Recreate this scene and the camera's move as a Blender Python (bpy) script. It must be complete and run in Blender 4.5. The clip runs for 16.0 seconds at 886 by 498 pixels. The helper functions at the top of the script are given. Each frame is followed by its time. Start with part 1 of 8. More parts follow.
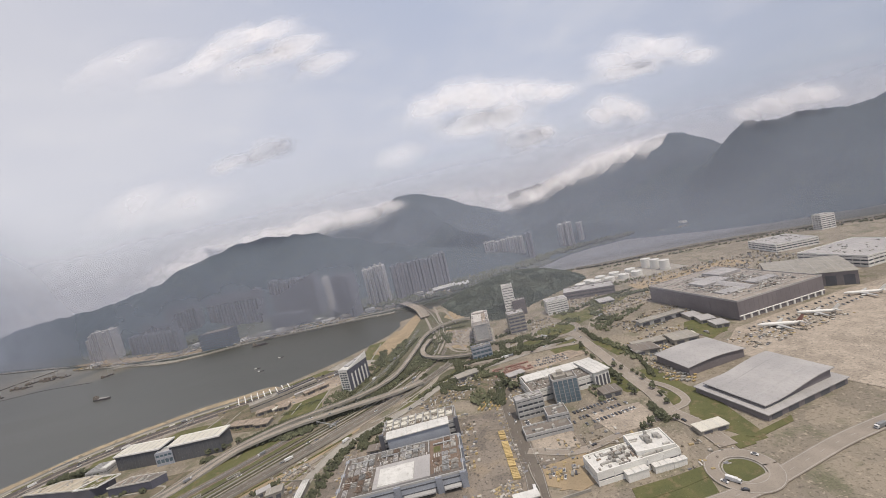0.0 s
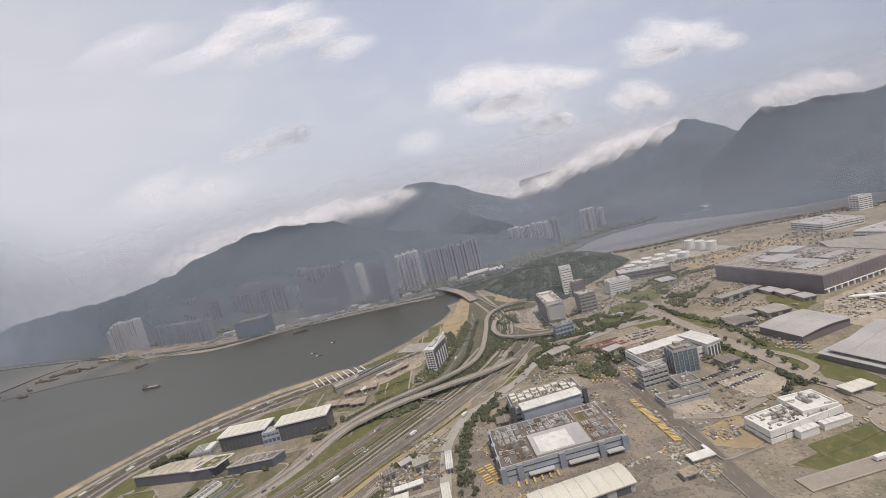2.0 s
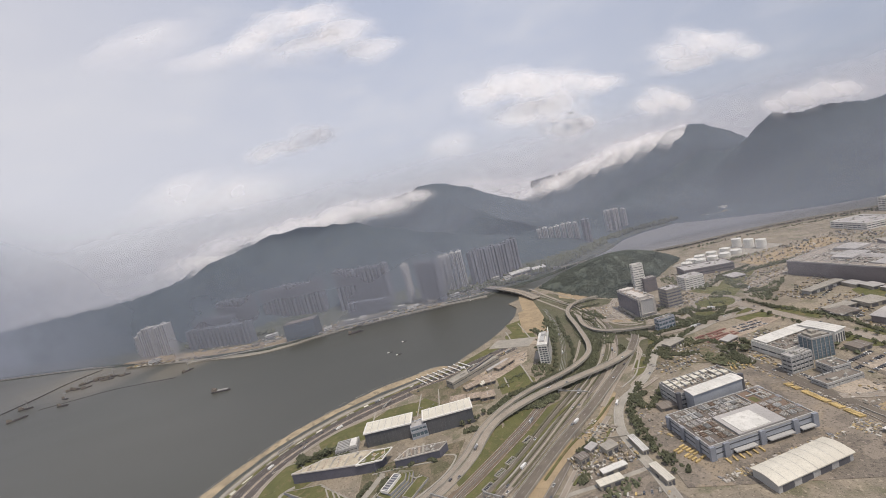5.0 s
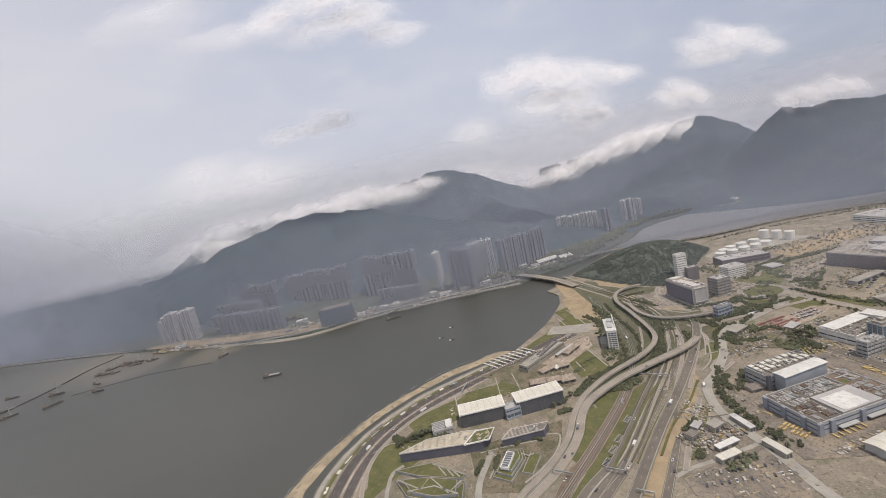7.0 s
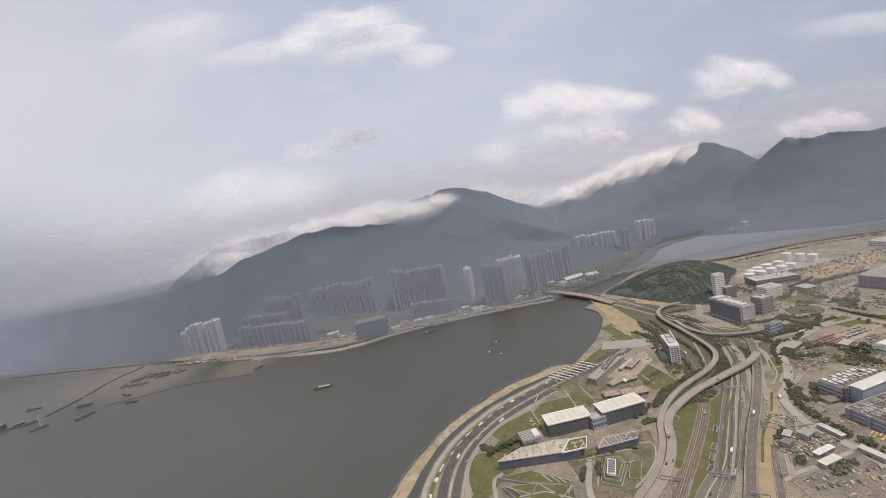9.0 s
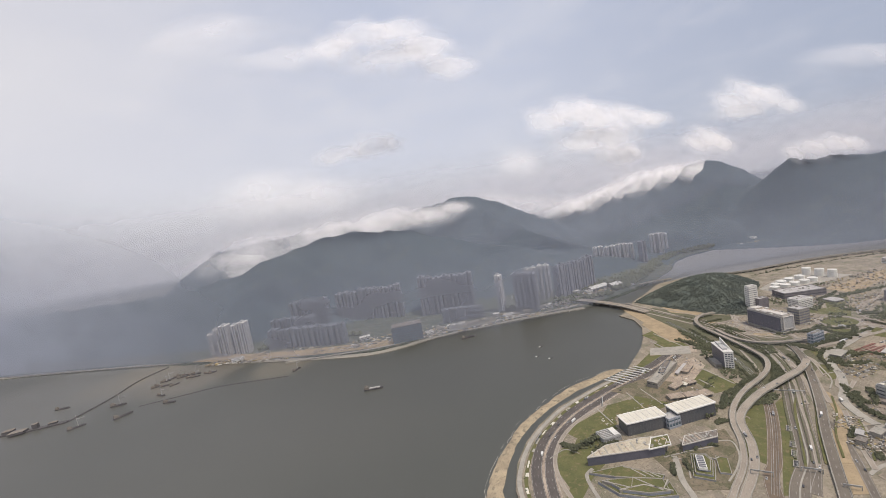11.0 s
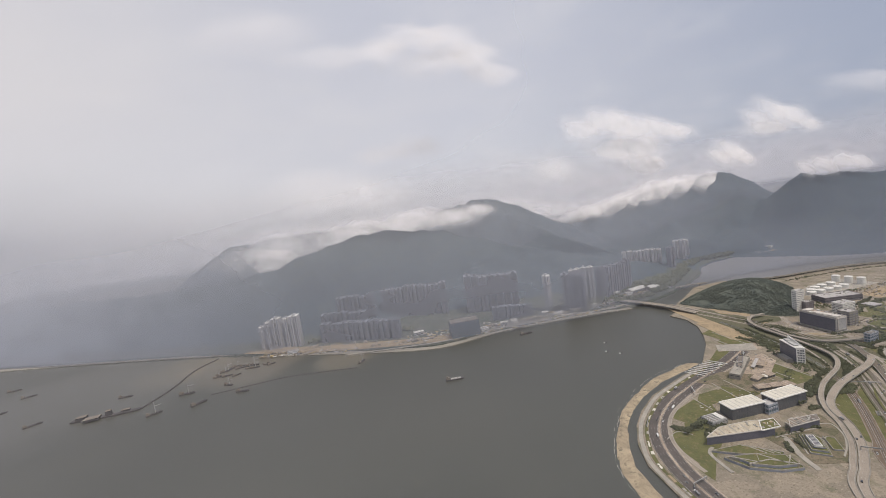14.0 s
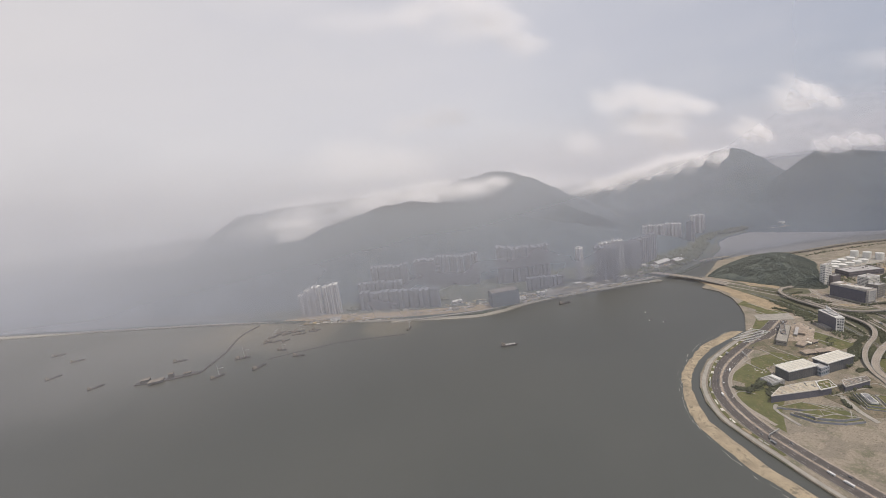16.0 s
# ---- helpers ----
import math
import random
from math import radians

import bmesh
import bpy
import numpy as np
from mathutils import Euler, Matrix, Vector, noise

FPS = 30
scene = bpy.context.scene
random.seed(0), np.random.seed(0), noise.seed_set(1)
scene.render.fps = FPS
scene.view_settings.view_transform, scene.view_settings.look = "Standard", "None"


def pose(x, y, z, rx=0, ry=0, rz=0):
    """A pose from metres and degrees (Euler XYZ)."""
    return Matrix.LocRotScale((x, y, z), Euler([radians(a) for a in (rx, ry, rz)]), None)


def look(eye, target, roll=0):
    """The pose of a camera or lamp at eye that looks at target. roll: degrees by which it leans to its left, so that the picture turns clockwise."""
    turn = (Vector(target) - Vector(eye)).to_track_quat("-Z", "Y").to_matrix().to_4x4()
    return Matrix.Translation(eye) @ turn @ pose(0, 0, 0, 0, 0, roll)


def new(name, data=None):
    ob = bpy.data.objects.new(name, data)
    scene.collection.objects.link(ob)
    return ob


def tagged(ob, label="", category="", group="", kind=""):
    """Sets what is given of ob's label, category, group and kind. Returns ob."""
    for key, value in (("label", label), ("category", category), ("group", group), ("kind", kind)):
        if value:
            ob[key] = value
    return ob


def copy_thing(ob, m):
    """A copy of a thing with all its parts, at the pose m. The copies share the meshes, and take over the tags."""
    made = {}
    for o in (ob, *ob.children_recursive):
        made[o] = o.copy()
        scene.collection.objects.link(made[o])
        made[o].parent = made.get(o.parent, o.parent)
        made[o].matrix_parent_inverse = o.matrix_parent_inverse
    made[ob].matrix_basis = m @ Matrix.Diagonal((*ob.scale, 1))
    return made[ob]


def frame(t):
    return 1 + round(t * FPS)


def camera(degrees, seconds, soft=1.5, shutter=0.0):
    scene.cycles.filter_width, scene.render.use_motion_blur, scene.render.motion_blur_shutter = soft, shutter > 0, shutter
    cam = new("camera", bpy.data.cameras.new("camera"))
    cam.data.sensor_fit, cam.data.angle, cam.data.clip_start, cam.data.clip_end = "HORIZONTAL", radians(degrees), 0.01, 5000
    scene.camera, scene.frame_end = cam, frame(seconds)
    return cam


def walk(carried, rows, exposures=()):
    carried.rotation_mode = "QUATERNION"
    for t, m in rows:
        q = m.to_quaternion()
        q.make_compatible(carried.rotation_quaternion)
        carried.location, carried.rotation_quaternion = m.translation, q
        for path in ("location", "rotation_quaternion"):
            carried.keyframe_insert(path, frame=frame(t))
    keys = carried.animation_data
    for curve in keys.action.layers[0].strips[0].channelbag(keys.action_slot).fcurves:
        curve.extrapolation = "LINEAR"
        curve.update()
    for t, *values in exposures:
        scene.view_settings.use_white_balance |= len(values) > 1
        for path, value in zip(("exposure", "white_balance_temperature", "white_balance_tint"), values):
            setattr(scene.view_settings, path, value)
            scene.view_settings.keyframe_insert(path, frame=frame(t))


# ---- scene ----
cam = camera(97.00, 16.0, 0.9)
ROWS = [
    (0.0, -0.00, 0.00, 88.88, 86.162, 13.242, 0.871),
    (0.5, -15.23, -0.38, 90.83, 85.614, 13.434, 0.328),
    (1.0, -30.22, -0.80, 92.83, 85.119, 13.368, -0.095),
    (1.5, -44.82, -1.33, 94.74, 84.668, 13.372, -0.462),
    (2.0, -59.03, -2.14, 96.64, 84.350, 13.683, -0.906),
    (2.5, -72.97, -3.19, 98.64, 84.507, 13.831, -1.390),
    (3.0, -86.67, -4.21, 101.01, 84.302, 13.974, -1.940),
    (3.5, -100.33, -5.21, 103.99, 84.172, 14.009, -2.466),
    (4.0, -114.24, -6.04, 107.69, 84.198, 13.925, -2.947),
    (6.5, -186.45, -8.36, 129.07, 82.015, 13.304, -5.681),
    (7.0, -201.24, -8.79, 133.14, 81.266, 12.964, -6.159),
    (7.5, -216.11, -9.44, 137.02, 81.152, 12.565, -6.674),
    (8.0, -231.04, -10.51, 140.65, 81.825, 12.245, -7.117),
    (8.5, -246.14, -11.91, 143.94, 82.785, 11.935, -7.535),
    (9.0, -261.40, -13.09, 146.95, 83.258, 11.545, -7.880),
    (11.5, -338.93, -16.80, 160.34, 84.674, 9.582, -9.968),
    (12.0, -354.80, -17.68, 162.63, 85.214, 9.258, -10.340),
    (12.5, -371.07, -18.44, 164.76, 85.268, 8.952, -10.675),
    (13.0, -387.68, -18.98, 166.89, 84.933, 8.636, -11.025),
    (13.5, -404.47, -19.38, 169.20, 84.667, 8.332, -11.325),
    (14.0, -421.49, -19.42, 171.79, 84.090, 8.165, -11.655),
    (14.5, -438.86, -18.92, 174.73, 82.832, 8.004, -11.995),
    (15.0, -456.64, -18.09, 177.83, 81.518, 7.804, -12.340),
    (15.5, -474.79, -17.32, 180.95, 80.446, 7.534, -12.749),
    (16.0, -493.04, -16.74, 184.05, 79.637, 7.265, -13.139),
]
walk(cam, [(t, pose(x, y, z, rx, ry, rz)) for t, x, y, z, rx, ry, rz in ROWS],
     [(0.0, 0.0), (9.0, 0.0), (11.5, 0.09), (12.3, 0.08), (13.5, -0.04), (14.5, -0.10), (16.0, -0.09)])

# ---- sky, sun ----
SUN_EL, SUN_AZ = 66.0, 140.0          # azimuth: degrees from +y towards +x
sun_data = bpy.data.lights.new("sun", "SUN")
sun_data.energy, sun_data.angle, sun_data.color = 3.4, radians(0.6), (1.0, 0.886, 0.752)
sun = new("sun", sun_data)
sun.matrix_world = look((math.sin(radians(SUN_AZ)) * 300, math.cos(radians(SUN_AZ)) * 300, 300 * math.tan(radians(SUN_EL))), (0, 0, 0))


class Nodes:
    """A small wrapper to write node trees in a line each."""

    def __init__(self, tree):
        self.tree = tree
        tree.nodes.clear()

    def add(self, kind, **values):
        n = self.tree.nodes.new(kind)
        for k, v in values.items():
            if k in n.inputs:
                self.put(n.inputs[k], v)
        return n

    def put(self, socket, v):
        if isinstance(v, bpy.types.NodeSocket):
            self.tree.links.new(v, socket)
        else:
            socket.default_value = v

    def math(self, op, a, b=0.0, c=0.0):
        n = self.tree.nodes.new("ShaderNodeMath")
        n.operation = op
        for s, v in zip(n.inputs, (a, b, c)):
            self.put(s, v)
        return n.outputs[0]

    def vec(self, op, a, b=(0, 0, 0)):
        n = self.tree.nodes.new("ShaderNodeVectorMath")
        n.operation = op
        self.put(n.inputs[0], a)
        self.put(n.inputs[1], b)
        return n.outputs["Value"] if op in ("LENGTH", "DISTANCE", "DOT_PRODUCT") else n.outputs[0]

    def ramp(self, v, lo, hi, to0=0.0, to1=1.0, smooth=True):
        n = self.tree.nodes.new("ShaderNodeMapRange")
        n.interpolation_type = "SMOOTHSTEP" if smooth else "LINEAR"
        for s, x in zip(("Value", "From Min", "From Max", "To Min", "To Max"), (v, lo, hi, to0, to1)):
            self.put(n.inputs[s], x)
        return n.outputs["Result"]

    def mix(self, f, a, b, blend="MIX"):
        n = self.tree.nodes.new("ShaderNodeMix")
        n.data_type, n.blend_type = "RGBA", blend
        self.put(n.inputs[0], f)
        self.put(n.inputs[6], (*a, 1) if isinstance(a, tuple) else a)
        self.put(n.inputs[7], (*b, 1) if isinstance(b, tuple) else b)
        return n.outputs[2]

    def noise(self, vector, scale, detail=4.0, rough=0.55):
        n = self.add("ShaderNodeTexNoise", Scale=scale, Detail=detail, Roughness=rough)
        if vector is not None:
            self.put(n.inputs["Vector"], vector)
        return n.outputs[0]


world = bpy.data.worlds.new("sky")
scene.world = world
world.use_nodes = True
W = Nodes(world.node_tree)
way = W.add("ShaderNodeTexCoord").outputs["Generated"]
nishita = W.tree.nodes.new("ShaderNodeTexSky")
nishita.sky_type, nishita.sun_disc = "NISHITA", False
nishita.sun_elevation, nishita.sun_rotation = radians(SUN_EL), radians(SUN_AZ)
nishita.dust_density = 3.0
blue = W.vec("SCALE", nishita.outputs[0])
blue.node.inputs["Scale"].default_value = 0.10
up = W.tree.nodes.new("ShaderNodeSeparateXYZ")
W.put(up.inputs[0], way)
# hazy tropical sky: milky towards the horizon, pale blue-grey above
milk = W.mix(W.ramp(up.outputs[2], -0.05, 0.75), (0.66, 0.67, 0.755), (0.47, 0.53, 0.69))
milk = W.mix(W.ramp(up.outputs[0], 0.15, -0.85), milk, (0.72, 0.71, 0.765))
milk = W.mix(W.ramp(up.outputs[0], 0.25, 0.95), milk, (0.40, 0.44, 0.56))
base = W.mix(0.85, blue, milk)
# thin high veil; the cumulus are things of their own
wisp = W.noise(W.vec("MULTIPLY", way, (1.0, 1.0, 2.6)), 2.6, 6.0, 0.6)
tuft = W.noise(W.vec("MULTIPLY", way, (1.0, 1.0, 2.2)), 6.5, 6.0, 0.58)
thin = W.math("ADD", W.math("MULTIPLY", W.ramp(wisp, 0.40, 0.72), 0.34), W.math("MULTIPLY", W.ramp(tuft, 0.50, 0.78), 0.22))
sky = W.mix(thin, base, (0.74, 0.73, 0.765))
back = W.add("ShaderNodeBackground", Color=sky, Strength=1.0)
W.tree.links.new(back.outputs[0], W.add("ShaderNodeOutputWorld").inputs[0])


# ---- materials ----
def surface(name, a, b, rough=0.8, scale=0.3, fine=3.0, metal=0.0, bump=0.15, third=None, spec=0.3, vary=0.0, mid=(0.35, 0.65)):
    """Two colours mixed by broad noise, roughened by fine noise, on object coordinates; vary: spread from object to object."""
    m = bpy.data.materials.new(name)
    m.use_nodes = True
    N = Nodes(m.node_tree)
    at = N.add("ShaderNodeTexCoord").outputs["Object"]
    broad, grain = N.noise(at, scale, 5.0, 0.6), N.noise(at, fine, 4.0, 0.6)
    col = N.mix(N.ramp(broad, *mid), a, b)
    if third:
        col = N.mix(N.ramp(N.noise(at, scale * 2.7, 6.0, 0.65), 0.52, 0.66), col, third)
    col = N.mix(N.ramp(grain, 0.2, 0.8, 0.0, 0.35), col, tuple(c * 0.55 for c in a))
    if vary:
        info = N.add("ShaderNodeObjectInfo").outputs["Random"]
        hsv = N.add("ShaderNodeHueSaturation", Color=col, Value=N.ramp(info, 0, 1, 1 - vary, 1 + vary, False))
        col = hsv.outputs[0]
    lift = N.add("ShaderNodeBump", Strength=bump, Distance=0.2, Height=grain)
    p = N.add("ShaderNodeBsdfPrincipled", **{"Base Color": col, "Roughness": rough, "Metallic": metal, "Normal": lift.outputs[0], "Specular IOR Level": spec})
    N.tree.links.new(p.outputs[0], N.add("ShaderNodeOutputMaterial").inputs[0])
    return m


def facade(name, wall, glass, floor_h=1.0, bay=1.2, share=0.5, rough=0.7):
    """Far facade: fine rows of small openings too small to tell apart."""
    m = bpy.data.materials.new(name)
    m.use_nodes = True
    N = Nodes(m.node_tree)
    at = N.add("ShaderNodeTexCoord").outputs["Object"]
    sep = N.tree.nodes.new("ShaderNodeSeparateXYZ")
    N.put(sep.inputs[0], at)
    rows = N.math("FRACT", N.math("DIVIDE", sep.outputs[2], floor_h))
    cols = N.math("FRACT", N.math("DIVIDE", N.math("ADD", sep.outputs[0], sep.outputs[1]), bay))
    hole = N.math("MULTIPLY", N.ramp(rows, share - 0.05, share + 0.05), N.ramp(cols, 0.3, 0.4))
    tone = N.mix(N.noise(at, 0.15), wall, tuple(c * 0.8 for c in wall))
    col = N.mix(N.math("MULTIPLY", hole, 0.85), tone, glass)
    info = N.add("ShaderNodeObjectInfo").outputs["Random"]
    col = N.add("ShaderNodeHueSaturation", Color=col, Value=N.ramp(info, 0, 1, 0.9, 1.1, False)).outputs[0]
    p = N.add("ShaderNodeBsdfPrincipled", **{"Base Color": col, "Roughness": rough})
    N.tree.links.new(p.outputs[0], N.add("ShaderNodeOutputMaterial").inputs[0])
    return m


def plots(name, tones, cell, stain, rough=0.92):
    """Trodden or paved ground: plots of several tones with straight edges, blotches at two scales, tyre-dark stains."""
    m = bpy.data.materials.new(name)
    m.use_nodes = True
    N = Nodes(m.node_tree)
    at = N.add("ShaderNodeTexCoord").outputs["Object"]
    wobble = N.vec("ADD", at, N.vec("MULTIPLY", N.add("ShaderNodeTexNoise", Vector=at, Scale=0.05, Detail=3.0).outputs[1], (9.0, 9.0, 0.0)))
    grid = N.tree.nodes.new("ShaderNodeTexVoronoi")
    grid.distance = "CHEBYCHEV"
    N.put(grid.inputs["Vector"], wobble)
    grid.inputs["Scale"].default_value = 1.0 / cell
    pick = N.tree.nodes.new("ShaderNodeSeparateColor")
    N.put(pick.inputs[0], grid.outputs["Color"])
    col = N.mix(N.ramp(pick.outputs[0], 0.25, 0.75), tones[0], tones[1])
    col = N.mix(N.ramp(N.noise(at, 0.07, 6.0, 0.65), 0.48, 0.66), col, tones[2])
    col = N.mix(N.ramp(N.noise(at, 0.5, 5.0, 0.7), 0.50, 0.70, 0.0, 0.7), col, stain)
    grain = N.noise(at, 2.2, 4.0, 0.65)
    col = N.mix(N.ramp(grain, 0.35, 0.75, 0.0, 0.35), col, tuple(c * 1.35 for c in tones[0]))
    col = N.mix(N.ramp(N.noise(at, 0.95, 3.0, 0.6), 0.56, 0.64, 0.0, 0.75), col, tuple(c * 0.8 for c in stain))
    col = N.mix(N.ramp(N.noise(N.vec("ADD", at, (37.0, 11.0, 0.0)), 0.8, 3.0, 0.6), 0.60, 0.66, 0.0, 0.7), col, tuple(c * 1.4 for c in tones[0]))
    lift = N.add("ShaderNodeBump", Strength=0.15, Distance=0.2, Height=grain)
    p = N.add("ShaderNodeBsdfPrincipled", **{"Base Color": col, "Roughness": rough, "Normal": lift.outputs[0], "Specular IOR Level": 0.3})
    N.tree.links.new(p.outputs[0], N.add("ShaderNodeOutputMaterial").inputs[0])
    return m


SOIL = plots("bare_ground", ((0.238, 0.205, 0.160), (0.180, 0.157, 0.126), (0.104, 0.105, 0.064)), 9.0, (0.128, 0.110, 0.085))
SAND = surface("sand", (0.34, 0.265, 0.17), (0.26, 0.205, 0.135), 0.95, 0.12, 2.0)
BEACH = surface("beach_sand", (0.37, 0.305, 0.21), (0.25, 0.205, 0.145), 0.9, 0.10, 1.6, third=(0.16, 0.14, 0.105))
GRASS = surface("grass", (0.116, 0.116, 0.046), (0.084, 0.092, 0.036), 0.95, 0.12, 2.5, third=(0.165, 0.132, 0.072))
ASPHALT = surface("asphalt", (0.160, 0.139, 0.116), (0.124, 0.108, 0.092), 0.9, 0.10, 2.0)
PALEROAD = surface("pale_asphalt", (0.300, 0.262, 0.220), (0.245, 0.214, 0.180), 0.9, 0.10, 2.0)
CONCRETE = surface("concrete", (0.33, 0.31, 0.27), (0.26, 0.245, 0.22), 0.85, 0.2, 2.0)
APRON = plots("apron_concrete", ((0.335, 0.288, 0.235), (0.270, 0.233, 0.192), (0.225, 0.195, 0.160)), 6.0, (0.185, 0.160, 0.132))
DARKPAVE = plots("planted_terrace", ((0.150, 0.124, 0.088), (0.085, 0.086, 0.048), (0.185, 0.152, 0.112)), 5.0, (0.070, 0.068, 0.044))
VERGE = plots("rough_verge", ((0.084, 0.086, 0.050), (0.104, 0.098, 0.062), (0.128, 0.110, 0.078)), 5.0, (0.058, 0.062, 0.042))
PAVING = plots("paving", ((0.300, 0.245, 0.195), (0.225, 0.186, 0.150), (0.36, 0.31, 0.25)), 4.0, (0.150, 0.126, 0.104))
DARKROAD = surface("dark_asphalt", (0.098, 0.086, 0.080), (0.076, 0.068, 0.065), 0.9, 0.10, 2.0)
FOAM = surface("sea_foam", (0.44, 0.42, 0.37), (0.26, 0.25, 0.22), 0.8, 0.3, 3.0)
PIT = surface("dark_opening", (0.030, 0.030, 0.034), (0.045, 0.044, 0.046), 0.8, 0.3, 3.0)
BALLAST = surface("ballast", (0.170, 0.130, 0.096), (0.128, 0.100, 0.076), 0.95, 0.3, 4.0)
MARK = surface("road_paint", (0.40, 0.385, 0.36), (0.33, 0.32, 0.30), 0.7, 0.5, 4.0)
ROCK = surface("seawall_stone", (0.30, 0.28, 0.24), (0.20, 0.19, 0.17), 0.9, 0.8, 5.0)
LEAF = surface("tree_leaves", (0.088, 0.098, 0.060), (0.122, 0.126, 0.074), 0.9, 0.15, 1.5, vary=0.25)
# blue-grey of the distance haze is mixed into the mountain green
HAZYFOREST = surface("hazy_forest", (0.056, 0.076, 0.094), (0.045, 0.064, 0.082), 0.95, 0.012, 0.10, third=(0.066, 0.084, 0.096))
TOWN = surface("town_ground", (0.050, 0.064, 0.050), (0.085, 0.090, 0.076), 0.95, 0.05, 0.5, third=(0.17, 0.16, 0.14))
HILLLEAF = surface("hill_leaves", (0.082, 0.098, 0.086), (0.104, 0.118, 0.098), 0.95, 0.03, 1.0, third=(0.068, 0.084, 0.078))
BARK = surface("bark", (0.09, 0.07, 0.05), (0.06, 0.05, 0.04), 0.95, 2.0, 8.0)
WHITE = surface("white_paint", (0.74, 0.73, 0.69), (0.66, 0.65, 0.62), 0.55, 0.15, 2.0)
WHITEROOF = surface("white_roofing", (0.64, 0.63, 0.60), (0.52, 0.515, 0.49), 0.6, 0.12, 1.2, third=(0.44, 0.43, 0.40))
CREAM = surface("cream_sheet_roof", (0.60, 0.575, 0.50), (0.52, 0.495, 0.43), 0.6, 0.1, 1.5)
PODIUMROOF = surface("podium_stone", (0.47, 0.42, 0.33), (0.36, 0.32, 0.25), 0.8, 0.22, 2.0, third=(0.29, 0.27, 0.20))
BROWNROOF = surface("brown_roofing", (0.20, 0.145, 0.11), (0.155, 0.118, 0.095), 0.85, 0.12, 1.5)
CARGOROOF = surface("cargo_roofing", (0.31, 0.275, 0.24), (0.235, 0.21, 0.19), 0.8, 0.09, 1.2, third=(0.36, 0.34, 0.31))
GREYROOF = surface("grey_roofing", (0.195, 0.170, 0.148), (0.145, 0.128, 0.114), 0.85, 0.12, 1.5, third=(0.24, 0.23, 0.21))
DARKROOF = surface("dark_brown_roofing", (0.150, 0.128, 0.112), (0.108, 0.094, 0.086), 0.85, 0.12, 1.5, third=(0.20, 0.18, 0.16))
PALEROOF = surface("pale_grey_roofing", (0.40, 0.385, 0.375), (0.33, 0.32, 0.315), 0.6, 0.06, 1.0)
WALL = surface("pale_wall", (0.42, 0.42, 0.41), (0.36, 0.36, 0.36), 0.75, 0.2, 2.0)
BLUEWALL = surface("blue_grey_cladding", (0.36, 0.385, 0.43), (0.30, 0.325, 0.37), 0.5, 0.15, 2.0)
SLATE = surface("purple_grey_cladding", (0.200, 0.182, 0.190), (0.172, 0.156, 0.164), 0.6, 0.1, 1.5)
DARKWALL = surface("dark_cladding", (0.105, 0.108, 0.125), (0.088, 0.090, 0.105), 0.45, 0.15, 2.0)
GLASS = surface("dark_glazing", (0.090, 0.097, 0.112), (0.105, 0.110, 0.122), 0.12, 0.2, 1.0, bump=0.02, spec=0.6)
BLUEGLASS = surface("blue_glazing", (0.125, 0.178, 0.215), (0.095, 0.140, 0.176), 0.12, 0.2, 1.0, bump=0.02, spec=0.6)
DARKBLUE = surface("dark_blue_glazing", (0.110, 0.112, 0.148), (0.095, 0.098, 0.130), 0.3, 0.2, 1.0, bump=0.02, spec=0.5)
STAIR = surface("grey_blue_panels", (0.27, 0.29, 0.335), (0.22, 0.24, 0.28), 0.6, 0.2, 2.0)
YARD = plots("worn_yard_asphalt", ((0.205, 0.176, 0.146), (0.135, 0.118, 0.100), (0.25, 0.205, 0.150)), 7.0, (0.090, 0.080, 0.070))
HQWALL = surface("beige_tiling", (0.52, 0.49, 0.455), (0.44, 0.415, 0.385), 0.7, 0.2, 2.0)
METAL = surface("galvanised_metal", (0.42, 0.42, 0.41), (0.34, 0.34, 0.33), 0.5, 0.6, 4.0, metal=0.4, vary=0.3)
UNIT = surface("roof_plant", (0.40, 0.39, 0.36), (0.26, 0.25, 0.235), 0.7, 0.5, 4.0, vary=0.45)
YELLOW = surface("yellow_paint", (0.50, 0.375, 0.17), (0.42, 0.315, 0.145), 0.6, 0.4, 4.0, vary=0.25)
RED = surface("red_paint", (0.28, 0.145, 0.125), (0.22, 0.12, 0.10), 0.6, 0.4, 4.0, vary=0.25)
CARS = [surface("car_paint_white", (0.70, 0.70, 0.69), (0.6, 0.6, 0.6), 0.3, 1.0, 5.0), surface("car_paint_grey", (0.22, 0.23, 0.24), (0.18, 0.18, 0.19), 0.3, 1.0, 5.0),
        surface("car_paint_dark", (0.05, 0.05, 0.06), (0.04, 0.04, 0.045), 0.3, 1.0, 5.0)]
TYRE = surface("rubber", (0.02, 0.02, 0.02), (0.03, 0.03, 0.03), 0.9, 2.0, 6.0)
HULL = surface("ship_hull", (0.095, 0.088, 0.092), (0.065, 0.062, 0.068), 0.7, 0.3, 2.0)
TILEPALE = facade("residential_pale", (0.44, 0.44, 0.455), (0.31, 0.315, 0.34))
TOWERGLASS = surface("tower_windows", (0.165, 0.165, 0.185), (0.15, 0.15, 0.168), 0.35, 0.2, 1.0)
# blue-grey walls with faint windows: distance haze put into these facade colours
TILEHAZEGREY = facade("residential_haze_grey", (0.168, 0.182, 0.218), (0.145, 0.157, 0.188))
TILEHAZEBLUE = facade("residential_haze_blue", (0.190, 0.198, 0.234), (0.160, 0.168, 0.200))



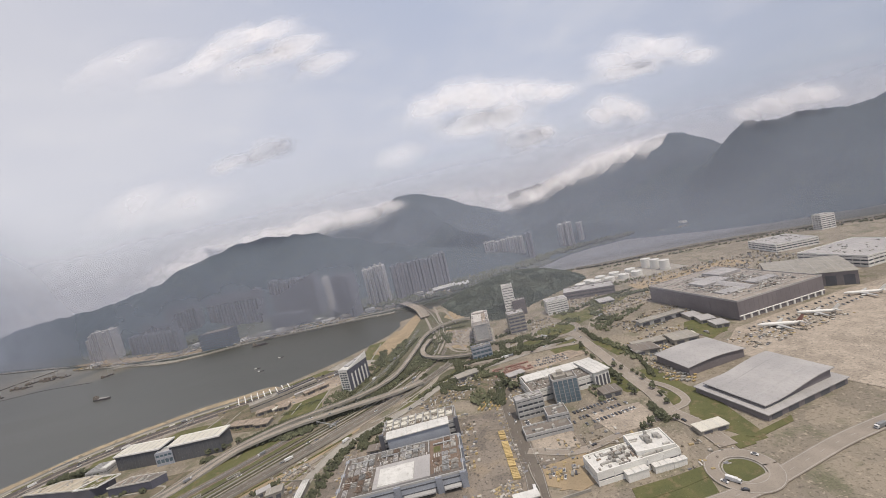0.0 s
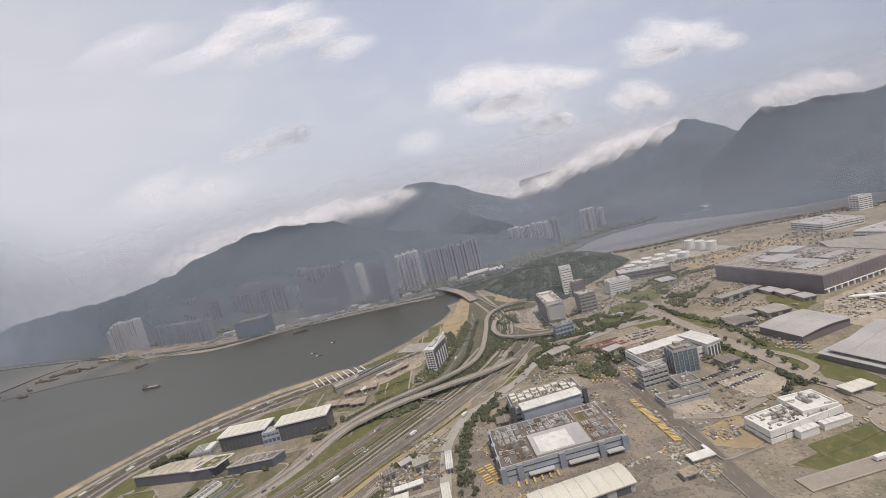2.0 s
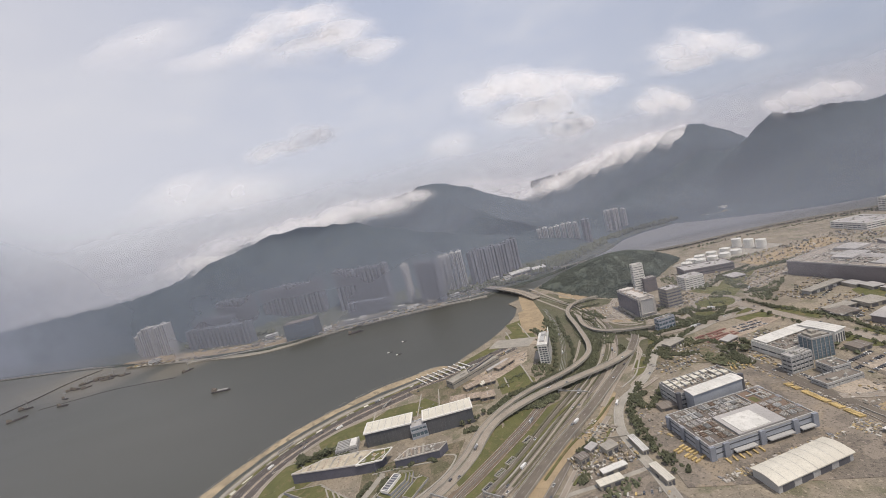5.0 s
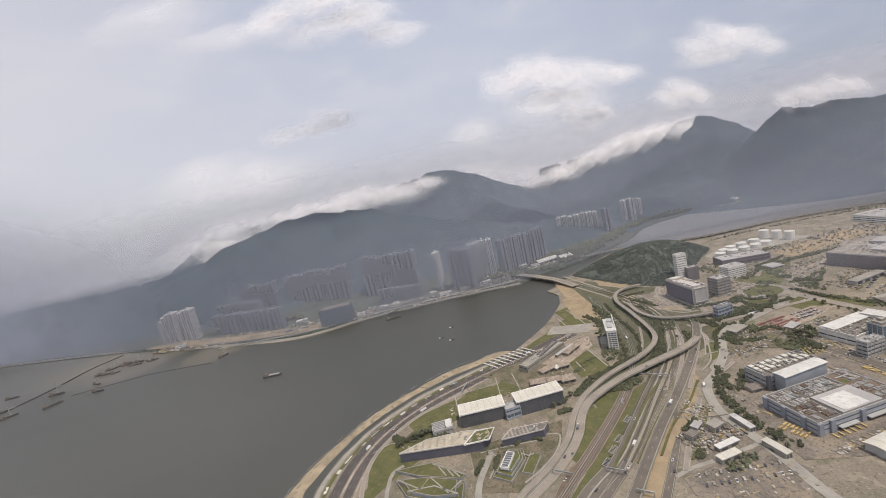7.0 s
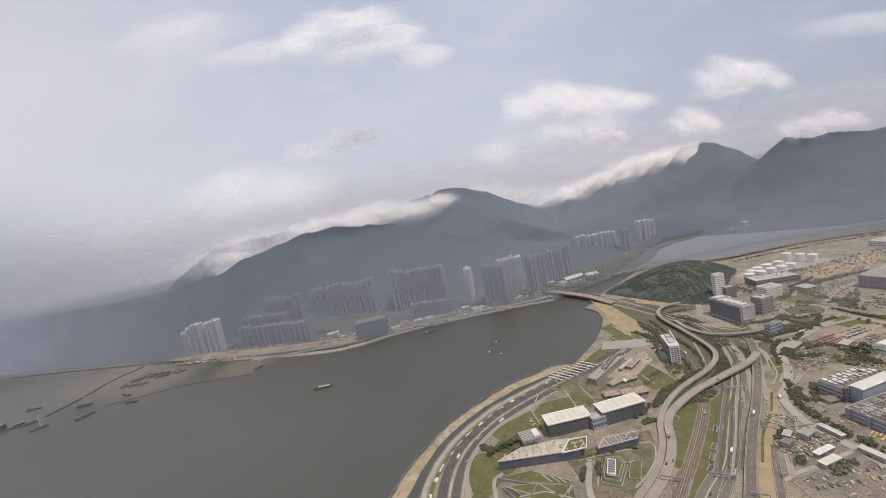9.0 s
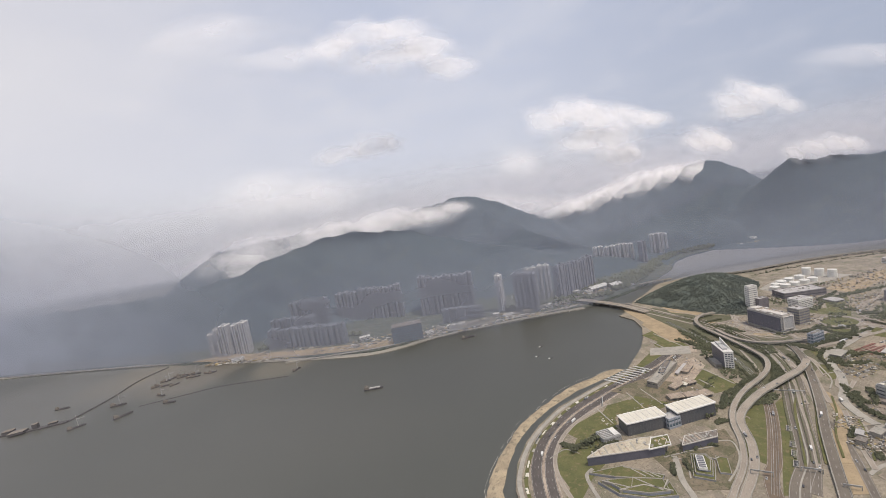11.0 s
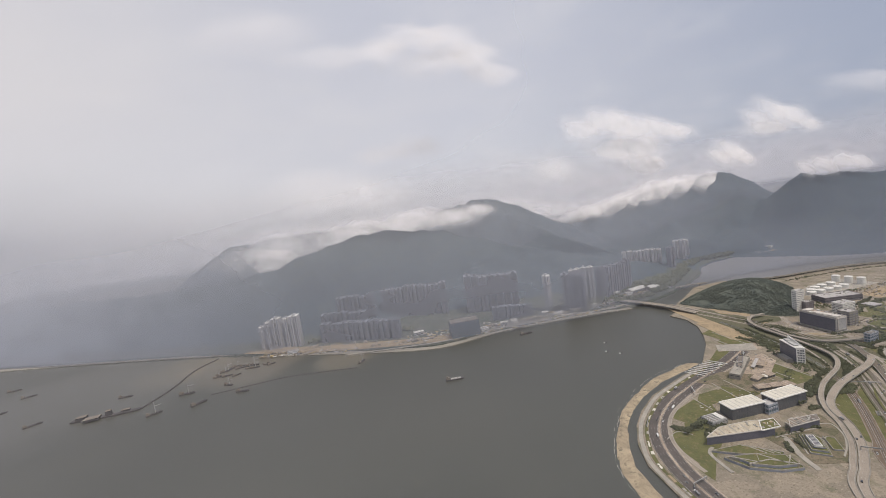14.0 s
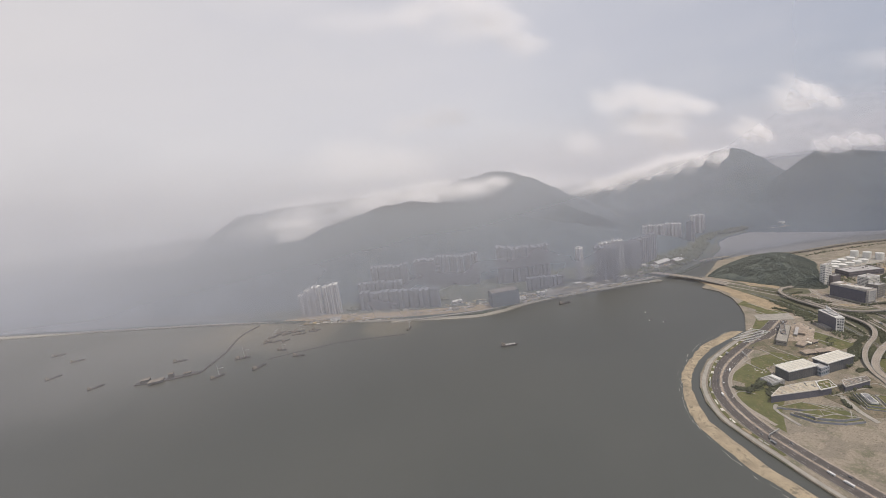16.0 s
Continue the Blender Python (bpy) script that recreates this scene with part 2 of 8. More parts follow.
def mixed(name, tones):
    """Many small pieces, each of one of the tones, dusty."""
    m = bpy.data.materials.new(name)
    m.use_nodes = True
    N = Nodes(m.node_tree)
    hue = N.tree.nodes.new("ShaderNodeValToRGB")
    N.put(hue.inputs[0], N.add("ShaderNodeNewGeometry").outputs["Random Per Island"])
    hue.color_ramp.interpolation = "CONSTANT"
    for k, c in enumerate(tones):
        e = hue.color_ramp.elements[k] if k < 2 else hue.color_ramp.elements.new(k / len(tones))
        e.position, e.color = k / len(tones), (*c, 1)
    dust = N.mix(N.ramp(N.noise(N.add("ShaderNodeTexCoord").outputs["Object"], 2.0), 0.3, 0.7, 0.0, 0.4), hue.outputs[0], (0.24, 0.21, 0.17))
    p = N.add("ShaderNodeBsdfPrincipled", **{"Base Color": dust, "Roughness": 0.75})
    N.tree.links.new(p.outputs[0], N.add("ShaderNodeOutputMaterial").inputs[0])
    return m


CLUTTER = mixed("mixed_stores", ((0.36, 0.34, 0.31), (0.18, 0.155, 0.125), (0.46, 0.44, 0.40), (0.25, 0.205, 0.145), (0.10, 0.095, 0.085), (0.34, 0.26, 0.12), (0.16, 0.17, 0.19), (0.14, 0.12, 0.09)))
ROOFPLANT = mixed("roof_plant_mixed", ((0.34, 0.325, 0.30), (0.16, 0.145, 0.13), (0.50, 0.48, 0.45), (0.21, 0.165, 0.125), (0.09, 0.085, 0.08), (0.27, 0.255, 0.235)))


def water_material():
    m = bpy.data.materials.new("sea_water")
    m.use_nodes = True
    N = Nodes(m.node_tree)
    at = N.add("ShaderNodeTexCoord").outputs["Object"]
    broad = N.noise(at, 0.006, 4.0, 0.6)
    streak = N.noise(N.vec("MULTIPLY", at, (0.004, 0.03, 1.0)), 1.0, 3.0)
    col = N.mix(N.ramp(broad, 0.35, 0.7), (0.049, 0.051, 0.042), (0.057, 0.058, 0.048))
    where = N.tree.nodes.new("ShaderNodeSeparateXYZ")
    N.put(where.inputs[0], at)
    # sky sheen and haze on the far channel, painted in as paler water
    far_sheen = N.math("MULTIPLY", N.ramp(where.outputs[0], 20.0, 150.0), N.ramp(where.outputs[1], 380.0, 470.0))
    col = N.mix(far_sheen, col, (0.162, 0.162, 0.170))
    mud = N.noise(at, 0.02, 5.0, 0.6)
    for centre, size, tone in (((-690.0, 585.0, 0.0), 110.0, (0.20, 0.17, 0.115)), ((-600.0, 530.0, 0.0), 120.0, (0.115, 0.105, 0.085)), ((-800.0, 560.0, 0.0), 260.0, (0.088, 0.088, 0.080)), ((-470.0, 490.0, 0.0), 70.0, (0.12, 0.108, 0.080))):
        plume = N.math("ADD", N.ramp(N.vec("DISTANCE", at, centre), size, 0.0), N.math("MULTIPLY", N.math("SUBTRACT", mud, 0.5), 0.9))
        col = N.mix(N.ramp(plume, 0.15, 0.75, 0.0, 0.8), col, tone)
    p = N.add("ShaderNodeBsdfPrincipled", **{"Base Color": col, "Roughness": N.ramp(streak, 0.3, 0.7, 0.37, 0.39), "IOR": 1.56, "Specular IOR Level": 0.5})
    N.tree.links.new(p.outputs[0], N.add("ShaderNodeOutputMaterial").inputs[0])
    return m


WATER = water_material()


# ---- building helpers ----
def box(bm, x0, x1, y0, y1, z0, z1):
    v = [bm.verts.new((x, y, z)) for z in (z0, z1) for x, y in ((x0, y0), (x1, y0), (x1, y1), (x0, y1))]
    for f in ((3, 2, 1, 0), (4, 5, 6, 7), (0, 1, 5, 4), (1, 2, 6, 5), (2, 3, 7, 6), (3, 0, 4, 7)):
        bm.faces.new([v[i] for i in f])


def prism(bm, pts, z0, z1, taper=0.0):
    """An upright prism over a polygon; taper moves the top's corners inwards towards its centre."""
    cx, cy = sum(p[0] for p in pts) / len(pts), sum(p[1] for p in pts) / len(pts)
    area = sum(a[0] * b[1] - b[0] * a[1] for a, b in zip(pts, pts[1:] + pts[:1]))
    pts = pts if area > 0 else pts[::-1]
    lo = [bm.verts.new((x, y, z0)) for x, y in pts]
    hi = [bm.verts.new((x + (cx - x) * taper, y + (cy - y) * taper, z1)) for x, y in pts]
    bm.faces.new(hi)
    bm.faces.new(lo[::-1])
    n = len(pts)
    for i in range(n):
        bm.faces.new((lo[i], lo[(i + 1) % n], hi[(i + 1) % n], hi[i]))


def tube(bm, x, y, z0, z1, r0, r1=None, n=12):
    r1 = r0 if r1 is None else r1
    lo = [bm.verts.new((x + r0 * math.cos(2 * math.pi * i / n), y + r0 * math.sin(2 * math.pi * i / n), z0)) for i in range(n)]
    hi = [bm.verts.new((x + r1 * math.cos(2 * math.pi * i / n), y + r1 * math.sin(2 * math.pi * i / n), z1)) for i in range(n)]
    bm.faces.new(hi)
    bm.faces.new(lo[::-1])
    for i in range(n):
        bm.faces.new((lo[i], lo[(i + 1) % n], hi[(i + 1) % n], hi[i]))


def mesh_of(name, bm, material, smooth=False):
    me = bpy.data.meshes.new(name)
    bm.to_mesh(me)
    bm.free()
    me.materials.append(material)
    if smooth:
        me.shade_smooth()
    return me


def part(name, bm, material, parent, label="", smooth=False):
    ob = new(name, bm if isinstance(bm, bpy.types.Mesh) else mesh_of(name, bm, material, smooth))
    ob.parent = parent
    return tagged(ob, label) if label else ob


def single(name, bm, material, label, category, group="", kind="", smooth=False):
    return tagged(new(name, mesh_of(name, bm, material, smooth)), label, category, group, kind)


def thing(name, x, y, z, turn, label, category, group="", kind=""):
    ob = new(name)
    ob.matrix_world = pose(x, y, z, 0, 0, turn)
    return tagged(ob, label, category, group, kind)


def smooth_line(pts, step=4.0):
    """A curve through the points, at even steps."""
    p = [Vector((*q[:2], q[2] if len(q) > 2 else 0.0)) for q in pts]
    p = [p[0] * 2 - p[1]] + p + [p[-1] * 2 - p[-2]]
    out = []
    for a, b, c, d in zip(p, p[1:], p[2:], p[3:]):
        n = max(2, int((c - b).length / step))
        for i in range(n):
            t = i / n
            out.append(0.5 * (2 * b + (c - a) * t + (2 * a - 5 * b + 4 * c - d) * t * t + (3 * b - a - 3 * c + d) * t ** 3))
    return out + [p[-2]]


def sideways(line):
    out = []
    for i in range(len(line)):
        d = line[min(i + 1, len(line) - 1)] - line[max(i - 1, 0)]
        out.append(Vector((d.y, -d.x, 0)).normalized())
    return out


def ribbon(bm, line, left, right, z0, z1):
    """A solid band along a line, from left to right of it (metres, right positive)."""
    side, rings = sideways(line), []
    for p, s in zip(line, side):
        rings.append([bm.verts.new((p.x + s.x * o, p.y + s.y * o, p.z + z)) for o, z in ((left, z1), (right, z1), (right, z0), (left, z0))])
    for a, b in zip(rings, rings[1:]):
        for i in range(4):
            j = (i + 1) % 4
            bm.faces.new((a[i], a[j], b[j], b[i]))
    bm.faces.new(rings[0][::-1])
    bm.faces.new(rings[-1])


LEVEL = 1.0                       # the made ground's height above the water

# ---- water, island, mainland ----
bm = bmesh.new()
box(bm, -7000, 7000, -2500, 8000, -3.0, 0.0)
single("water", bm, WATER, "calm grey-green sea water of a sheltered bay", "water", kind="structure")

COAST = [(-240, -900), (-262, -60), (-276, 40), (-281, 110), (-280, 150), (-277.7, 178.1), (-269.5, 197.7), (-256.9, 215.2), (-241.1, 229.9), (-219.5, 244.5), (-187.6, 256.7), (-146.0, 271.2)] \
    + [(-109.5, 303.0), (-93.2, 322.3), (-76.9, 345.9), (-68.4, 371.0), (-72.0, 392.0)] + [(-50, 404), (-30, 428), (0, 446), (46, 478), (95, 480), (150, 452), (242, 444), (300, 426), (350, 402), (400, 378), (500, 345), (700, 310), (1600, 240), (1600, -900)]
bm = bmesh.new()
prism(bm, COAST, -2.5, LEVEL)
single("ground", bm, SOIL, "flat reclaimed airport ground, dusty tan and grey", "ground", kind="structure")
line = smooth_line([(*p, 0) for p in COAST[2:17]], 3.0)
bm = bmesh.new()
ribbon(bm, line, -1.2, 0.9, -2.0, LEVEL + 0.3)

BANK_OUT = [(-157.7, 281.2), (-196.6, 272.1), (-229.3, 255.2), (-255.5, 237.1), (-276.4, 212.2), (-290, 193), (-297, 178), (-302, 140), (-296, 90), (-284, 30)]
BANK_IN = [(-146, 273.5), (-195.3, 260.9), (-225.1, 247.4), (-246.5, 232.6), (-262.1, 217.6), (-275.7, 196.9), (-283.8, 180.7), (-289, 140), (-286, 90), (-280, 30)]
bm = bmesh.new()
rings = []
for i in range(121):
    f = i / 120 * (len(BANK_OUT) - 1)
    k = min(int(f), len(BANK_OUT) - 2)
    a, b = (Vector((*s[k], 0)).lerp(Vector((*s[k + 1], 0)), f - k) for s in (BANK_OUT, BANK_IN))
    out = (a - b).normalized()
    a = a + out * (noise.noise(Vector((i * 0.22, 3.1, 0))) * 1.8 + noise.noise(Vector((i * 0.7, 8.1, 0))) * 0.4 - 1.5)
    b = b + out * noise.noise(Vector((i * 0.3, 1.1, 4))) * 0.9
    rings.append([bm.verts.new(a.lerp(b, u) + Vector((0, 0, z + noise.noise(Vector((i * 0.5, u * 5, 2))) * 0.12))) for u, z in ((-0.15, -0.7), (0.08, 0.1), (0.35, 0.65), (0.7, 0.75), (0.92, 0.25), (1.1, -0.7))])
for a, b in zip(rings, rings[1:]):
    for i in range(5):
        bm.faces.new((a[i], a[i + 1], b[i + 1], b[i]))
bmesh.ops.recalc_face_normals(bm, faces=bm.faces)
single("sandbank", bm, BEACH, "narrow sand and rubble bank off the seawall", "sandbank", kind="structure", smooth=True)

q = random.Random(41)
edge = smooth_line([(*p, 0) for p in BANK_OUT], 1.5)
side = sideways(edge)
bm = bmesh.new()
i = 0
while i < len(edge) - 6:
    n = q.randrange(3, 14)
    o = q.uniform(-1.6, 1.0)
    run = [p + t * (o + noise.noise(Vector((k * 0.35, i, 5))) * 0.9) for k, (p, t) in enumerate(zip(edge[i:i + n], side[i:i + n]))]
    if len(run) > 2:
        wide = q.uniform(0.06, 0.22)
        ribbon(bm, run, -wide, wide, -0.1, 0.03)
    i += n + q.randrange(0, 5)
tagged(single("surf", bm, FOAM, "broken white surf along the sandbank", "surf", kind="structure"), kind="stuff")

SHORE = [(-3300, 1500), (-1500, 960), (-1074, 785), (-900, 718), (-700, 630), (-585, 568), (-480, 513), (-420, 482), (-350, 456), (-266, 468), (-157, 462), (-85, 450), (-30, 461), (14, 478), (70, 506), (120, 540), (160, 580), (205, 598), (258, 603), (300, 545), (335, 500), (370, 468), (420, 446), (520, 410), (700, 372), (1500, 300), (3300, 250)]
# ridges: x, y, height
RIDGES = [
    ([(-1406, 1202, 66), (-944, 970, 75), (-722, 832, 83), (-592, 786, 103), (-518, 786, 127), (-454, 797, 136), (-375, 802, 144), (-324, 786, 134), (-275, 778, 129), (-204, 767, 103), (-120, 739, 72), (-37, 702, 48), (37, 684, 29)], 205),
    ([(-851, 1387, 149), (-481, 1230, 158), (-259, 1109, 158), (-130, 1044, 177), (-75, 1032, 183), (-10, 1024, 158), (55, 1017, 114), (85, 1075, 112), (152, 1085, 78), (200, 1080, 92), (280, 1020, 116), (360, 950, 138), (430, 890, 152), (492, 845, 168)], 270),
    ([(492, 845, 168), (496, 790, 132), (488, 745, 100), (482, 716, 92), (495, 690, 112), (508, 662, 136), (560, 630, 134), (620, 602, 122), (680, 570, 136), (800, 530, 150), (1100, 480, 190), (1700, 420, 200)], 170),
    ([(-130, 1044, 168), (-102, 924, 99), (-56, 832, 57)], 120),
    ([(-375, 802, 140), (-389, 730, 84), (-416, 665, 38)], 90),
    ([(-275, 778, 125), (-250, 702, 75), (-232, 638, 34)], 80),
    ([(430, 890, 150), (400, 800, 90), (360, 700, 40)], 110),
    ([(-75, 1032, 177), (-37, 906, 112), (18, 795, 66), (46, 721, 34)], 150),
    ([(360, 950, 130), (320, 840, 80), (270, 740, 30)], 150),
    ([(620, 602, 120), (540, 520, 60), (450, 460, 15)], 140),
]


def terrain(xs, ys):
    X, Y = np.meshgrid(xs, ys, indexing="ij")
    Z = np.zeros_like(X)
    for ridge, width in RIDGES:
        for (x0, y0, z0), (x1, y1, z1) in zip(ridge, ridge[1:]):
            dx, dy = x1 - x0, y1 - y0
            t = np.clip(((X - x0) * dx + (Y - y0) * dy) / (dx * dx + dy * dy), 0, 1)
            d = np.hypot(X - x0 - t * dx, Y - y0 - t * dy)
            h = z0 + t * (z1 - z0)
            k = np.clip(1 - d / width, 0, 1)
            Z = np.maximum(Z, h * (0.72 * k ** 1.25 + 0.28 * k * k * (3 - 2 * k)))
    shore = np.interp(X, [p[0] for p in SHORE], [p[1] for p in SHORE])
    inland = Y - shore
    land = 1.4 * np.clip(inland / 6, -1, 1) + np.where(inland < 0, inland * 0.05, 0)
    return X, Y, np.where(inland > 0, np.maximum(land, Z * np.clip(inland / 90, 0, 1) + 1.2), np.maximum(land, -8))


xs = np.concatenate([np.arange(-3300, -1200, 60.0), np.arange(-1200, 1000, 9.0), np.arange(1000, 3301, 60.0)])
ys = np.concatenate([np.arange(240, 440, 20.0), np.arange(440, 1000, 7.0), np.arange(1000, 1500, 14.0), np.arange(1500, 2700, 60.0)])
X, Y, Z = terrain(xs, ys)
verts = []
for x, y, z in zip(X.ravel(), Y.ravel(), Z.ravel()):
    if z > 4:
        p = Vector((x, y, 0))
        z += min(1.0, (z - 4) / 40) * (noise.fractal(p * 0.012, 1.0, 2.0, 6) * 6 - abs(noise.noise(p * 0.016 + Vector((0, 0, 9)))) * 11 + 2 + noise.noise(p * 0.09) * 2.0)
    verts.append((x, y, z))
nx, ny = X.shape
faces = [(i * ny + j, (i + 1) * ny + j, (i + 1) * ny + j + 1, i * ny + j + 1) for i in range(nx - 1) for j in range(ny - 1) if max(verts[i * ny + j][2], verts[(i + 1) * ny + j + 1][2], verts[i * ny + j + 1][2], verts[(i + 1) * ny + j][2]) > (2.0 if xs[i] < -1150 or ys[j] > 1200 else -3)]
me = bpy.data.meshes.new("mountains")
me.from_pydata(verts, [], faces)
me.materials.append(HAZYFOREST)
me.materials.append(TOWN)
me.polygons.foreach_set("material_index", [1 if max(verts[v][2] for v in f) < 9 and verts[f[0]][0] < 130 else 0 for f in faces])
me.shade_smooth()
tagged(new("mountains", me), "steep forested mountains behind the bay town", "mountains", kind="structure")

# built-up ground of the bay town
bm = bmesh.new()
near = [(p[0], p[1] + 3) for p in SHORE[4:19]]
far = [(p[0] + 10, p[1] + (150 if p[0] < -150 else 110)) for p in SHORE[4:19]][::-1]
prism(bm, near + far, -1.0, 1.75)
single("town_ground", bm, TOWN, "flat green and paved ground of the bay town", "ground", kind="structure")

# the wooded hill on the island
bm = bmesh.new()
HILL = [(-30, 424), (-17, 380), (0, 338), (22, 316), (46, 334), (92, 372), (122, 398), (118, 440), (60, 456), (10, 444)]
hx, hy = 48.0, 392.0
rings = []
for k in range(9):
    f = 1 - k / 8.5
    ring = []
    for i, p in enumerate(smooth_line([(*q, 0) for q in HILL + HILL[:1]], 9.0)[:-1]):
        zz = 24 * (1 - f ** 1.7)
        ring.append(bm.verts.new((hx + (p.x - hx) * f + (noise.noise(Vector((p.x * 0.05, k * 0.7, 1))) * 4 if k else 0), hy + (p.y - hy) * f, LEVEL - 0.5 + zz + (noise.noise(Vector((p.x * 0.07, p.y * 0.07, k))) * 2 if k else 0))))
    rings.append(ring)
for a, b in zip(rings, rings[1:]):
    n = len(a)
    for i in range(n):
        bm.faces.new((a[i], a[(i + 1) % n], b[(i + 1) % n], b[i]))
bm.faces.new(rings[-1])
single("hill", bm, HILLLEAF, "low rounded hill covered in dense dark trees", "hill", kind="structure", smooth=True)

# ---- ground cover ----
PATCHES = []


def patch(name, pts, material, label, category, top=0.05, edge=None, kind="structure"):
    PATCHES.append(name)
    top = 0.03 + 0.0018 * len(PATCHES)
    bm = bmesh.new()
    prism(bm, [tuple(p) for p in pts], LEVEL - 0.2, LEVEL + top)
    ob = single(name, bm, material, label, category, kind=kind)
    if edge:
        bm = bmesh.new()
        loop = [Vector((*p, LEVEL)) for p in pts] + [Vector((*pts[0], LEVEL))]
        ribbon(bm, loop, -edge / 2, edge / 2, 0.0, top + 0.12)
        part("kerb", bm, CONCRETE, ob)
    return ob


LAWNS = [
    [(-119.1, 188.6), (-107.3, 185.5), (-122.8, 169.7), (-146.1, 149.7), (-157.9, 141.0), (-143.3, 157.1), (-132.9, 171.9)],
    [(-102.1, 186.0), (-88.7, 191.1), (-98.5, 177.7), (-116.5, 161.4), (-131.9, 147.6), (-157.8, 125.4), (-164.9, 128.0), (-146.7, 143.9), (-123.5, 164.8)],
    [(-118.3, 233.3), (-100.4, 245.8), (-97.7, 215.3), (-108.3, 211.6), (-119.7, 211.8)],
    [(-96.8, 302.4), (-75.7, 313.1), (-75.0, 280.9), (-84.0, 277.9), (-98.1, 288.6)],
    [(-174.1, 228.9), (-162.9, 233.2), (-151.2, 212.6), (-162.7, 211.6)],
    [(-230.7, 215.9), (-197.8, 226.5), (-198.9, 203.7), (-216.7, 200.5), (-226.4, 204.9)],
    [(-250.1, 194.2), (-236.8, 201.3), (-230.7, 193.4), (-233.2, 182.3), (-241.1, 176.7), (-245.7, 166.4), (-248.5, 159.4), (-250.7, 160.2), (-250.6, 176.3)],
    [(-182.4, 160.9), (-168.2, 163.5), (-163.7, 157.2), (-170.6, 148.0), (-182.5, 145.4), (-186.7, 152.6)],
    [(-25.3, 227.9), (-15.9, 224.0), (-23.6, 214.6), (-29.1, 209.2), (-32.4, 215.2)],
    [(-34.0, 213.6), (-31.2, 208.4), (-37.8, 200.2), (-43.6, 201.1)], [(-42.9, 199.1), (-38.1, 198.3), (-42.6, 193.4), (-47.6, 193.0)],
    [(-21.9, 369.6), (-36.8, 325.7), (-51.5, 284.6), (-70.3, 245.1), (-71.5, 246.0), (-55.8, 288.2), (-41.3, 340.7)],
    [(54.1, 197.5), (63.6, 195.7), (65.1, 180.0), (65.0, 161.5), (57.1, 162.7), (54.1, 173.0)],
    [(114.5, 217.8), (130.4, 222.6), (130.5, 204.6), (115.6, 195.8)],
    [(73.4, 142.6), (80.6, 143.8), (80.8, 127.3), (74.4, 126.3), (70.8, 135.3)],
    [(23.7, 103.8), (56.3, 110.3), (54.1, 100.0), (32.6, 96.4)],
    [(10.0, 136.8), (15.7, 134.8), (14.6, 128.6), (9.5, 129.7)],
    [(69.3, 154.1), (71.7, 150.4), (70.1, 144.1), (67.1, 144.5)],
    [(-25.1, 255.6), (-21.5, 245.9), (-31.0, 228.3), (-40.0, 223.7), (-35.2, 237.3)],
    [(-109.9, 199.1), (-97.5, 199.9), (-109.2, 184.3), (-140.1, 154.3), (-151.2, 145.9), (-132.5, 171.4)],
    [(-105.2, 241.5), (-96.4, 221.0), (-100.9, 210.2), (-107.1, 220.9)],
    [(-227.5, 204.3), (-200.3, 210.2), (-207.7, 194.9), (-230.5, 185.6), (-246.4, 180.8)],
    [(-185.4, 224.1), (-161.7, 230.9), (-163.1, 217.1), (-184.2, 210.3)],
]
LAWNS += [
    [(70.6, 180.3), (77.6, 178.4), (80.5, 153.7), (74.6, 151.5), (69.7, 159.2)],
    [(65.8, 226.7), (75.4, 228.5), (74.8, 202.0), (69.7, 200.9)],
    [(77.1, 150.3), (83.0, 147.4), (82.2, 123.2), (77.2, 120.2), (68.9, 132.2)],
    [(40.9, 228.6), (65.9, 230.2), (67.4, 219.8), (42.9, 216.8)],
    [(57.9, 294.4), (72.8, 298.6), (85.8, 279.1), (68.1, 267.2)],
    [(71.6, 122.3), (81.5, 123.4), (81.2, 118.6), (71.6, 117.5)],
    [(-156.3, 157.3), (-138.1, 179.8), (-126.4, 182.0), (-130.2, 166.8), (-145.9, 149.6), (-152.9, 145.4)],
    [(-125.8, 190.0), (-102.1, 202.6), (-91.9, 197.0), (-108.8, 181.6), (-124.4, 171.1)],
    [(-65.7, 310.4), (-56.3, 328.6), (-62.1, 270.4), (-75.5, 235.3), (-74.3, 255.4)],
    [(-42.0, 310.8), (-58.6, 268.1), (-73.0, 235.9), (-64.9, 241.4), (-50.8, 276.4), (-43.2, 302.7)],
    [(-211.8, 220.8), (-189.1, 225.3), (-196.6, 208.1), (-224.8, 194.4), (-231.4, 197.6)],
    [(-233.4, 187.0), (-214.4, 194.6), (-213.5, 184.2), (-235.9, 170.7), (-254.3, 154.0), (-255.0, 163.5)],
]
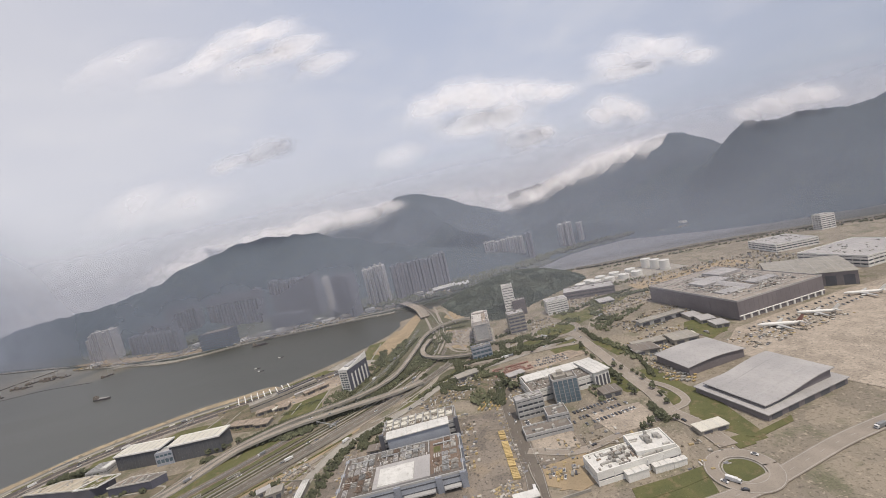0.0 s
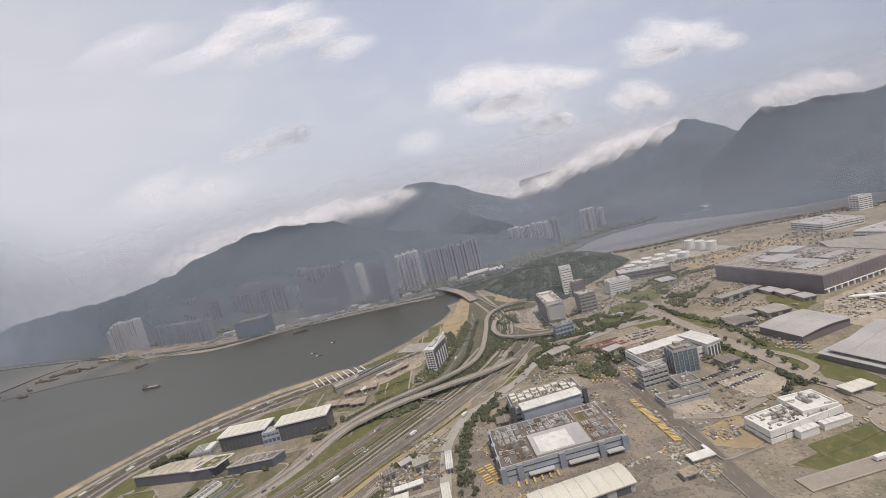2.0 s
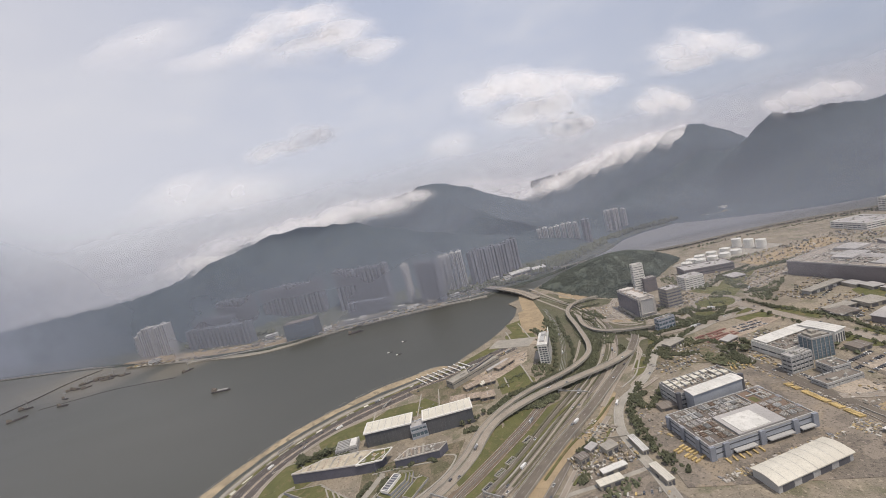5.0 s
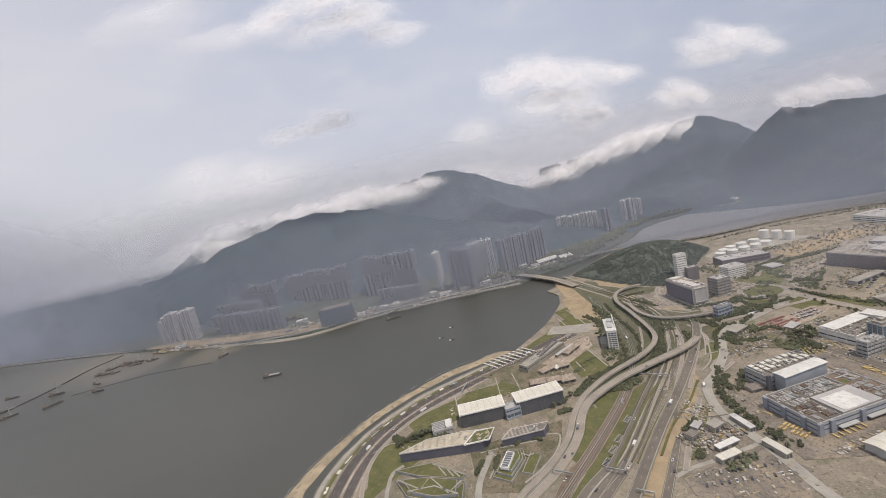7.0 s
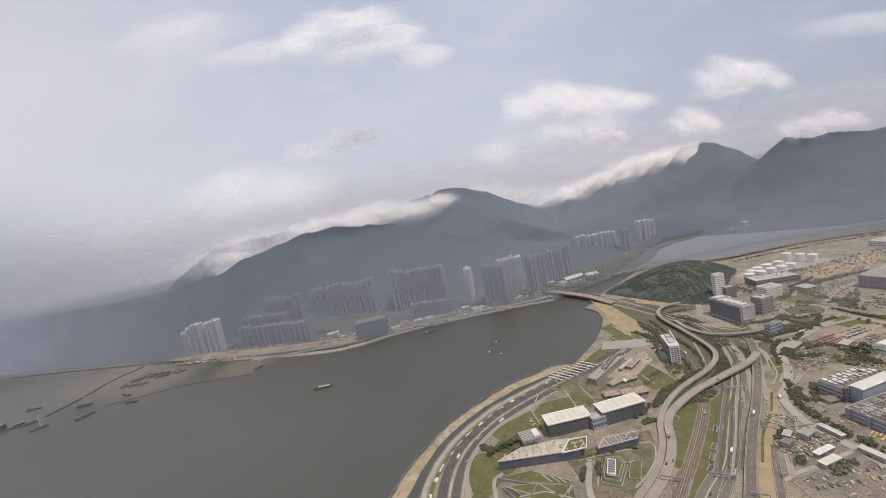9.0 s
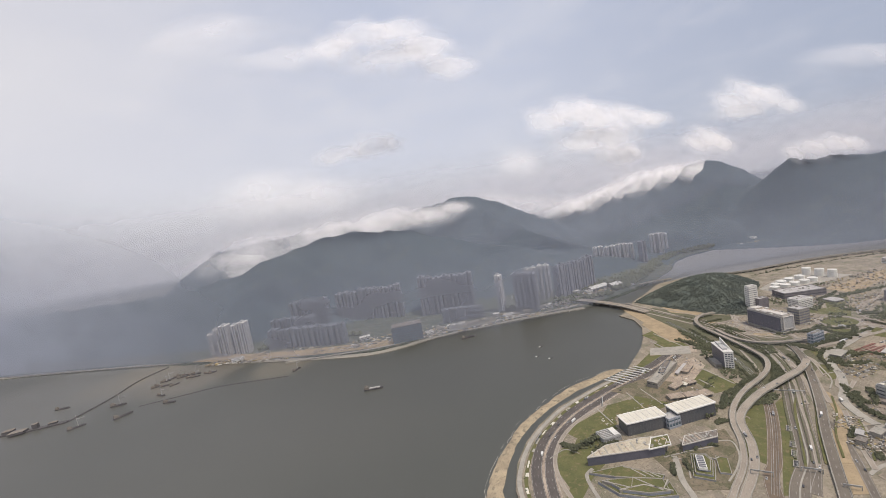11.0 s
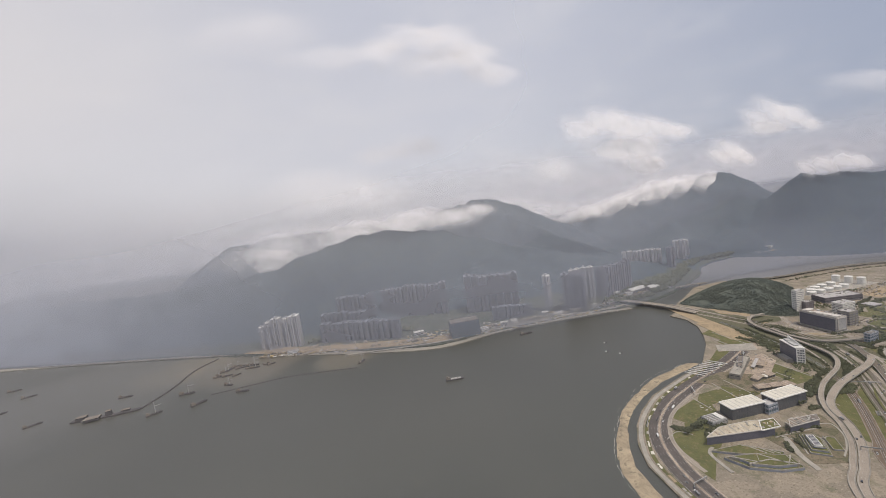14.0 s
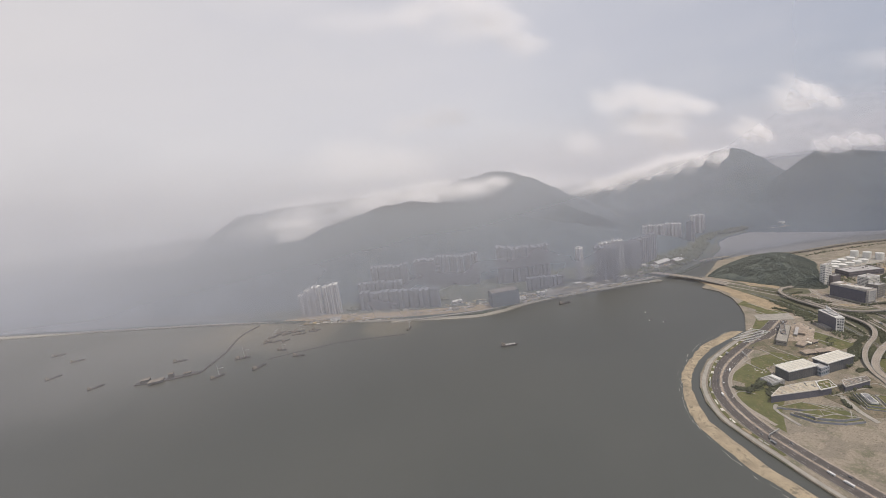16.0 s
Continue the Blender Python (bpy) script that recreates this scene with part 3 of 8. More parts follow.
LAWNS += [
    [(35.9, 267.0), (39.5, 249.5), (43.2, 242.7), (33.0, 235.3), (21.7, 238.2), (20.0, 251.8)], [(39.0, 234.3), (52.6, 240.0), (55.2, 234.3), (43.4, 230.2)], [(-20.2, 234.6), (-13.4, 228.0), (-25.6, 214.9), (-30.9, 220.9)], [(-33.9, 216.8), (-29.3, 211.5), (-43.3, 196.9), (-42.9, 203.6)], [(69.6, 274.7), (89.1, 278.8), (100.3, 284.4), (70.3, 263.3)],
    [(-143.0, 153.9), (-134.2, 168.6), (-121.8, 183.6), (-107.2, 191.2), (-99.5, 190.9), (-111.8, 180.9), (-127.6, 165.3), (-142.3, 150.6), (-151.5, 141.1), (-154.8, 139.8), (-149.5, 147.5)],
    [(-128.0, 159.5), (-113.1, 172.2), (-98.0, 186.4), (-90.9, 188.1), (-96.9, 175.7), (-111.7, 164.0), (-126.1, 152.7), (-137.5, 143.0), (-142.2, 135.3), (-147.4, 137.2), (-133.6, 152.0)],
    [(-49.7, 353.9), (-50.9, 318.7), (-60.2, 281.5), (-63.2, 263.6), (-72.4, 245.0), (-85.1, 221.6), (-88.6, 220.9), (-83.6, 232.6), (-65.0, 267.7), (-57.5, 300.5)],
    [(-53.8, 273.5), (-57.4, 255.3), (-71.0, 224.3), (-78.0, 219.0), (-79.7, 222.0), (-65.2, 248.3)],
    [(-200.4, 221.2), (-189.5, 230.5), (-172.8, 230.9), (-171.6, 216.3), (-192.9, 215.3)], [(-167.2, 232.8), (-153.9, 234.7), (-154.9, 216.3), (-168.9, 216.3)],
    [(-19.4, 249.3), (-18.3, 243.0), (-33.7, 231.7), (-30.1, 241.4)], [(-30.2, 255.0), (-31.7, 247.9), (-54.9, 213.8), (-57.0, 215.1)],
    [(-90.2, 327.7), (-65.0, 335.2), (-73.6, 305.2), (-76.8, 279.5), (-88.9, 288.7)], [(-140.8, 270.1), (-112.0, 288.5), (-103.1, 279.3), (-120.3, 268.3), (-139.5, 258.1)],
    [(-4.9, 242.1), (-3.6, 234.2), (-12.2, 230.4), (-16.4, 236.2)], [(93.8, 301.4), (125.4, 305.2), (111.3, 293.6), (78.7, 280.7), (62.7, 275.5)],
    [(61.7, 194.8), (64.8, 183.1), (63.3, 162.3), (58.8, 161.1), (57.0, 179.1)], [(68.5, 158.2), (69.8, 152.9), (66.6, 145.2), (64.4, 146.3)],
    [(78.7, 157.8), (83.5, 155.0), (78.8, 139.0), (77.4, 130.0), (68.7, 137.6)], [(119.1, 225.1), (128.2, 226.1), (128.1, 201.5), (116.0, 198.5), (112.0, 213.3)],
    [(-46.9, 196.0), (-33.5, 211.6), (-31.1, 202.9), (-43.5, 190.6)], [(-33.0, 217.7), (-22.9, 229.1), (-16.8, 225.4), (-23.3, 215.4), (-30.3, 211.4)],
    [(77.3, 189.4), (75.4, 180.2), (72.3, 164.5), (74.3, 162.1), (75.3, 173.5)], [(50.1, 242.7), (61.6, 243.7), (60.8, 234.2), (47.0, 230.8)],
]
for pts in LAWNS:
    patch("lawn", pts, GRASS, "mown grass area, green and partly dry", "lawn", 0.05)
for pts, name, label in (
    ([(-82.1, 300.7), (-71.7, 353.7), (-56.8, 360.6), (-56.9, 319.9), (-65.9, 284.3)], "bare_earth", "cleared tan earth beside the cove"),
    ([(135.9, 334.1), (176.8, 337.4), (231.3, 345.4), (229.2, 317.0), (178.8, 316.9), (136.5, 306.1)], "bare_earth", "cleared tan earth on a building site"),
    ([(-80.3, 156.7), (-50.6, 158.2), (-57.7, 135.6), (-86.8, 124.2), (-117.1, 116.5), (-107.3, 133.0)], "bare_earth", "dusty grey earth of a works yard"),
    ([(-81.5, 153.9), (-80.9, 145.3), (-84.0, 125.7), (-90.7, 119.1), (-113.4, 127.3), (-96.3, 142.3)], "bare_earth", "dusty earth of a fenced works site"),
    ([(30.9, 117.3), (20.5, 112.8), (9.8, 118.7), (10.8, 126.8), (28.4, 130.2)], "bare_earth", "sandy yard beside a white building"),
    ([(-98.4, 157.8), (-113.6, 135.7), (-132.8, 116.0), (-139.5, 118.5), (-120.3, 138.6), (-107.0, 152.0)], "bare_earth", "strip of bare earth beside the highway"),
):
    patch(name, pts, SOIL if "works" in label else SAND, label, "bare earth", 0.04)
patch("bare_earth", [(-53, 423), (-48.5, 385), (-52, 345), (-57, 310), (-62, 300), (-69, 308), (-72, 325), (-67, 352), (-60, 392)], SAND, "bare orange earth beside the railway", "bare earth", 0.04)
patch("planted_ground", [(-95, 206), (-60, 199), (-28, 213), (-8, 245), (0, 262), (-1, 300), (8, 322), (-8, 345), (-28, 392), (-47, 396), (-53, 345), (-58, 307), (-66, 275), (-82, 238)], VERGE, "dark planted ground between the road loops", "planting", 0.03)
for pts, label in (
    ([(-114.3, 284.2), (-101.3, 293.7), (-69.4, 282.1), (-79.8, 270.9)], "pale paved waterfront plaza"),
    ([(-145.4, 242.3), (-111.7, 260.0), (-88.9, 264.4), (-93.7, 247.8), (-116.1, 233.8), (-141.5, 226.8)], "paved forecourt of the pier building"),
    ([(-177.1, 247.3), (-145.9, 252.3), (-121.1, 227.7), (-126.3, 206.3), (-149.7, 211.8)], "brown paved square before the halls"),
    ([(-198.0, 175.4), (-146.3, 178.1), (-154.1, 160.6), (-180.2, 138.6), (-198.4, 145.2)], "paved terrace round the museum podium"),
    ([(-0.2, 208.6), (19.7, 216.2), (50.1, 222.0), (59.2, 213.3), (31.9, 205.6), (3.2, 203.4)], "brown paved parking ground in rows"),
):
    patch("paving", pts, DARKPAVE if "podium" in label or "square" in label else PAVING, label, "paving", 0.045)
for pts, label in (([(8.0, 173.7), (13.0, 154.2), (10.1, 121.4), (9.2, 112.3), (10.0, 98.8), (4.8, 91.8), (-74.2, 115.2), (-67.5, 159.1), (-60.9, 166.5)], "worn grey-brown asphalt yard round the factory"), ([(1.7, 172.2), (9.0, 174.4), (10.1, 136.4), (28.2, 140.6), (29.8, 132.2), (10.5, 125.9), (9.7, 109.4), (-1.2, 108.0), (-2.3, 134.0)], "worn asphalt yard between the works"),
                   ([(9.4, 154.2), (18.6, 156.2), (20.2, 142.0), (10.6, 140.0)], "worn tan asphalt yard beside the offices"), ([(38.3, 159.5), (50.7, 159.8), (53.5, 144.5), (35.3, 141.7)], "worn tan asphalt parking yard")):
    patch("yard", pts, YARD, label, "yard", 0.03)
for pts in ([(7.6, 125.3), (15.5, 128.1), (15.1, 121.0), (9.4, 115.8), (5.7, 118.3)], [(14.1, 114.9), (19.2, 118.2), (24.0, 116.8), (21.1, 114.1)]):
    patch("bare_earth", pts, SAND, "sandy lot beside the white works", "bare earth", 0.06)
for pts in ([(34.1, 109.6), (48.5, 111.1), (62.3, 113.6), (65.9, 114.9), (60.1, 109.1), (46.3, 105.9), (33.5, 104.3)], [(76.4, 121.4), (81.8, 122.6), (95.3, 126.7), (93.6, 123.7), (79.2, 119.4)], [(70.2, 155.7), (74.0, 155.9), (72.2, 146.8), (69.0, 143.7), (67.9, 147.0)], [(70.7, 121.0), (76.5, 120.4), (76.6, 117.2), (70.8, 116.4)]):
    patch("lawn", pts, GRASS, "mown grass verge beside the airport road", "lawn", 0.07)
patch("apron", [(112, 182), (132, 202), (210, 222), (420, 236), (700, 180), (700, 40), (140, 110), (120, 150)], APRON, "wide pale concrete airport apron", "apron", 0.045)
patch("yard", [(-109.3, 131.7), (-108, 127.6), (-82, 129.3), (-77, 148.4), (-92.3, 152)], YARD, "worn dark ground of the fenced compound", "yard", 0.055)
patch("parking_lot", [(-119, 123), (-81, 127.4), (-76, 109), (-92, 97), (-122, 106)], YARD, "worn grey-brown lorry yard south of the compound", "parking lot", 0.055)
patch("yard", [(-33.4, 198.6), (-20.2, 211.2), (0.1, 217.1), (6.0, 206.0), (3.0, 190.0), (-0.6, 184.8), (-9.8, 187.1), (-18.8, 193.0), (-32.8, 190.4)], DARKPAVE, "dark ground with huts and trees behind the factory", "yard", 0.05)
patch("tank_yard", [(95, 350), (168, 350), (200, 352), (196, 392), (140, 390), (98, 374)], CONCRETE, "grey concrete yard round the fuel tanks", "yard", 0.05)
patch("parking_lot", [(36.4, 152.3), (57.6, 153.7), (58.5, 138.5), (40.8, 136.0)], APRON, "open concrete parking lot with cars", "parking lot", 0.055)
patch("parking_lot", [(10.6, 150.0), (27.0, 151.8), (27.7, 133.8), (12.0, 136.1)], APRON, "open concrete parking lot with yellow vehicles", "parking lot", 0.055)

# ---- roads ----
ROADS = []


def road(pts, width, z, material=ASPHALT, lanes=2, raised=False, label="asphalt road with white lane lines", name="road", median=False):
    """A road along a curve; raised ones get a deck, parapets and piers."""
    k = len(ROADS)
    lift = z + 0.01 + 0.006 * k
    line = smooth_line([(p[0], p[1], (p[2] if len(p) > 2 else 0.0) + LEVEL) for p in pts], 3.0)
    ROADS.append((line, width, lift))
    bm = bmesh.new()
    ribbon(bm, line, -width / 2, width / 2, lift - (0.7 if raised else 0.25), lift)
    ob = single(name, bm, material, label, "road", kind="structure")
    bm = bmesh.new()
    for o in (-width / 2 + 0.35, width / 2 - 0.35):
        ribbon(bm, line, o - 0.06, o + 0.06, lift - 0.02, lift + 0.012)
    side = sideways(line)
    for n in range(1, lanes):
        o = -width / 2 + width * n / lanes
        for i in range(0, len(line) - 1, 2):
            a, b, s = line[i], line[i].lerp(line[i + 1], 0.55), side[i]
            seg = [Vector(a), Vector(b)]
            ribbon(bm, seg, o - 0.05, o + 0.05, lift - 0.02, lift + 0.012)
    tagged(part("lane_lines", bm, MARK, ob, "white painted lane lines"), kind="stuff")
    if median:
        bm = bmesh.new()
        ribbon(bm, line, -0.35, 0.35, lift - 0.05, lift + 0.3)
        part("median", bm, CONCRETE, ob, "pale concrete central reserve")
    if raised:
        for o in (-width / 2, width / 2):
            bm = bmesh.new()
            ribbon(bm, line, o - 0.12, o + 0.12, lift - 0.75, lift + 0.42)
            part("parapet", bm, CONCRETE, ob, "pale concrete parapet")
        for i in range(2, len(line) - 1, 5):
            p = line[i]
            if p.z + lift > LEVEL + 1.6:
                bm = bmesh.new()
                box(bm, p.x - 0.5, p.x + 0.5, p.y - 0.5, p.y + 0.5, -1.5, p.z + lift - 0.6)
                part("pier", bm, CONCRETE, ob)
    return ob


def at_height(pts, heights):
    return [(*p, h) for p, h in zip(pts, heights)]


coast_road = [(-96, 277), (-128, 263), (-166, 250.8), (-188, 242.6), (-210.5, 233), (-229, 221.6), (-243.6, 208.6), (-254.4, 193), (-262.6, 171), (-266, 140), (-264, 80), (-252, -60)]
shore_line = [(-146, 268.5), (-186.4, 254.4), (-217.6, 242.2), (-239, 227.8), (-254.6, 213.9), (-267.1, 196.6), (-275.6, 176.8), (-278, 145), (-279, 110), (-273, 40), (-260, -60)]
bm = bmesh.new()
ribbon(bm, smooth_line([(*p, LEVEL) for p in shore_line], 3.0), -1.6, 1.0, -0.2, 0.2)
single("promenade", bm, CONCRETE, "pale concrete promenade along the seawall", "promenade", kind="structure")
verge = [(-146, 263), (-185.2, 250), (-214, 238), (-234, 224.6), (-249, 212), (-261.6, 195.3), (-270.6, 174.8), (-273, 140)]
bm = bmesh.new()
ribbon(bm, smooth_line([(*p, LEVEL) for p in verge], 3.0), 0.3, 2.4, -0.2, 0.17)
single("verge", bm, GRASS, "strip of dry grass between promenade and road", "verge", kind="structure")
road(coast_road, 14.4, 0.04, PAVING, 1, label="tan verge and central strip of the coast road", name="road_verge")
for o, wide in ((-3.3, 5.4), (4.0, 6.2)):
    ln = smooth_line([(*p, 0) for p in coast_road], 8.0)
    road([(p.x + s.x * o, p.y + s.y * o) for p, s in zip(ln, sideways(ln))], wide, 0.10, DARKROAD, 3, label="wide dark carriageway curving along the seawall")
road([(-188.7, 232.9), (-213.4, 223.8), (-230.9, 212.9), (-243.5, 199.0), (-250.0, 187.1), (-252.9, 173.1), (-253.2, 161.2)], 2.6, 0.10, PALEROAD, 1, label="narrow pale service road beside the coast road")
road([(-234, -90), (-230, 0), (-222, 55)] + [(-167.9, 129.2), (-148.0, 146.4), (-125.9, 165.9), (-108.3, 182.9), (-92.0, 201.5), (-80.0, 219.8), (-69.9, 241.3), (-61.0, 269.6), (-53.2, 307.7), (-48.4, 345.3), (-48.0, 391.9), (-56.5, 435.3), (-76.0, 480.5)], 6.4, 0.09, BALLAST, 1, label="twin railway track on brown ballast", name="railway")
rails = smooth_line([(*p, LEVEL) for p in [(-167.9, 129.2), (-148.0, 146.4), (-125.9, 165.9), (-108.3, 182.9), (-92.0, 201.5), (-80.0, 219.8), (-69.9, 241.3), (-61.0, 269.6), (-53.2, 307.7), (-48.4, 345.3)]], 3.0)
for o in (-1.45, -0.55, 0.55, 1.45):
    bm = bmesh.new()
    ribbon(bm, rails, o - 0.07, o + 0.07, 0.05, 0.34)
    single("rail", bm, METAL, "steel rail on brown ballast", "rail", kind="structure")
main_pts = [(-158.8, 125.7), (-135.0, 140.9), (-119.3, 155.4), (-97.3, 177.0), (-79.0, 194.4), (-58.5, 215.9), (-43.7, 237.6), (-32.4, 261.5), (-27.4, 288.7), (-25.0, 324.8), (-31.0, 353.6), (-39.6, 397.5), (-52.6, 437.5), (-70.9, 488.6)]
road([(-222, -90), (-220, 0), (-212, 50), (-186, 98)] + main_pts, 8.0, 0.11, ASPHALT, 3, label="wide brown-grey highway beside the railway", median=True)
road([(-152.8, 123.5), (-128.6, 142.1), (-110.8, 158.7), (-89.1, 179.0), (-69.3, 196.5), (-50.2, 215.3), (-36.0, 238.0), (-26.0, 263.6), (-22.0, 292.7), (-20.7, 331.5)], 4.5, 0.11, ASPHALT, 3, label="grey highway lanes running past the halls")
hw = [(-246, -90), (-243, 30), (-205, 112)] + [(-179.6, 133.5), (-172.5, 138.0), (-157.9, 148.6), (-144.8, 162.3), (-134.5, 178.2)] + [(-124.6, 186.0), (-103.4, 194.9), (-80.9, 201.0), (-51.8, 209.0), (-35.5, 217.9)]
road(at_height(hw, (0, 0, 0, 0, 0, 0, 0, 0.8, 2.2, 3.2, 3.4, 3.2, 2.6)), 4.2, 0.12, PALEROAD, 3, True, "pale highway rising onto a curved flyover", "flyover")
rp = [(-247, 31), (-208, 114.8), (-182.3, 136.9), (-175, 141.6), (-160.8, 151.8), (-148.3, 165), (-138.5, 179.5), (-127, 190.5), (-112, 199.8), (-98.2, 205.8), (-77.5, 213.7), (-61.1, 225.3), (-52.1, 241.6), (-44.8, 277.3), (-39.8, 307.5), (-30.9, 325.4), (-17.3, 334.3), (-1.2, 333.9)]
road(at_height(rp, (0, 0, 0, 0, 0, 0.1, 0.9, 1.8, 2.5, 2.8, 3, 3, 3, 3, 3, 3, 3, 3)), 2.9, 0.13, PALEROAD, 2, True, "narrow pale slip road curving on piers", "flyover")
el = [(-148.4, 114.0), (-123.2, 138.1), (-103.8, 155.9), (-83.2, 173.5), (-59.3, 195.8), (-36.9, 218.4), (-22.5, 236.6), (-15.1, 250.7)]
road(at_height(el, (0.6, 1, 1, 1, 1, 1, 0.8, 0.6)), 4.6, 0.12, ASPHALT, 2, True, "grey slip road on a low viaduct", "flyover")
road([(-136.4, 110.9), (-110.8, 138.5), (-97.7, 154.9), (-92.6, 167.4)], 3.6, 0.10, ASPHALT, 2, label="grey slip road beside the bare earth")
lp = [(-34.7, 298.8), (-39.1, 276.8), (-35.5, 259.6), (-21.5, 249.1), (-2.1, 244.2)]
road(at_height(lp, (2.4, 2.6, 2.6, 2.6, 2.4)), 3.1, 0.13, PALEROAD, 2, True, "pale flyover crossing above the highway", "flyover")
for k, pts in enumerate(([(-29.1, 318.3), (-23.6, 294.1), (-17.4, 274.9), (-6.7, 260.9)], [(-3.8, 314.5), (-11.8, 292.4), (-9.1, 275.9), (2.1, 262.7)], [(10.0, 318.1), (-2.4, 308.9), (-8.7, 289.6), (-3.8, 276.2)])):
    road(pts, 3.0, 0.11, PALEROAD, 2, label="pale loop road of the interchange")
for pts, wd in (([(-46.2, 394.3), (-36.3, 334.9), (-31.9, 301.7), (-33.8, 274.6), (-41.3, 247.9), (-53.5, 220.4)], 2.2), ([(-32.8, 329.2), (-23.9, 297.6), (-27.9, 269.5), (-36.1, 244.0), (-49.6, 217.8)], 2.2), ([(-24.3, 316.5), (-19.5, 296.8), (-19.6, 274.0), (-12.7, 260.5), (-3.5, 258.0)], 1.8), ([(-7.9, 261.9), (-11.5, 277.5), (-7.5, 299.5), (1.2, 314.1), (7.1, 313.9)], 1.8), ([(-3.4, 262.3), (-5.2, 279.6), (-2.7, 296.4), (3.4, 305.6)], 1.4), ([(-25.5, 241.5), (-26.7, 228.9), (-29.7, 218.0), (-36.7, 209.1)], 2.0), ([(-29.3, 257.1), (-43.7, 236.5), (-57.5, 215.5), (-71.3, 197.0), (-87.4, 178.1)], 2.4), ([(-30.4, 263.9), (-34.0, 244.3), (-44.4, 222.2), (-59.1, 202.4), (-82.0, 177.1)], 2.4), ([(-29.9, 317.7), (-27.1, 290.5), (-18.2, 272.6)], 1.8), ([(-22.3, 316.9), (-20.4, 290.0), (-11.0, 273.2)], 1.6), ([(-15.2, 316.5), (-13.2, 290.9), (-3.2, 274.9)], 1.6),
                ([(-8.2, 274.0), (-4.7, 294.5), (2.5, 312.4), (12.8, 324.9), (23.0, 329.1)], 2.0), ([(-11.9, 273.9), (-9.6, 293.3), (-1.4, 311.9), (10.1, 325.3)], 1.6), ([(-51.4, 257.4), (-63.6, 235.4), (-75.8, 217.6)], 1.6), ([(-20.9, 234.5), (-45.2, 207.4), (-61.0, 190.8), (-76.0, 173.8)], 2.6),
                ([(-136.2, 134.6), (-109.8, 159.2), (-88.2, 181.3), (-73.5, 194.8)], 2.2), ([(-115.8, 125.9), (-101.2, 141.8), (-77.6, 165.2)], 2.6), ([(-107.2, 130.9), (-90.8, 144.8), (-78.6, 158.4)], 1.8), ([(-37.8, 428.8), (-31.4, 378.8), (-25.4, 330.6)], 2.4), ([(-24.9, 395.0), (-19.5, 366.4), (-14.0, 337.9)], 1.4)):
    road(pts, wd, 0.10, PALEROAD, 1, label="pale lane of the road interchange")
for pts in ([(-18.4, 323.9), (-12.5, 288.5), (-6.4, 274.2), (-8.0, 264.1), (-25.8, 279.0), (-30.1, 311.9)], [(-13.7, 407.7), (-4.7, 378.6), (-2.9, 348.9), (-12.0, 340.7), (-25.5, 367.2)], [(-123.3, 133.8), (-106.5, 150.0), (-84.8, 163.7), (-65.2, 187.3), (-64.8, 182.0), (-85.4, 157.9), (-106.6, 144.0), (-119.1, 132.3)]):
    patch("bare_earth", pts, SAND, "bare sandy earth between the road lanes", "bare earth", 0.04)
patch("yard", [(-27.6, 317.7), (-8.3, 314.2), (13.1, 315.3), (-4.7, 277.9), (-22.7, 276.4), (-33.6, 296.1)], YARD, "worn dark asphalt ground inside the interchange loops", "yard", 0.05)
patch("paving", [(-113.6, 285.5), (-104.3, 297.3), (-75.6, 284.5), (-85.6, 270.7), (-100.6, 277.5)], CONCRETE, "bright pale waterfront paving", "paving", 0.05)
for pts, wd in (([(-129.8, 136.2), (-107.8, 156.2), (-87.7, 172.7), (-67.8, 190.2)], 1.3), ([(-118.9, 136.6), (-102.4, 151.8), (-84.1, 164.4), (-67.8, 178.8)], 1.0), ([(-140.6, 137.1), (-117.8, 158.4), (-96.3, 178.1), (-85.5, 185.8)], 1.2), ([(-109.6, 130.0), (-93.5, 143.7), (-81.1, 155.9)], 1.0)):
    bm = bmesh.new()
    ribbon(bm, smooth_line([(*p, LEVEL) for p in pts], 3.0), -wd / 2, wd / 2, -0.1, 0.52)
    single("median_strip", bm, GRASS, "dry grass median between highway lanes", "median", kind="structure")
highway = smooth_line([(*p, LEVEL) for p in main_pts[1:11]], 3.0)
for o, wd in ((-4.6, 1.1), (-1.5, 0.5), (1.6, 0.6), (4.4, 0.8)):
    bm = bmesh.new()
    ribbon(bm, highway, o - wd / 2, o + wd / 2, -0.1, 0.56)
    single("median_strip", bm, VERGE, "dark planted strip between the highway lanes", "median", kind="structure")
for pts in ([(-24.4, 229.6), (-34.0, 214.6), (-46.4, 199.0)], [(-33.6, 214.4), (-29.6, 208.6)], [(-38.0, 199.4), (-44.6, 200.4)]):
    road(pts, 0.9, 0.10, PALEROAD, 1, label="narrow white footpath between the lawns", name="footpath")
# the bridge over the channel
br = [(-44.1, 380.8), (-52.0, 413.2), (-65.6, 449.0), (-78.7, 475.6), (-98.3, 515.7)]
road(at_height(br, (1.6, 3.2, 3.6, 3.6, 3.0)), 9.0, 0.14, PALEROAD, 4, True, "long pale road and rail bridge over the channel", "bridge", median=True)
road([(58.2, 240.5), (28.1, 231.0), (7.1, 225.6), (-7.9, 223.6), (-19.3, 216.4), (-28.6, 207.0), (-36.5, 197.0), (-46.5, 187.6), (-55.7, 180.6), (-68.1, 172.0), (-76.8, 156.2), (-78.8, 144.4), (-79.2, 126.9), (-80.3, 113.2)] + [(-82, 96), (-80, 40), (-60, -40)], 4.4, 0.10, CONCRETE, 2, label="pale concrete works road past the factory")
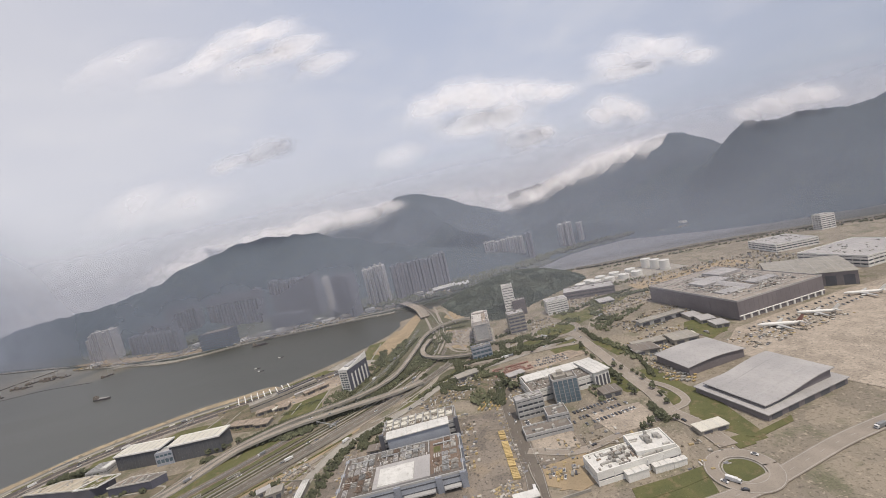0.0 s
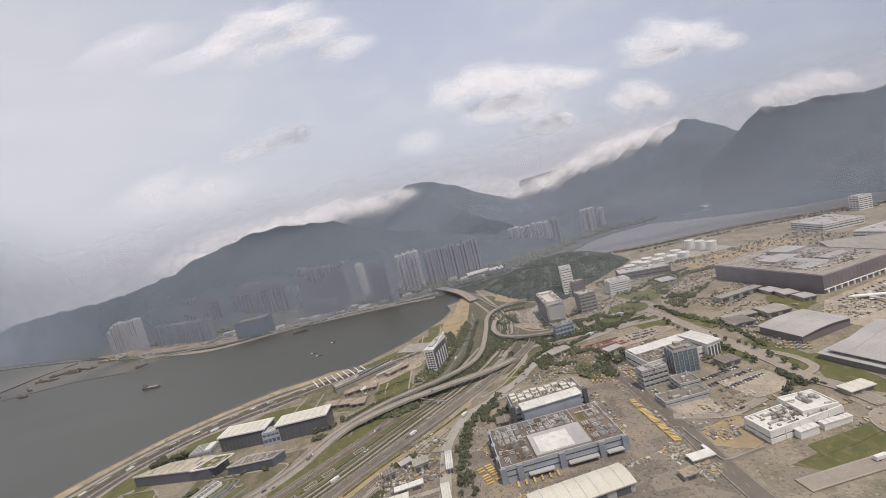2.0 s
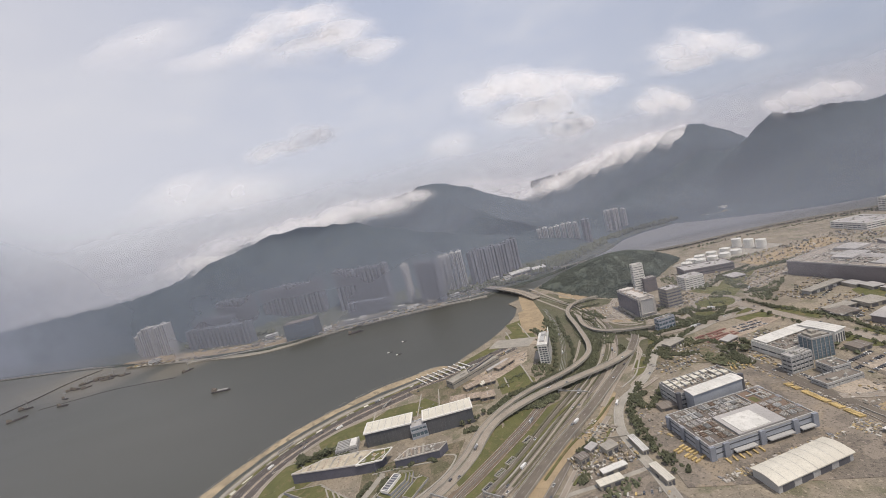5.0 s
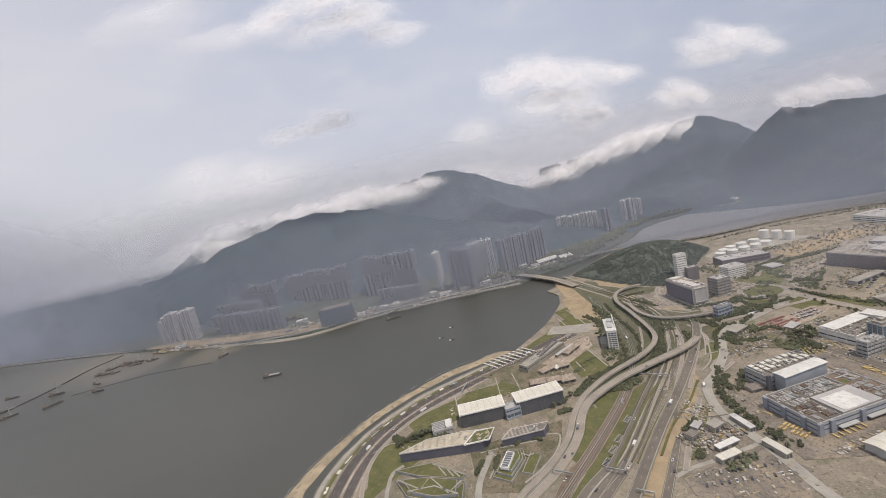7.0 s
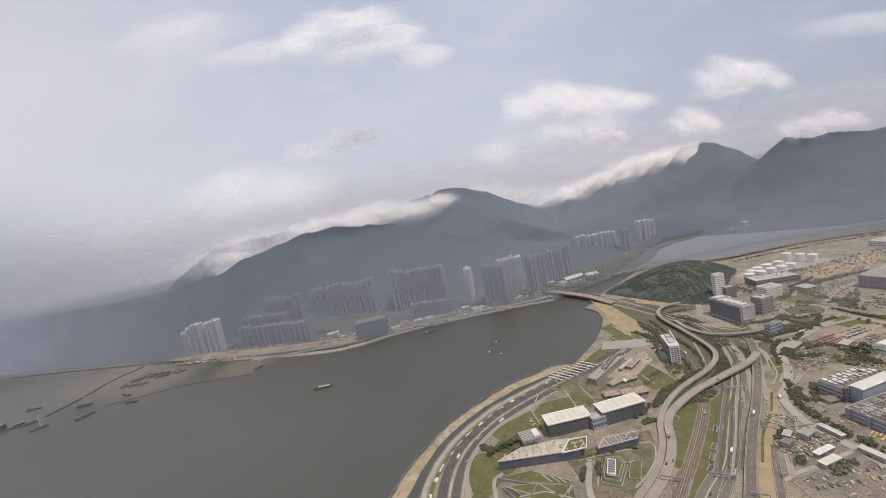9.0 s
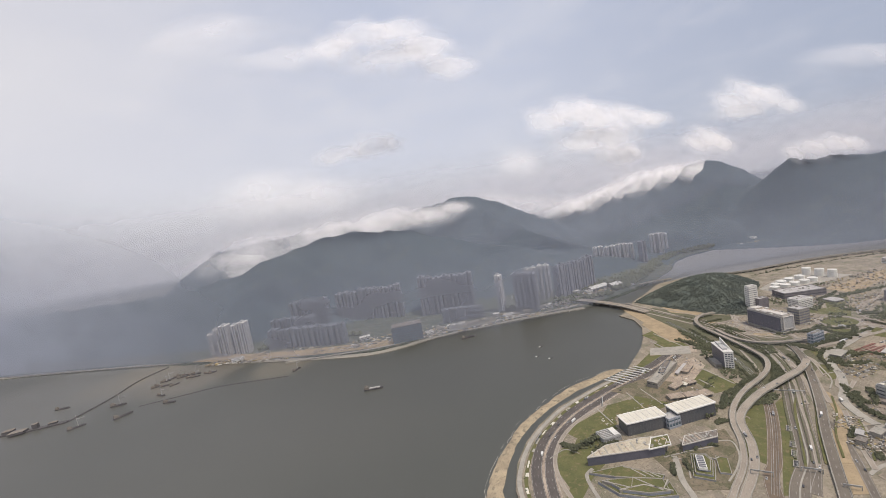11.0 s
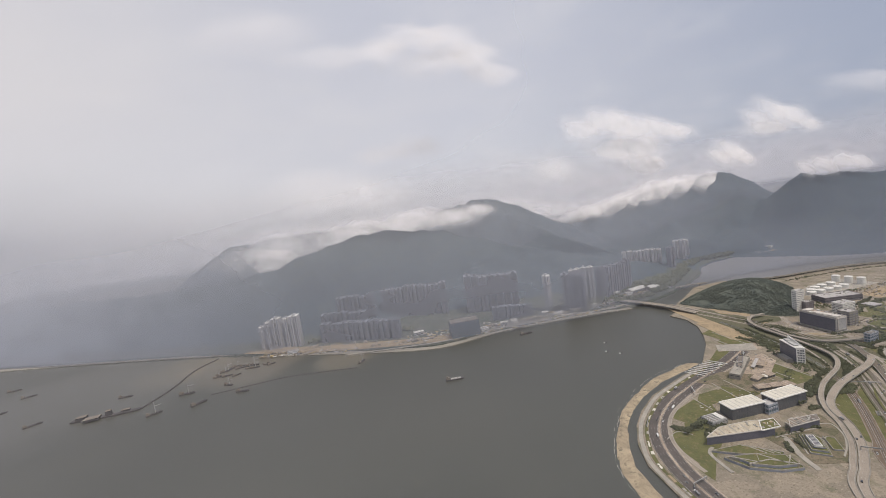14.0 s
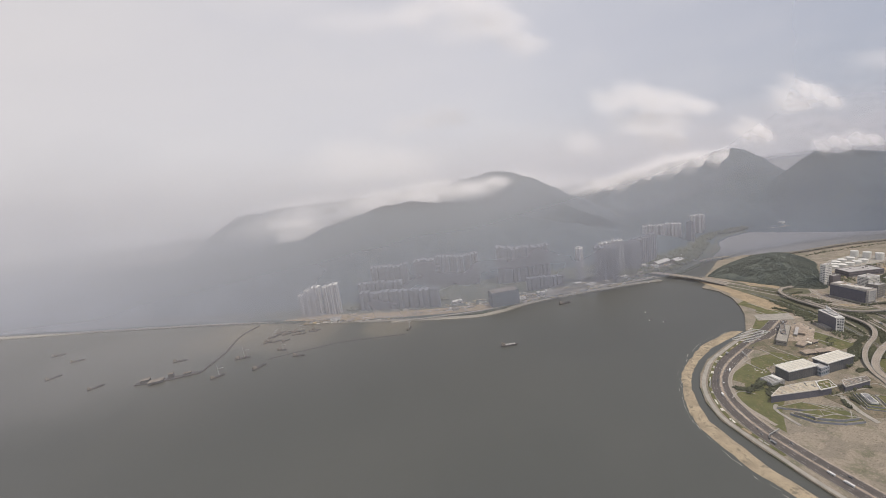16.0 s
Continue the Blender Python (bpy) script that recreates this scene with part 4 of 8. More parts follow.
road([(-33.7, 194.8), (-40.6, 193.8), (-53.7, 185.4), (-52.9, 180.4), (-39.7, 186.0)], 2.4, 0.09, PALEROAD, 1, label="small pale turning loop")
road([(60.6, 248.5), (62.3, 229.4), (63.6, 195.7), (64.7, 173.6), (65.6, 155.9), (64.2, 143.2), (67.7, 132.0), (68.9, 118.6)], 6.0, 0.10, PALEROAD, 3, label="pale boulevard lined with trees")
road([(63.1, 175.7), (72.8, 160.4), (73.1, 147.3), (64.2, 143.2)], 3.2, 0.09, PALEROAD, 1, label="pale road branching from the boulevard")
road([(71.8, 246.1), (82.7, 265.2), (106.8, 279.6), (144.6, 288.7), (198.2, 318.4)], 4.0, 0.10, PALEROAD, 2, label="pale road leaving the roundabout")
road([(5.9, 204.1), (7.1, 184.4), (7.3, 165.0), (7.7, 141.2), (8.4, 124.7), (7.8, 110.6)] + [(8, 70), (6, 0)], 6.5, 0.10, ASPHALT, 2, label="straight grey works road between the yards")
road([(-29.1, 231.5), (-18.6, 234.5), (2.5, 232.3), (33.7, 231.2), (62.3, 229.4)], 3.4, 0.10, PALEROAD, 2, label="pale road north of the works")
road([(9.1, 137.2), (21.1, 132.1), (28.8, 131.4), (42.5, 135.4)], 3.4, 0.09, PALEROAD, 2, label="pale yard road past the lawn")
road([(20, 96), (60, 100), (100, 112), (140, 120)], 5.0, 0.10, PALEROAD, 2, label="pale airfield road beside the grass")


def roundabout(cx, cy, rx, ry, width, label):
    pts = [(cx + rx * math.cos(a), cy + ry * math.sin(a)) for a in np.linspace(0, 2 * math.pi, 17)]
    road(pts, width, 0.12, PALEROAD, 1, label=label)
    inner = [(cx + (rx - width * 0.6) * math.cos(a), cy + (ry - width * 0.6) * math.sin(a)) for a in np.linspace(0, 2 * math.pi, 25)[:-1]]
    patch("lawn", inner, GRASS, "round grass island with bushes inside a roundabout", "lawn", 0.14, 0.4)


roundabout(53.4, 261.0, 15.0, 14.0, 3.3, "pale ring road of a large roundabout")
roundabout(65.4, 107.8, 7.6, 7.6, 4.2, "pale ring road of a small roundabout")
road([(2.6, 262.2), (-4.0, 242.6), (1.3, 241.0), (24.4, 250.6), (36.7, 255.8)], 3.2, 0.11, PALEROAD, 2, label="pale road joining the roundabout")
for k, pts in enumerate(([(25.2, 250.5), (26.9, 232.0), (41.8, 231.7), (51.8, 242.4)], [(20.9, 262.0), (18.8, 240.3), (31.1, 232.6), (49.7, 243.4)])):
    road(pts, 2.6, 0.09, PALEROAD, 1, label="pale road round a green island")


br2 = [(22, 486), (44, 484), (70, 480)]
road(at_height(br2, (2.4, 3.0, 2.4)), 3.2, 0.14, PALEROAD, 2, True, "low pale bridge at the head of the channel", "bridge")


bm = bmesh.new()
ribbon(bm, smooth_line([(*p, LEVEL) for p in [(7.5, 129.1), (7.6, 123.2), (8.4, 116.9), (8.8, 110.7), (15.6, 111.2), (22.9, 112.1)]], 3.0), -0.15, 0.15, -0.1, 0.9)
single("boundary_wall", bm, CONCRETE, "pale concrete wall round the works lot", "wall", kind="structure")
bm = bmesh.new()
ribbon(bm, smooth_line([(*p, LEVEL) for p in [(-121, 124.6), (-112.5, 126.4), (-98.8, 126.9), (-81, 128.6)]], 3.0), -0.9, 0.9, -0.1, 0.16)
single("footpath", bm, CONCRETE, "pale concrete path along the compound", "footpath", kind="structure")
bm = bmesh.new()
ribbon(bm, [Vector((*p, LEVEL)) for p in [(-109.3, 131.7), (-92.3, 152), (-77, 148.4)]], -0.12, 0.12, -0.1, 0.8)
single("boundary_wall", bm, CONCRETE, "pale concrete wall round the works lot", "wall", kind="structure")


road([(130, 452, 1.6), (160, 440, 2.4), (242, 431, 2.4), (300, 413, 2.4), (350, 389, 2.4), (400, 365, 2.4), (520, 326, 2.4), (700, 290, 2.4)], 3.4, 0.1, ASPHALT, 2, True, "long low viaduct along the edge of the bay", "viaduct")


# ---- buildings ----
UNITS = []
for s in ((1.6, 1.0, 0.8), (1.0, 1.0, 0.6), (2.6, 0.8, 0.7), (0.7, 0.7, 1.1), (3.4, 0.5, 0.45)):
    bm = bmesh.new()
    box(bm, -s[0] / 2, s[0] / 2, -s[1] / 2, s[1] / 2, 0, s[2])
    box(bm, -s[0] / 2 + 0.1, s[0] / 2 - 0.1, -s[1] / 2 + 0.1, s[1] / 2 - 0.1, s[2], s[2] + 0.12)
    UNITS.append(mesh_of("roof_unit", bm, UNIT))


def roof_units(root, w, d, z, n, seed, name="roof_unit"):
    r = random.Random(seed)
    for i in range(n):
        ob = part(name, r.choice(UNITS), None, root)
        k = r.uniform(0.7, 1.3)
        ob.matrix_basis = pose(r.uniform(-0.44, 0.44) * w, r.uniform(-0.44, 0.44) * d, z, 0, 0, r.choice((0, 0, 90))) @ Matrix.Diagonal((k, k, k, 1))


def flat_roof(root, w, d, h, material, rim=WALL, lip=0.5, name="roof"):
    bm = bmesh.new()
    box(bm, -w / 2 + 0.02, w / 2 - 0.02, -d / 2 + 0.02, d / 2 - 0.02, h - 0.2, h + 0.06)
    top = part(name, bm, material, root)
    bm = bmesh.new()
    t = 0.25
    for x0, x1, y0, y1 in ((-w / 2 - 0.05, w / 2 + 0.05, -d / 2 - 0.05, -d / 2 + t), (-w / 2 - 0.05, w / 2 + 0.05, d / 2 - t, d / 2 + 0.05),
                           (-w / 2 - 0.05, -w / 2 + t, -d / 2 + t, d / 2 - t), (w / 2 - t, w / 2 + 0.05, -d / 2 + t, d / 2 - t)):
        box(bm, x0, x1, y0, y1, h - 0.3, h + lip)
    part("parapet", bm, rim, root)
    return top


def office(cx, cy, w, d, h, ang, floors, wall, glass, roofing, label, units=6, seed=1, bay=1.6, share=0.45, name="office_building", category="office building"):
    """Floor slabs, mullions and recessed glazing, with a parapet roof and plant on it."""
    root = thing(name, cx, cy, LEVEL, ang, label, category)
    fh = h / floors
    for k in range(floors):
        bm = bmesh.new()
        box(bm, -w / 2, w / 2, -d / 2, d / 2, k * fh, k * fh + fh * (1 - share))
        part("floor_band", bm, wall, root)
    bm = bmesh.new()
    box(bm, -w / 2, w / 2, -d / 2, d / 2, h - fh * 0.25, h - 0.1)
    part("cornice", bm, wall, root)
    bm = bmesh.new()
    box(bm, -0.14, 0.14, -0.14, 0.14, 0, h - 0.3)
    pillar = mesh_of("mullion", bm, wall)
    nx, ny = max(2, int(w / bay / 1.6)), max(2, int(d / bay / 1.6))
    spots = [(-w / 2 + w * i / nx, y) for i in range(nx + 1) for y in (-d / 2, d / 2)] + [(x, -d / 2 + d * i / ny) for i in range(1, ny) for x in (-w / 2, w / 2)]
    for x, y in spots:
        part("mullion", pillar, None, root).location = (x, y, 0)
    for k in range(floors):
        bm = bmesh.new()
        box(bm, -w / 2 + 0.2, w / 2 - 0.2, -d / 2 + 0.2, d / 2 - 0.2, k * fh + fh * (1 - share) - 0.02, (k + 1) * fh + 0.02 - (0.3 if k == floors - 1 else 0))
        part("window_band", bm, glass, root)
    flat_roof(root, w, d, h, roofing, wall)
    roof_units(root, w * 0.9, d * 0.9, h, units, seed)
    return root


def shed(cx, cy, w, d, h, ang, rise, wall, roofing, label, ribs=8, name="warehouse", category="warehouse", doors=4, over=0.5, wave=False):
    """A long shed with a curved roof, standing seams and doors."""
    def crown(f):
        return rise * (0.5 + 0.5 * math.cos(math.pi * f)) + 0.1 * rise * math.sin(2 * math.pi * f) if wave else rise * math.sin(math.pi * f)

    root = thing(name, cx, cy, LEVEL, ang, label, category)
    bm = bmesh.new()
    box(bm, -w / 2, w / 2, -d / 2, d / 2, 0, h)
    part("wall", bm, wall, root)
    if rise > 0.5:
        for x in (-w / 2, w / 2):
            bm = bmesh.new()
            low = [bm.verts.new((x, (i / 12 - 0.5) * d, h - 0.05)) for i in range(13)]
            high = [bm.verts.new((x, (i / 12 - 0.5) * d, h + 0.02 + max(0.0, crown(i / 12)))) for i in range(13)]
            for i in range(12):
                bm.faces.new((low[i], low[i + 1], high[i + 1], high[i]))
            part("gable", bm, wall, root)
    bm = bmesh.new()
    rings = []
    for i in range(13):
        f = i / 12
        y, z = (f - 0.5) * (d + 2 * over), h + crown(f)
        rings.append([bm.verts.new((x, y, z + k)) for x in (-w / 2 - over, w / 2 + over) for k in (0, 0.3)])
    for a, b in zip(rings, rings[1:]):
        for i, j in ((0, 1), (1, 3), (3, 2), (2, 0)):
            bm.faces.new((a[i], a[j], b[j], b[i]))
    bm.faces.new([rings[0][i] for i in (0, 2, 3, 1)])
    bm.faces.new([rings[-1][i] for i in (0, 1, 3, 2)])
    bmesh.ops.recalc_face_normals(bm, faces=bm.faces)
    top = part("roof", bm, roofing, root)
    for k in range(1, ribs):
        x = -w / 2 - over + (w + 2 * over) * k / ribs
        bm = bmesh.new()
        for i in range(12):
            f0, f1 = i / 12, (i + 1) / 12
            y0, y1 = (f0 - 0.5) * (d + 2 * over), (f1 - 0.5) * (d + 2 * over)
            z0, z1 = h + 0.3 + crown(f0), h + 0.3 + crown(f1)
            v = [bm.verts.new(c) for c in ((x - 0.07, y0, z0 + 0.06), (x + 0.07, y0, z0 + 0.06), (x + 0.07, y1, z1 + 0.06), (x - 0.07, y1, z1 + 0.06))]
            bm.faces.new(v)
        part("roof_seam", bm, METAL, top)
    for i in range(doors):
        x = -w / 2 + w * (i + 0.5) / doors
        bm = bmesh.new()
        box(bm, x - w / doors * 0.3, x + w / doors * 0.3, -d / 2 - 0.08, -d / 2 + 0.05, 0, h * 0.75)
        part("door", bm, DARKWALL, root)
    return root


def factory(cx, cy, w, d, h, ang):
    root = thing("factory", cx, cy, LEVEL, ang, "large factory with blue-grey walls and a dark roof full of plant", "factory")
    bm = bmesh.new()
    box(bm, -w / 2, w / 2, -d / 2, d / 2, 0, h - 0.1)
    part("wall", bm, BLUEWALL, root)
    for k, z in enumerate((h * 0.35, h * 0.72)):
        bm = bmesh.new()
        box(bm, -w / 2 - 0.06, w / 2 + 0.06, -d / 2 - 0.06, d / 2 + 0.06, z, z + 0.45)
        part("window_band", bm, GLASS, root)
    for x in (-0.49, -0.36, -0.02, 0.30, 0.49):
        bm = bmesh.new()
        box(bm, x * w - 1.1, x * w + 1.1, -d / 2 - 0.8, -d / 2 + 0.3, 0, h + 0.2)
        part("stair_tower", bm, STAIR, root, "blue-grey stair tower on the wall")
    for y in (-0.25, 0.1, 0.45):
        for x in (-1, 1):
            bm = bmesh.new()
            box(bm, x * w / 2 - 0.7, x * w / 2 + 0.7, y * d - 1.0, y * d + 1.0, 0, h + 0.2)
            part("stair_tower", bm, STAIR, root, "blue-grey stair tower on the wall")
    for x0, x1 in ((-0.30, -0.1), (0.02, 0.26), (0.33, 0.46)):
        bm = bmesh.new()
        box(bm, x0 * w, x1 * w, -d / 2 - 1.8, -d / 2, h * 0.28, h * 0.36)
        part("canopy", bm, WALL, root)
        bm = bmesh.new()
        box(bm, x0 * w + 0.3, x1 * w - 0.3, -d / 2 - 0.1, -d / 2 + 0.1, 0.1, h * 0.27)
        part("loading_dock", bm, PIT, root, "dark loading dock opening")
    flat_roof(root, w, d, h, DARKROOF, WALL, 0.4)
    # white raised hall over the middle of the front
    bm = bmesh.new()
    box(bm, -0.21 * w, 0.24 * w, -d * 0.475, d * 0.06, h, h + 0.9)
    part("raised_roof", bm, PALEROOF, root, "pale grey raised roof")
    bm = bmesh.new()
    box(bm, -0.17 * w, 0.11 * w, -d * 0.455, -d * 0.04, h + 0.9, h + 1.1)
    part("raised_roof", bm, WHITEROOF, root, "bright white raised roof")
    bm = bmesh.new()
    box(bm, 0.27 * w, 0.33 * w, d * 0.12, d * 0.28, h, h + 0.1)
    part("green_pad", bm, GRASS, root, "green painted roof pad")
    bm = bmesh.new()
    box(bm, 0.24 * w, 0.485 * w, -d * 0.40, d * 0.46, h + 0.062, h + 0.09)
    part("roof_sheet", bm, BROWNROOF, root, "brown weathered roof membrane")
    for x in (-0.31, -0.14, 0.03, 0.23, 0.36):
        bm = bmesh.new()
        box(bm, x * w - 0.14, x * w + 0.14, 0.14 * d, 0.47 * d, h + 0.05, h + 0.7)
        part("roof_beam", bm, WALL, root)
    r = random.Random(3)
    for u0, u1, v0, v1, nu, nv in ((-0.46, -0.24, -0.44, 0.46, 4, 6), (-0.20, 0.20, 0.10, 0.46, 7, 3), (0.26, 0.47, -0.42, 0.08, 3, 4), (0.36, 0.47, 0.14, 0.46, 2, 3)):
        for a in range(nu):
            for b in range(nv):
                if r.random() < 0.16:
                    continue
                x, y = (u0 + (u1 - u0) * (a + 0.5) / nu) * w, (v0 + (v1 - v0) * (b + 0.5) / nv) * d
                sx, sy = (u1 - u0) * w / nu * 0.40, (v1 - v0) * d / nv * 0.40
                n, tall = r.choice((3, 4, 5, 6)), r.uniform(0.35, 0.75)
                bm = bmesh.new()
                for k in range(n):
                    f = -1 + 2 * (k + 0.5) / n
                    if (a + b) % 3:
                        box(bm, x - sx, x + sx, y + f * sy - sy * 0.45 / n, y + f * sy + sy * 0.45 / n, h + 0.07, h + 0.07 + tall)
                    else:
                        box(bm, x + f * sx - sx * 0.5 / n, x + f * sx + sx * 0.5 / n, y - sy, y + sy, h + 0.07, h + 0.07 + tall)
                part("plant_rack", bm, r.choice((UNIT, UNIT, METAL, BROWNROOF, PALEROOF)), root, "rack of parallel roof plant")
    for k in range(4):
        bm = bmesh.new()
        x = (-0.42 + 0.23 * k) * w
        box(bm, x, x + 0.16 * w, 0.30 * d, 0.305 * d + 0.4, h + 0.5, h + 0.8)
        part("duct", bm, METAL, root)
    return root


factory(-36.9, 136.5, 44.5, 23.6, 5.5, 3.2)
ax = -32.1, 163.5, 31.7, 12.9, 6.8, 2.9
root = office(*ax, 3, WALL, GLASS, GREYROOF, "factory annex with dark windows and cream roof plant", 16, 4, 2.2, 0.4, "factory_annex", "factory")
for i in range(9):
    for j in range(3):
        if (i * 3 + j) % 7 == 5:
            continue
        bm = bmesh.new()
        x, y = ax[2] * (-0.46 + 0.105 * i), ax[3] * (-0.1 + 0.2 * j)
        box(bm, x, x + ax[2] * 0.08, y, y + ax[3] * 0.15, ax[4], ax[4] + 0.35 + 0.25 * ((i + j) % 3))
        part("roof_plant", bm, CREAM, root, "cream roof plant housing")
for i in range(10):
    bm = bmesh.new()
    x = ax[2] * (-0.47 + 0.105 * i)
    box(bm, x - 0.12, x + 0.12, -ax[3] * 0.2, ax[3] * 0.48, ax[4], ax[4] + 1.1)
    part("roof_beam", bm, WALL, root)
for x in (-0.5, -0.36, 0.5):
    bm = bmesh.new()
    box(bm, x * ax[2] - 0.9, x * ax[2] + 0.9, -ax[3] / 2 - 0.7, -ax[3] / 2 + 0.5, 0, ax[4] + 1.4)
    part("stair_tower", bm, DARKWALL, root, "dark stair tower")
shed(-31.8, 154.8, 25.0, 5.2, 8.5, 5.9, 0.4, BLUEWALL, WHITEROOF, "long hall with a bright white sheet roof beside the factory", 6, doors=0)
shed(-36.5, 109.9, 31.0, 8.7, 3.0, 7.4, 0.9, WALL, CREAM, "long shed with a curved cream sheet roof", 8)
office(32.2, 181.0, 29.9, 17.6, 5.2, 7.5, 2, WHITE, GLASS, GREYROOF, "white low factory block with a grey roof", 26, 6, 2.5, 0.35, "works_building", "factory")
shed(32.3, 185.8, 29.0, 6.4, 5.8, 7.2, 0.25, WHITE, WHITEROOF, "long white flat-roofed works hall", 6)
shed(49.5, 180.9, 7.5, 15.6, 6.8, 14.1, 0.2, WHITE, WHITEROOF, "white block with a bright white roof", 4)
def glass_tower(cx, cy, w, d, h, ang):
    """A blue glass box with pale upright fins and stepped plant on its roof."""
    root = thing("office_building", cx, cy, LEVEL, ang, "square office tower of blue glass with pale fins", "office building")
    bm = bmesh.new()
    box(bm, -w / 2, w / 2, -d / 2, d / 2, 0, h)
    part("glazing", bm, BLUEGLASS, root, "blue glass curtain wall")
    for k in range(1, 7):
        bm = bmesh.new()
        box(bm, -w / 2 - 0.04, w / 2 + 0.04, -d / 2 - 0.04, d / 2 + 0.04, h * k / 7 - 0.06, h * k / 7 + 0.06)
        part("floor_line", bm, STAIR, root)
    for n, span, flat in ((5, w, True), (3, d, False)):
        for k in range(n + 1):
            o = -span / 2 + span * k / n
            for sgn in (-1, 1):
                bm = bmesh.new()
                if flat:
                    box(bm, o - 0.14, o + 0.14, sgn * d / 2 - 0.18, sgn * d / 2 + 0.18, 0, h + 0.3)
                else:
                    box(bm, sgn * w / 2 - 0.18, sgn * w / 2 + 0.18, o - 0.14, o + 0.14, 0, h + 0.3)
                part("fin", bm, PALEROOF, root, "pale upright fin")
    flat_roof(root, w, d, h, GREYROOF, WALL, 0.6)
    for x0, x1, y0, y1, z in ((-0.38, 0.1, -0.3, 0.36, 1.3), (-0.2, 0.02, -0.1, 0.25, 2.6), (0.16, 0.4, -0.34, 0.1, 0.8)):
        bm = bmesh.new()
        box(bm, x0 * w, x1 * w, y0 * d, y1 * d, h, h + z)
        part("roof_house", bm, CONCRETE, root)
    return root


glass_tower(33.0, 168.3, 10.6, 7.0, 10.5, -1.5)
office(15.6, 161.4, 11.5, 4.6, 8.4, 4.8, 4, WALL, GLASS, PALEROOF, "grey office block with rows of windows", 9, 8, 1.4)
office(24.6, 153.4, 8.4, 7.6, 4.2, -0.1, 2, WALL, GLASS, GREYROOF, "low stepped grey office block", 7, 9, 1.4)
office(18.8, 146.8, 18.1, 6.6, 2.2, 3.2, 1, WALL, GLASS, GREYROOF, "long low grey block beside the parking lot", 6, 10, 1.8)
office(39.0, 119.5, 27.3, 9.1, 4.0, 7.9, 2, WHITE, GLASS, WHITEROOF, "white two-storey works building with a white roof", 26, 11, 3.0, 0.25, "works_building", "factory")
office(46.2, 121.6, 12.0, 9.4, 5.2, 0.4, 2, WHITE, GLASS, WHITEROOF, "white rear block of the works building", 12, 12, 3.0, 0.25, "works_building", "factory")
hg = 102.0, 144.3, 32.5, 21.0, 4.6, 16.6
shed(hg[0], hg[1], hg[3], hg[2], hg[4] - 1.0, hg[5] + 90, 2.2, SLATE, PALEROOF, "large hangar with a wavy pale grey roof", 4, "hangar", "hangar", 5, 1.0, True)
h_x, h_y, h_w, h_d, h_h, h_a = 102.0, 144.3, 32.5, 21.0, 4.6, 16.6
shed(h_x, h_y, h_w + 6, h_d + 6, 2.2, h_a, 0.05, SLATE, PALEROOF, "low pale canopy skirting the large hangar", 4, "hangar_canopy", "canopy", 5)
hg = 97.5, 177.4, 28.6, 19.0, 3.6, 12.3
shed(hg[0], hg[1], hg[3], hg[2], hg[4], hg[5] + 90, 1.0, SLATE, PALEROOF, "hangar with a curved blue-grey roof", 3, "hangar", "hangar", 4, 0.6)
shed(111.4, 236.3, 29.1, 4.9, 2.8, 8.5, 0.2, WALL, CONCRETE, "long low shed with a pale roof", 5)


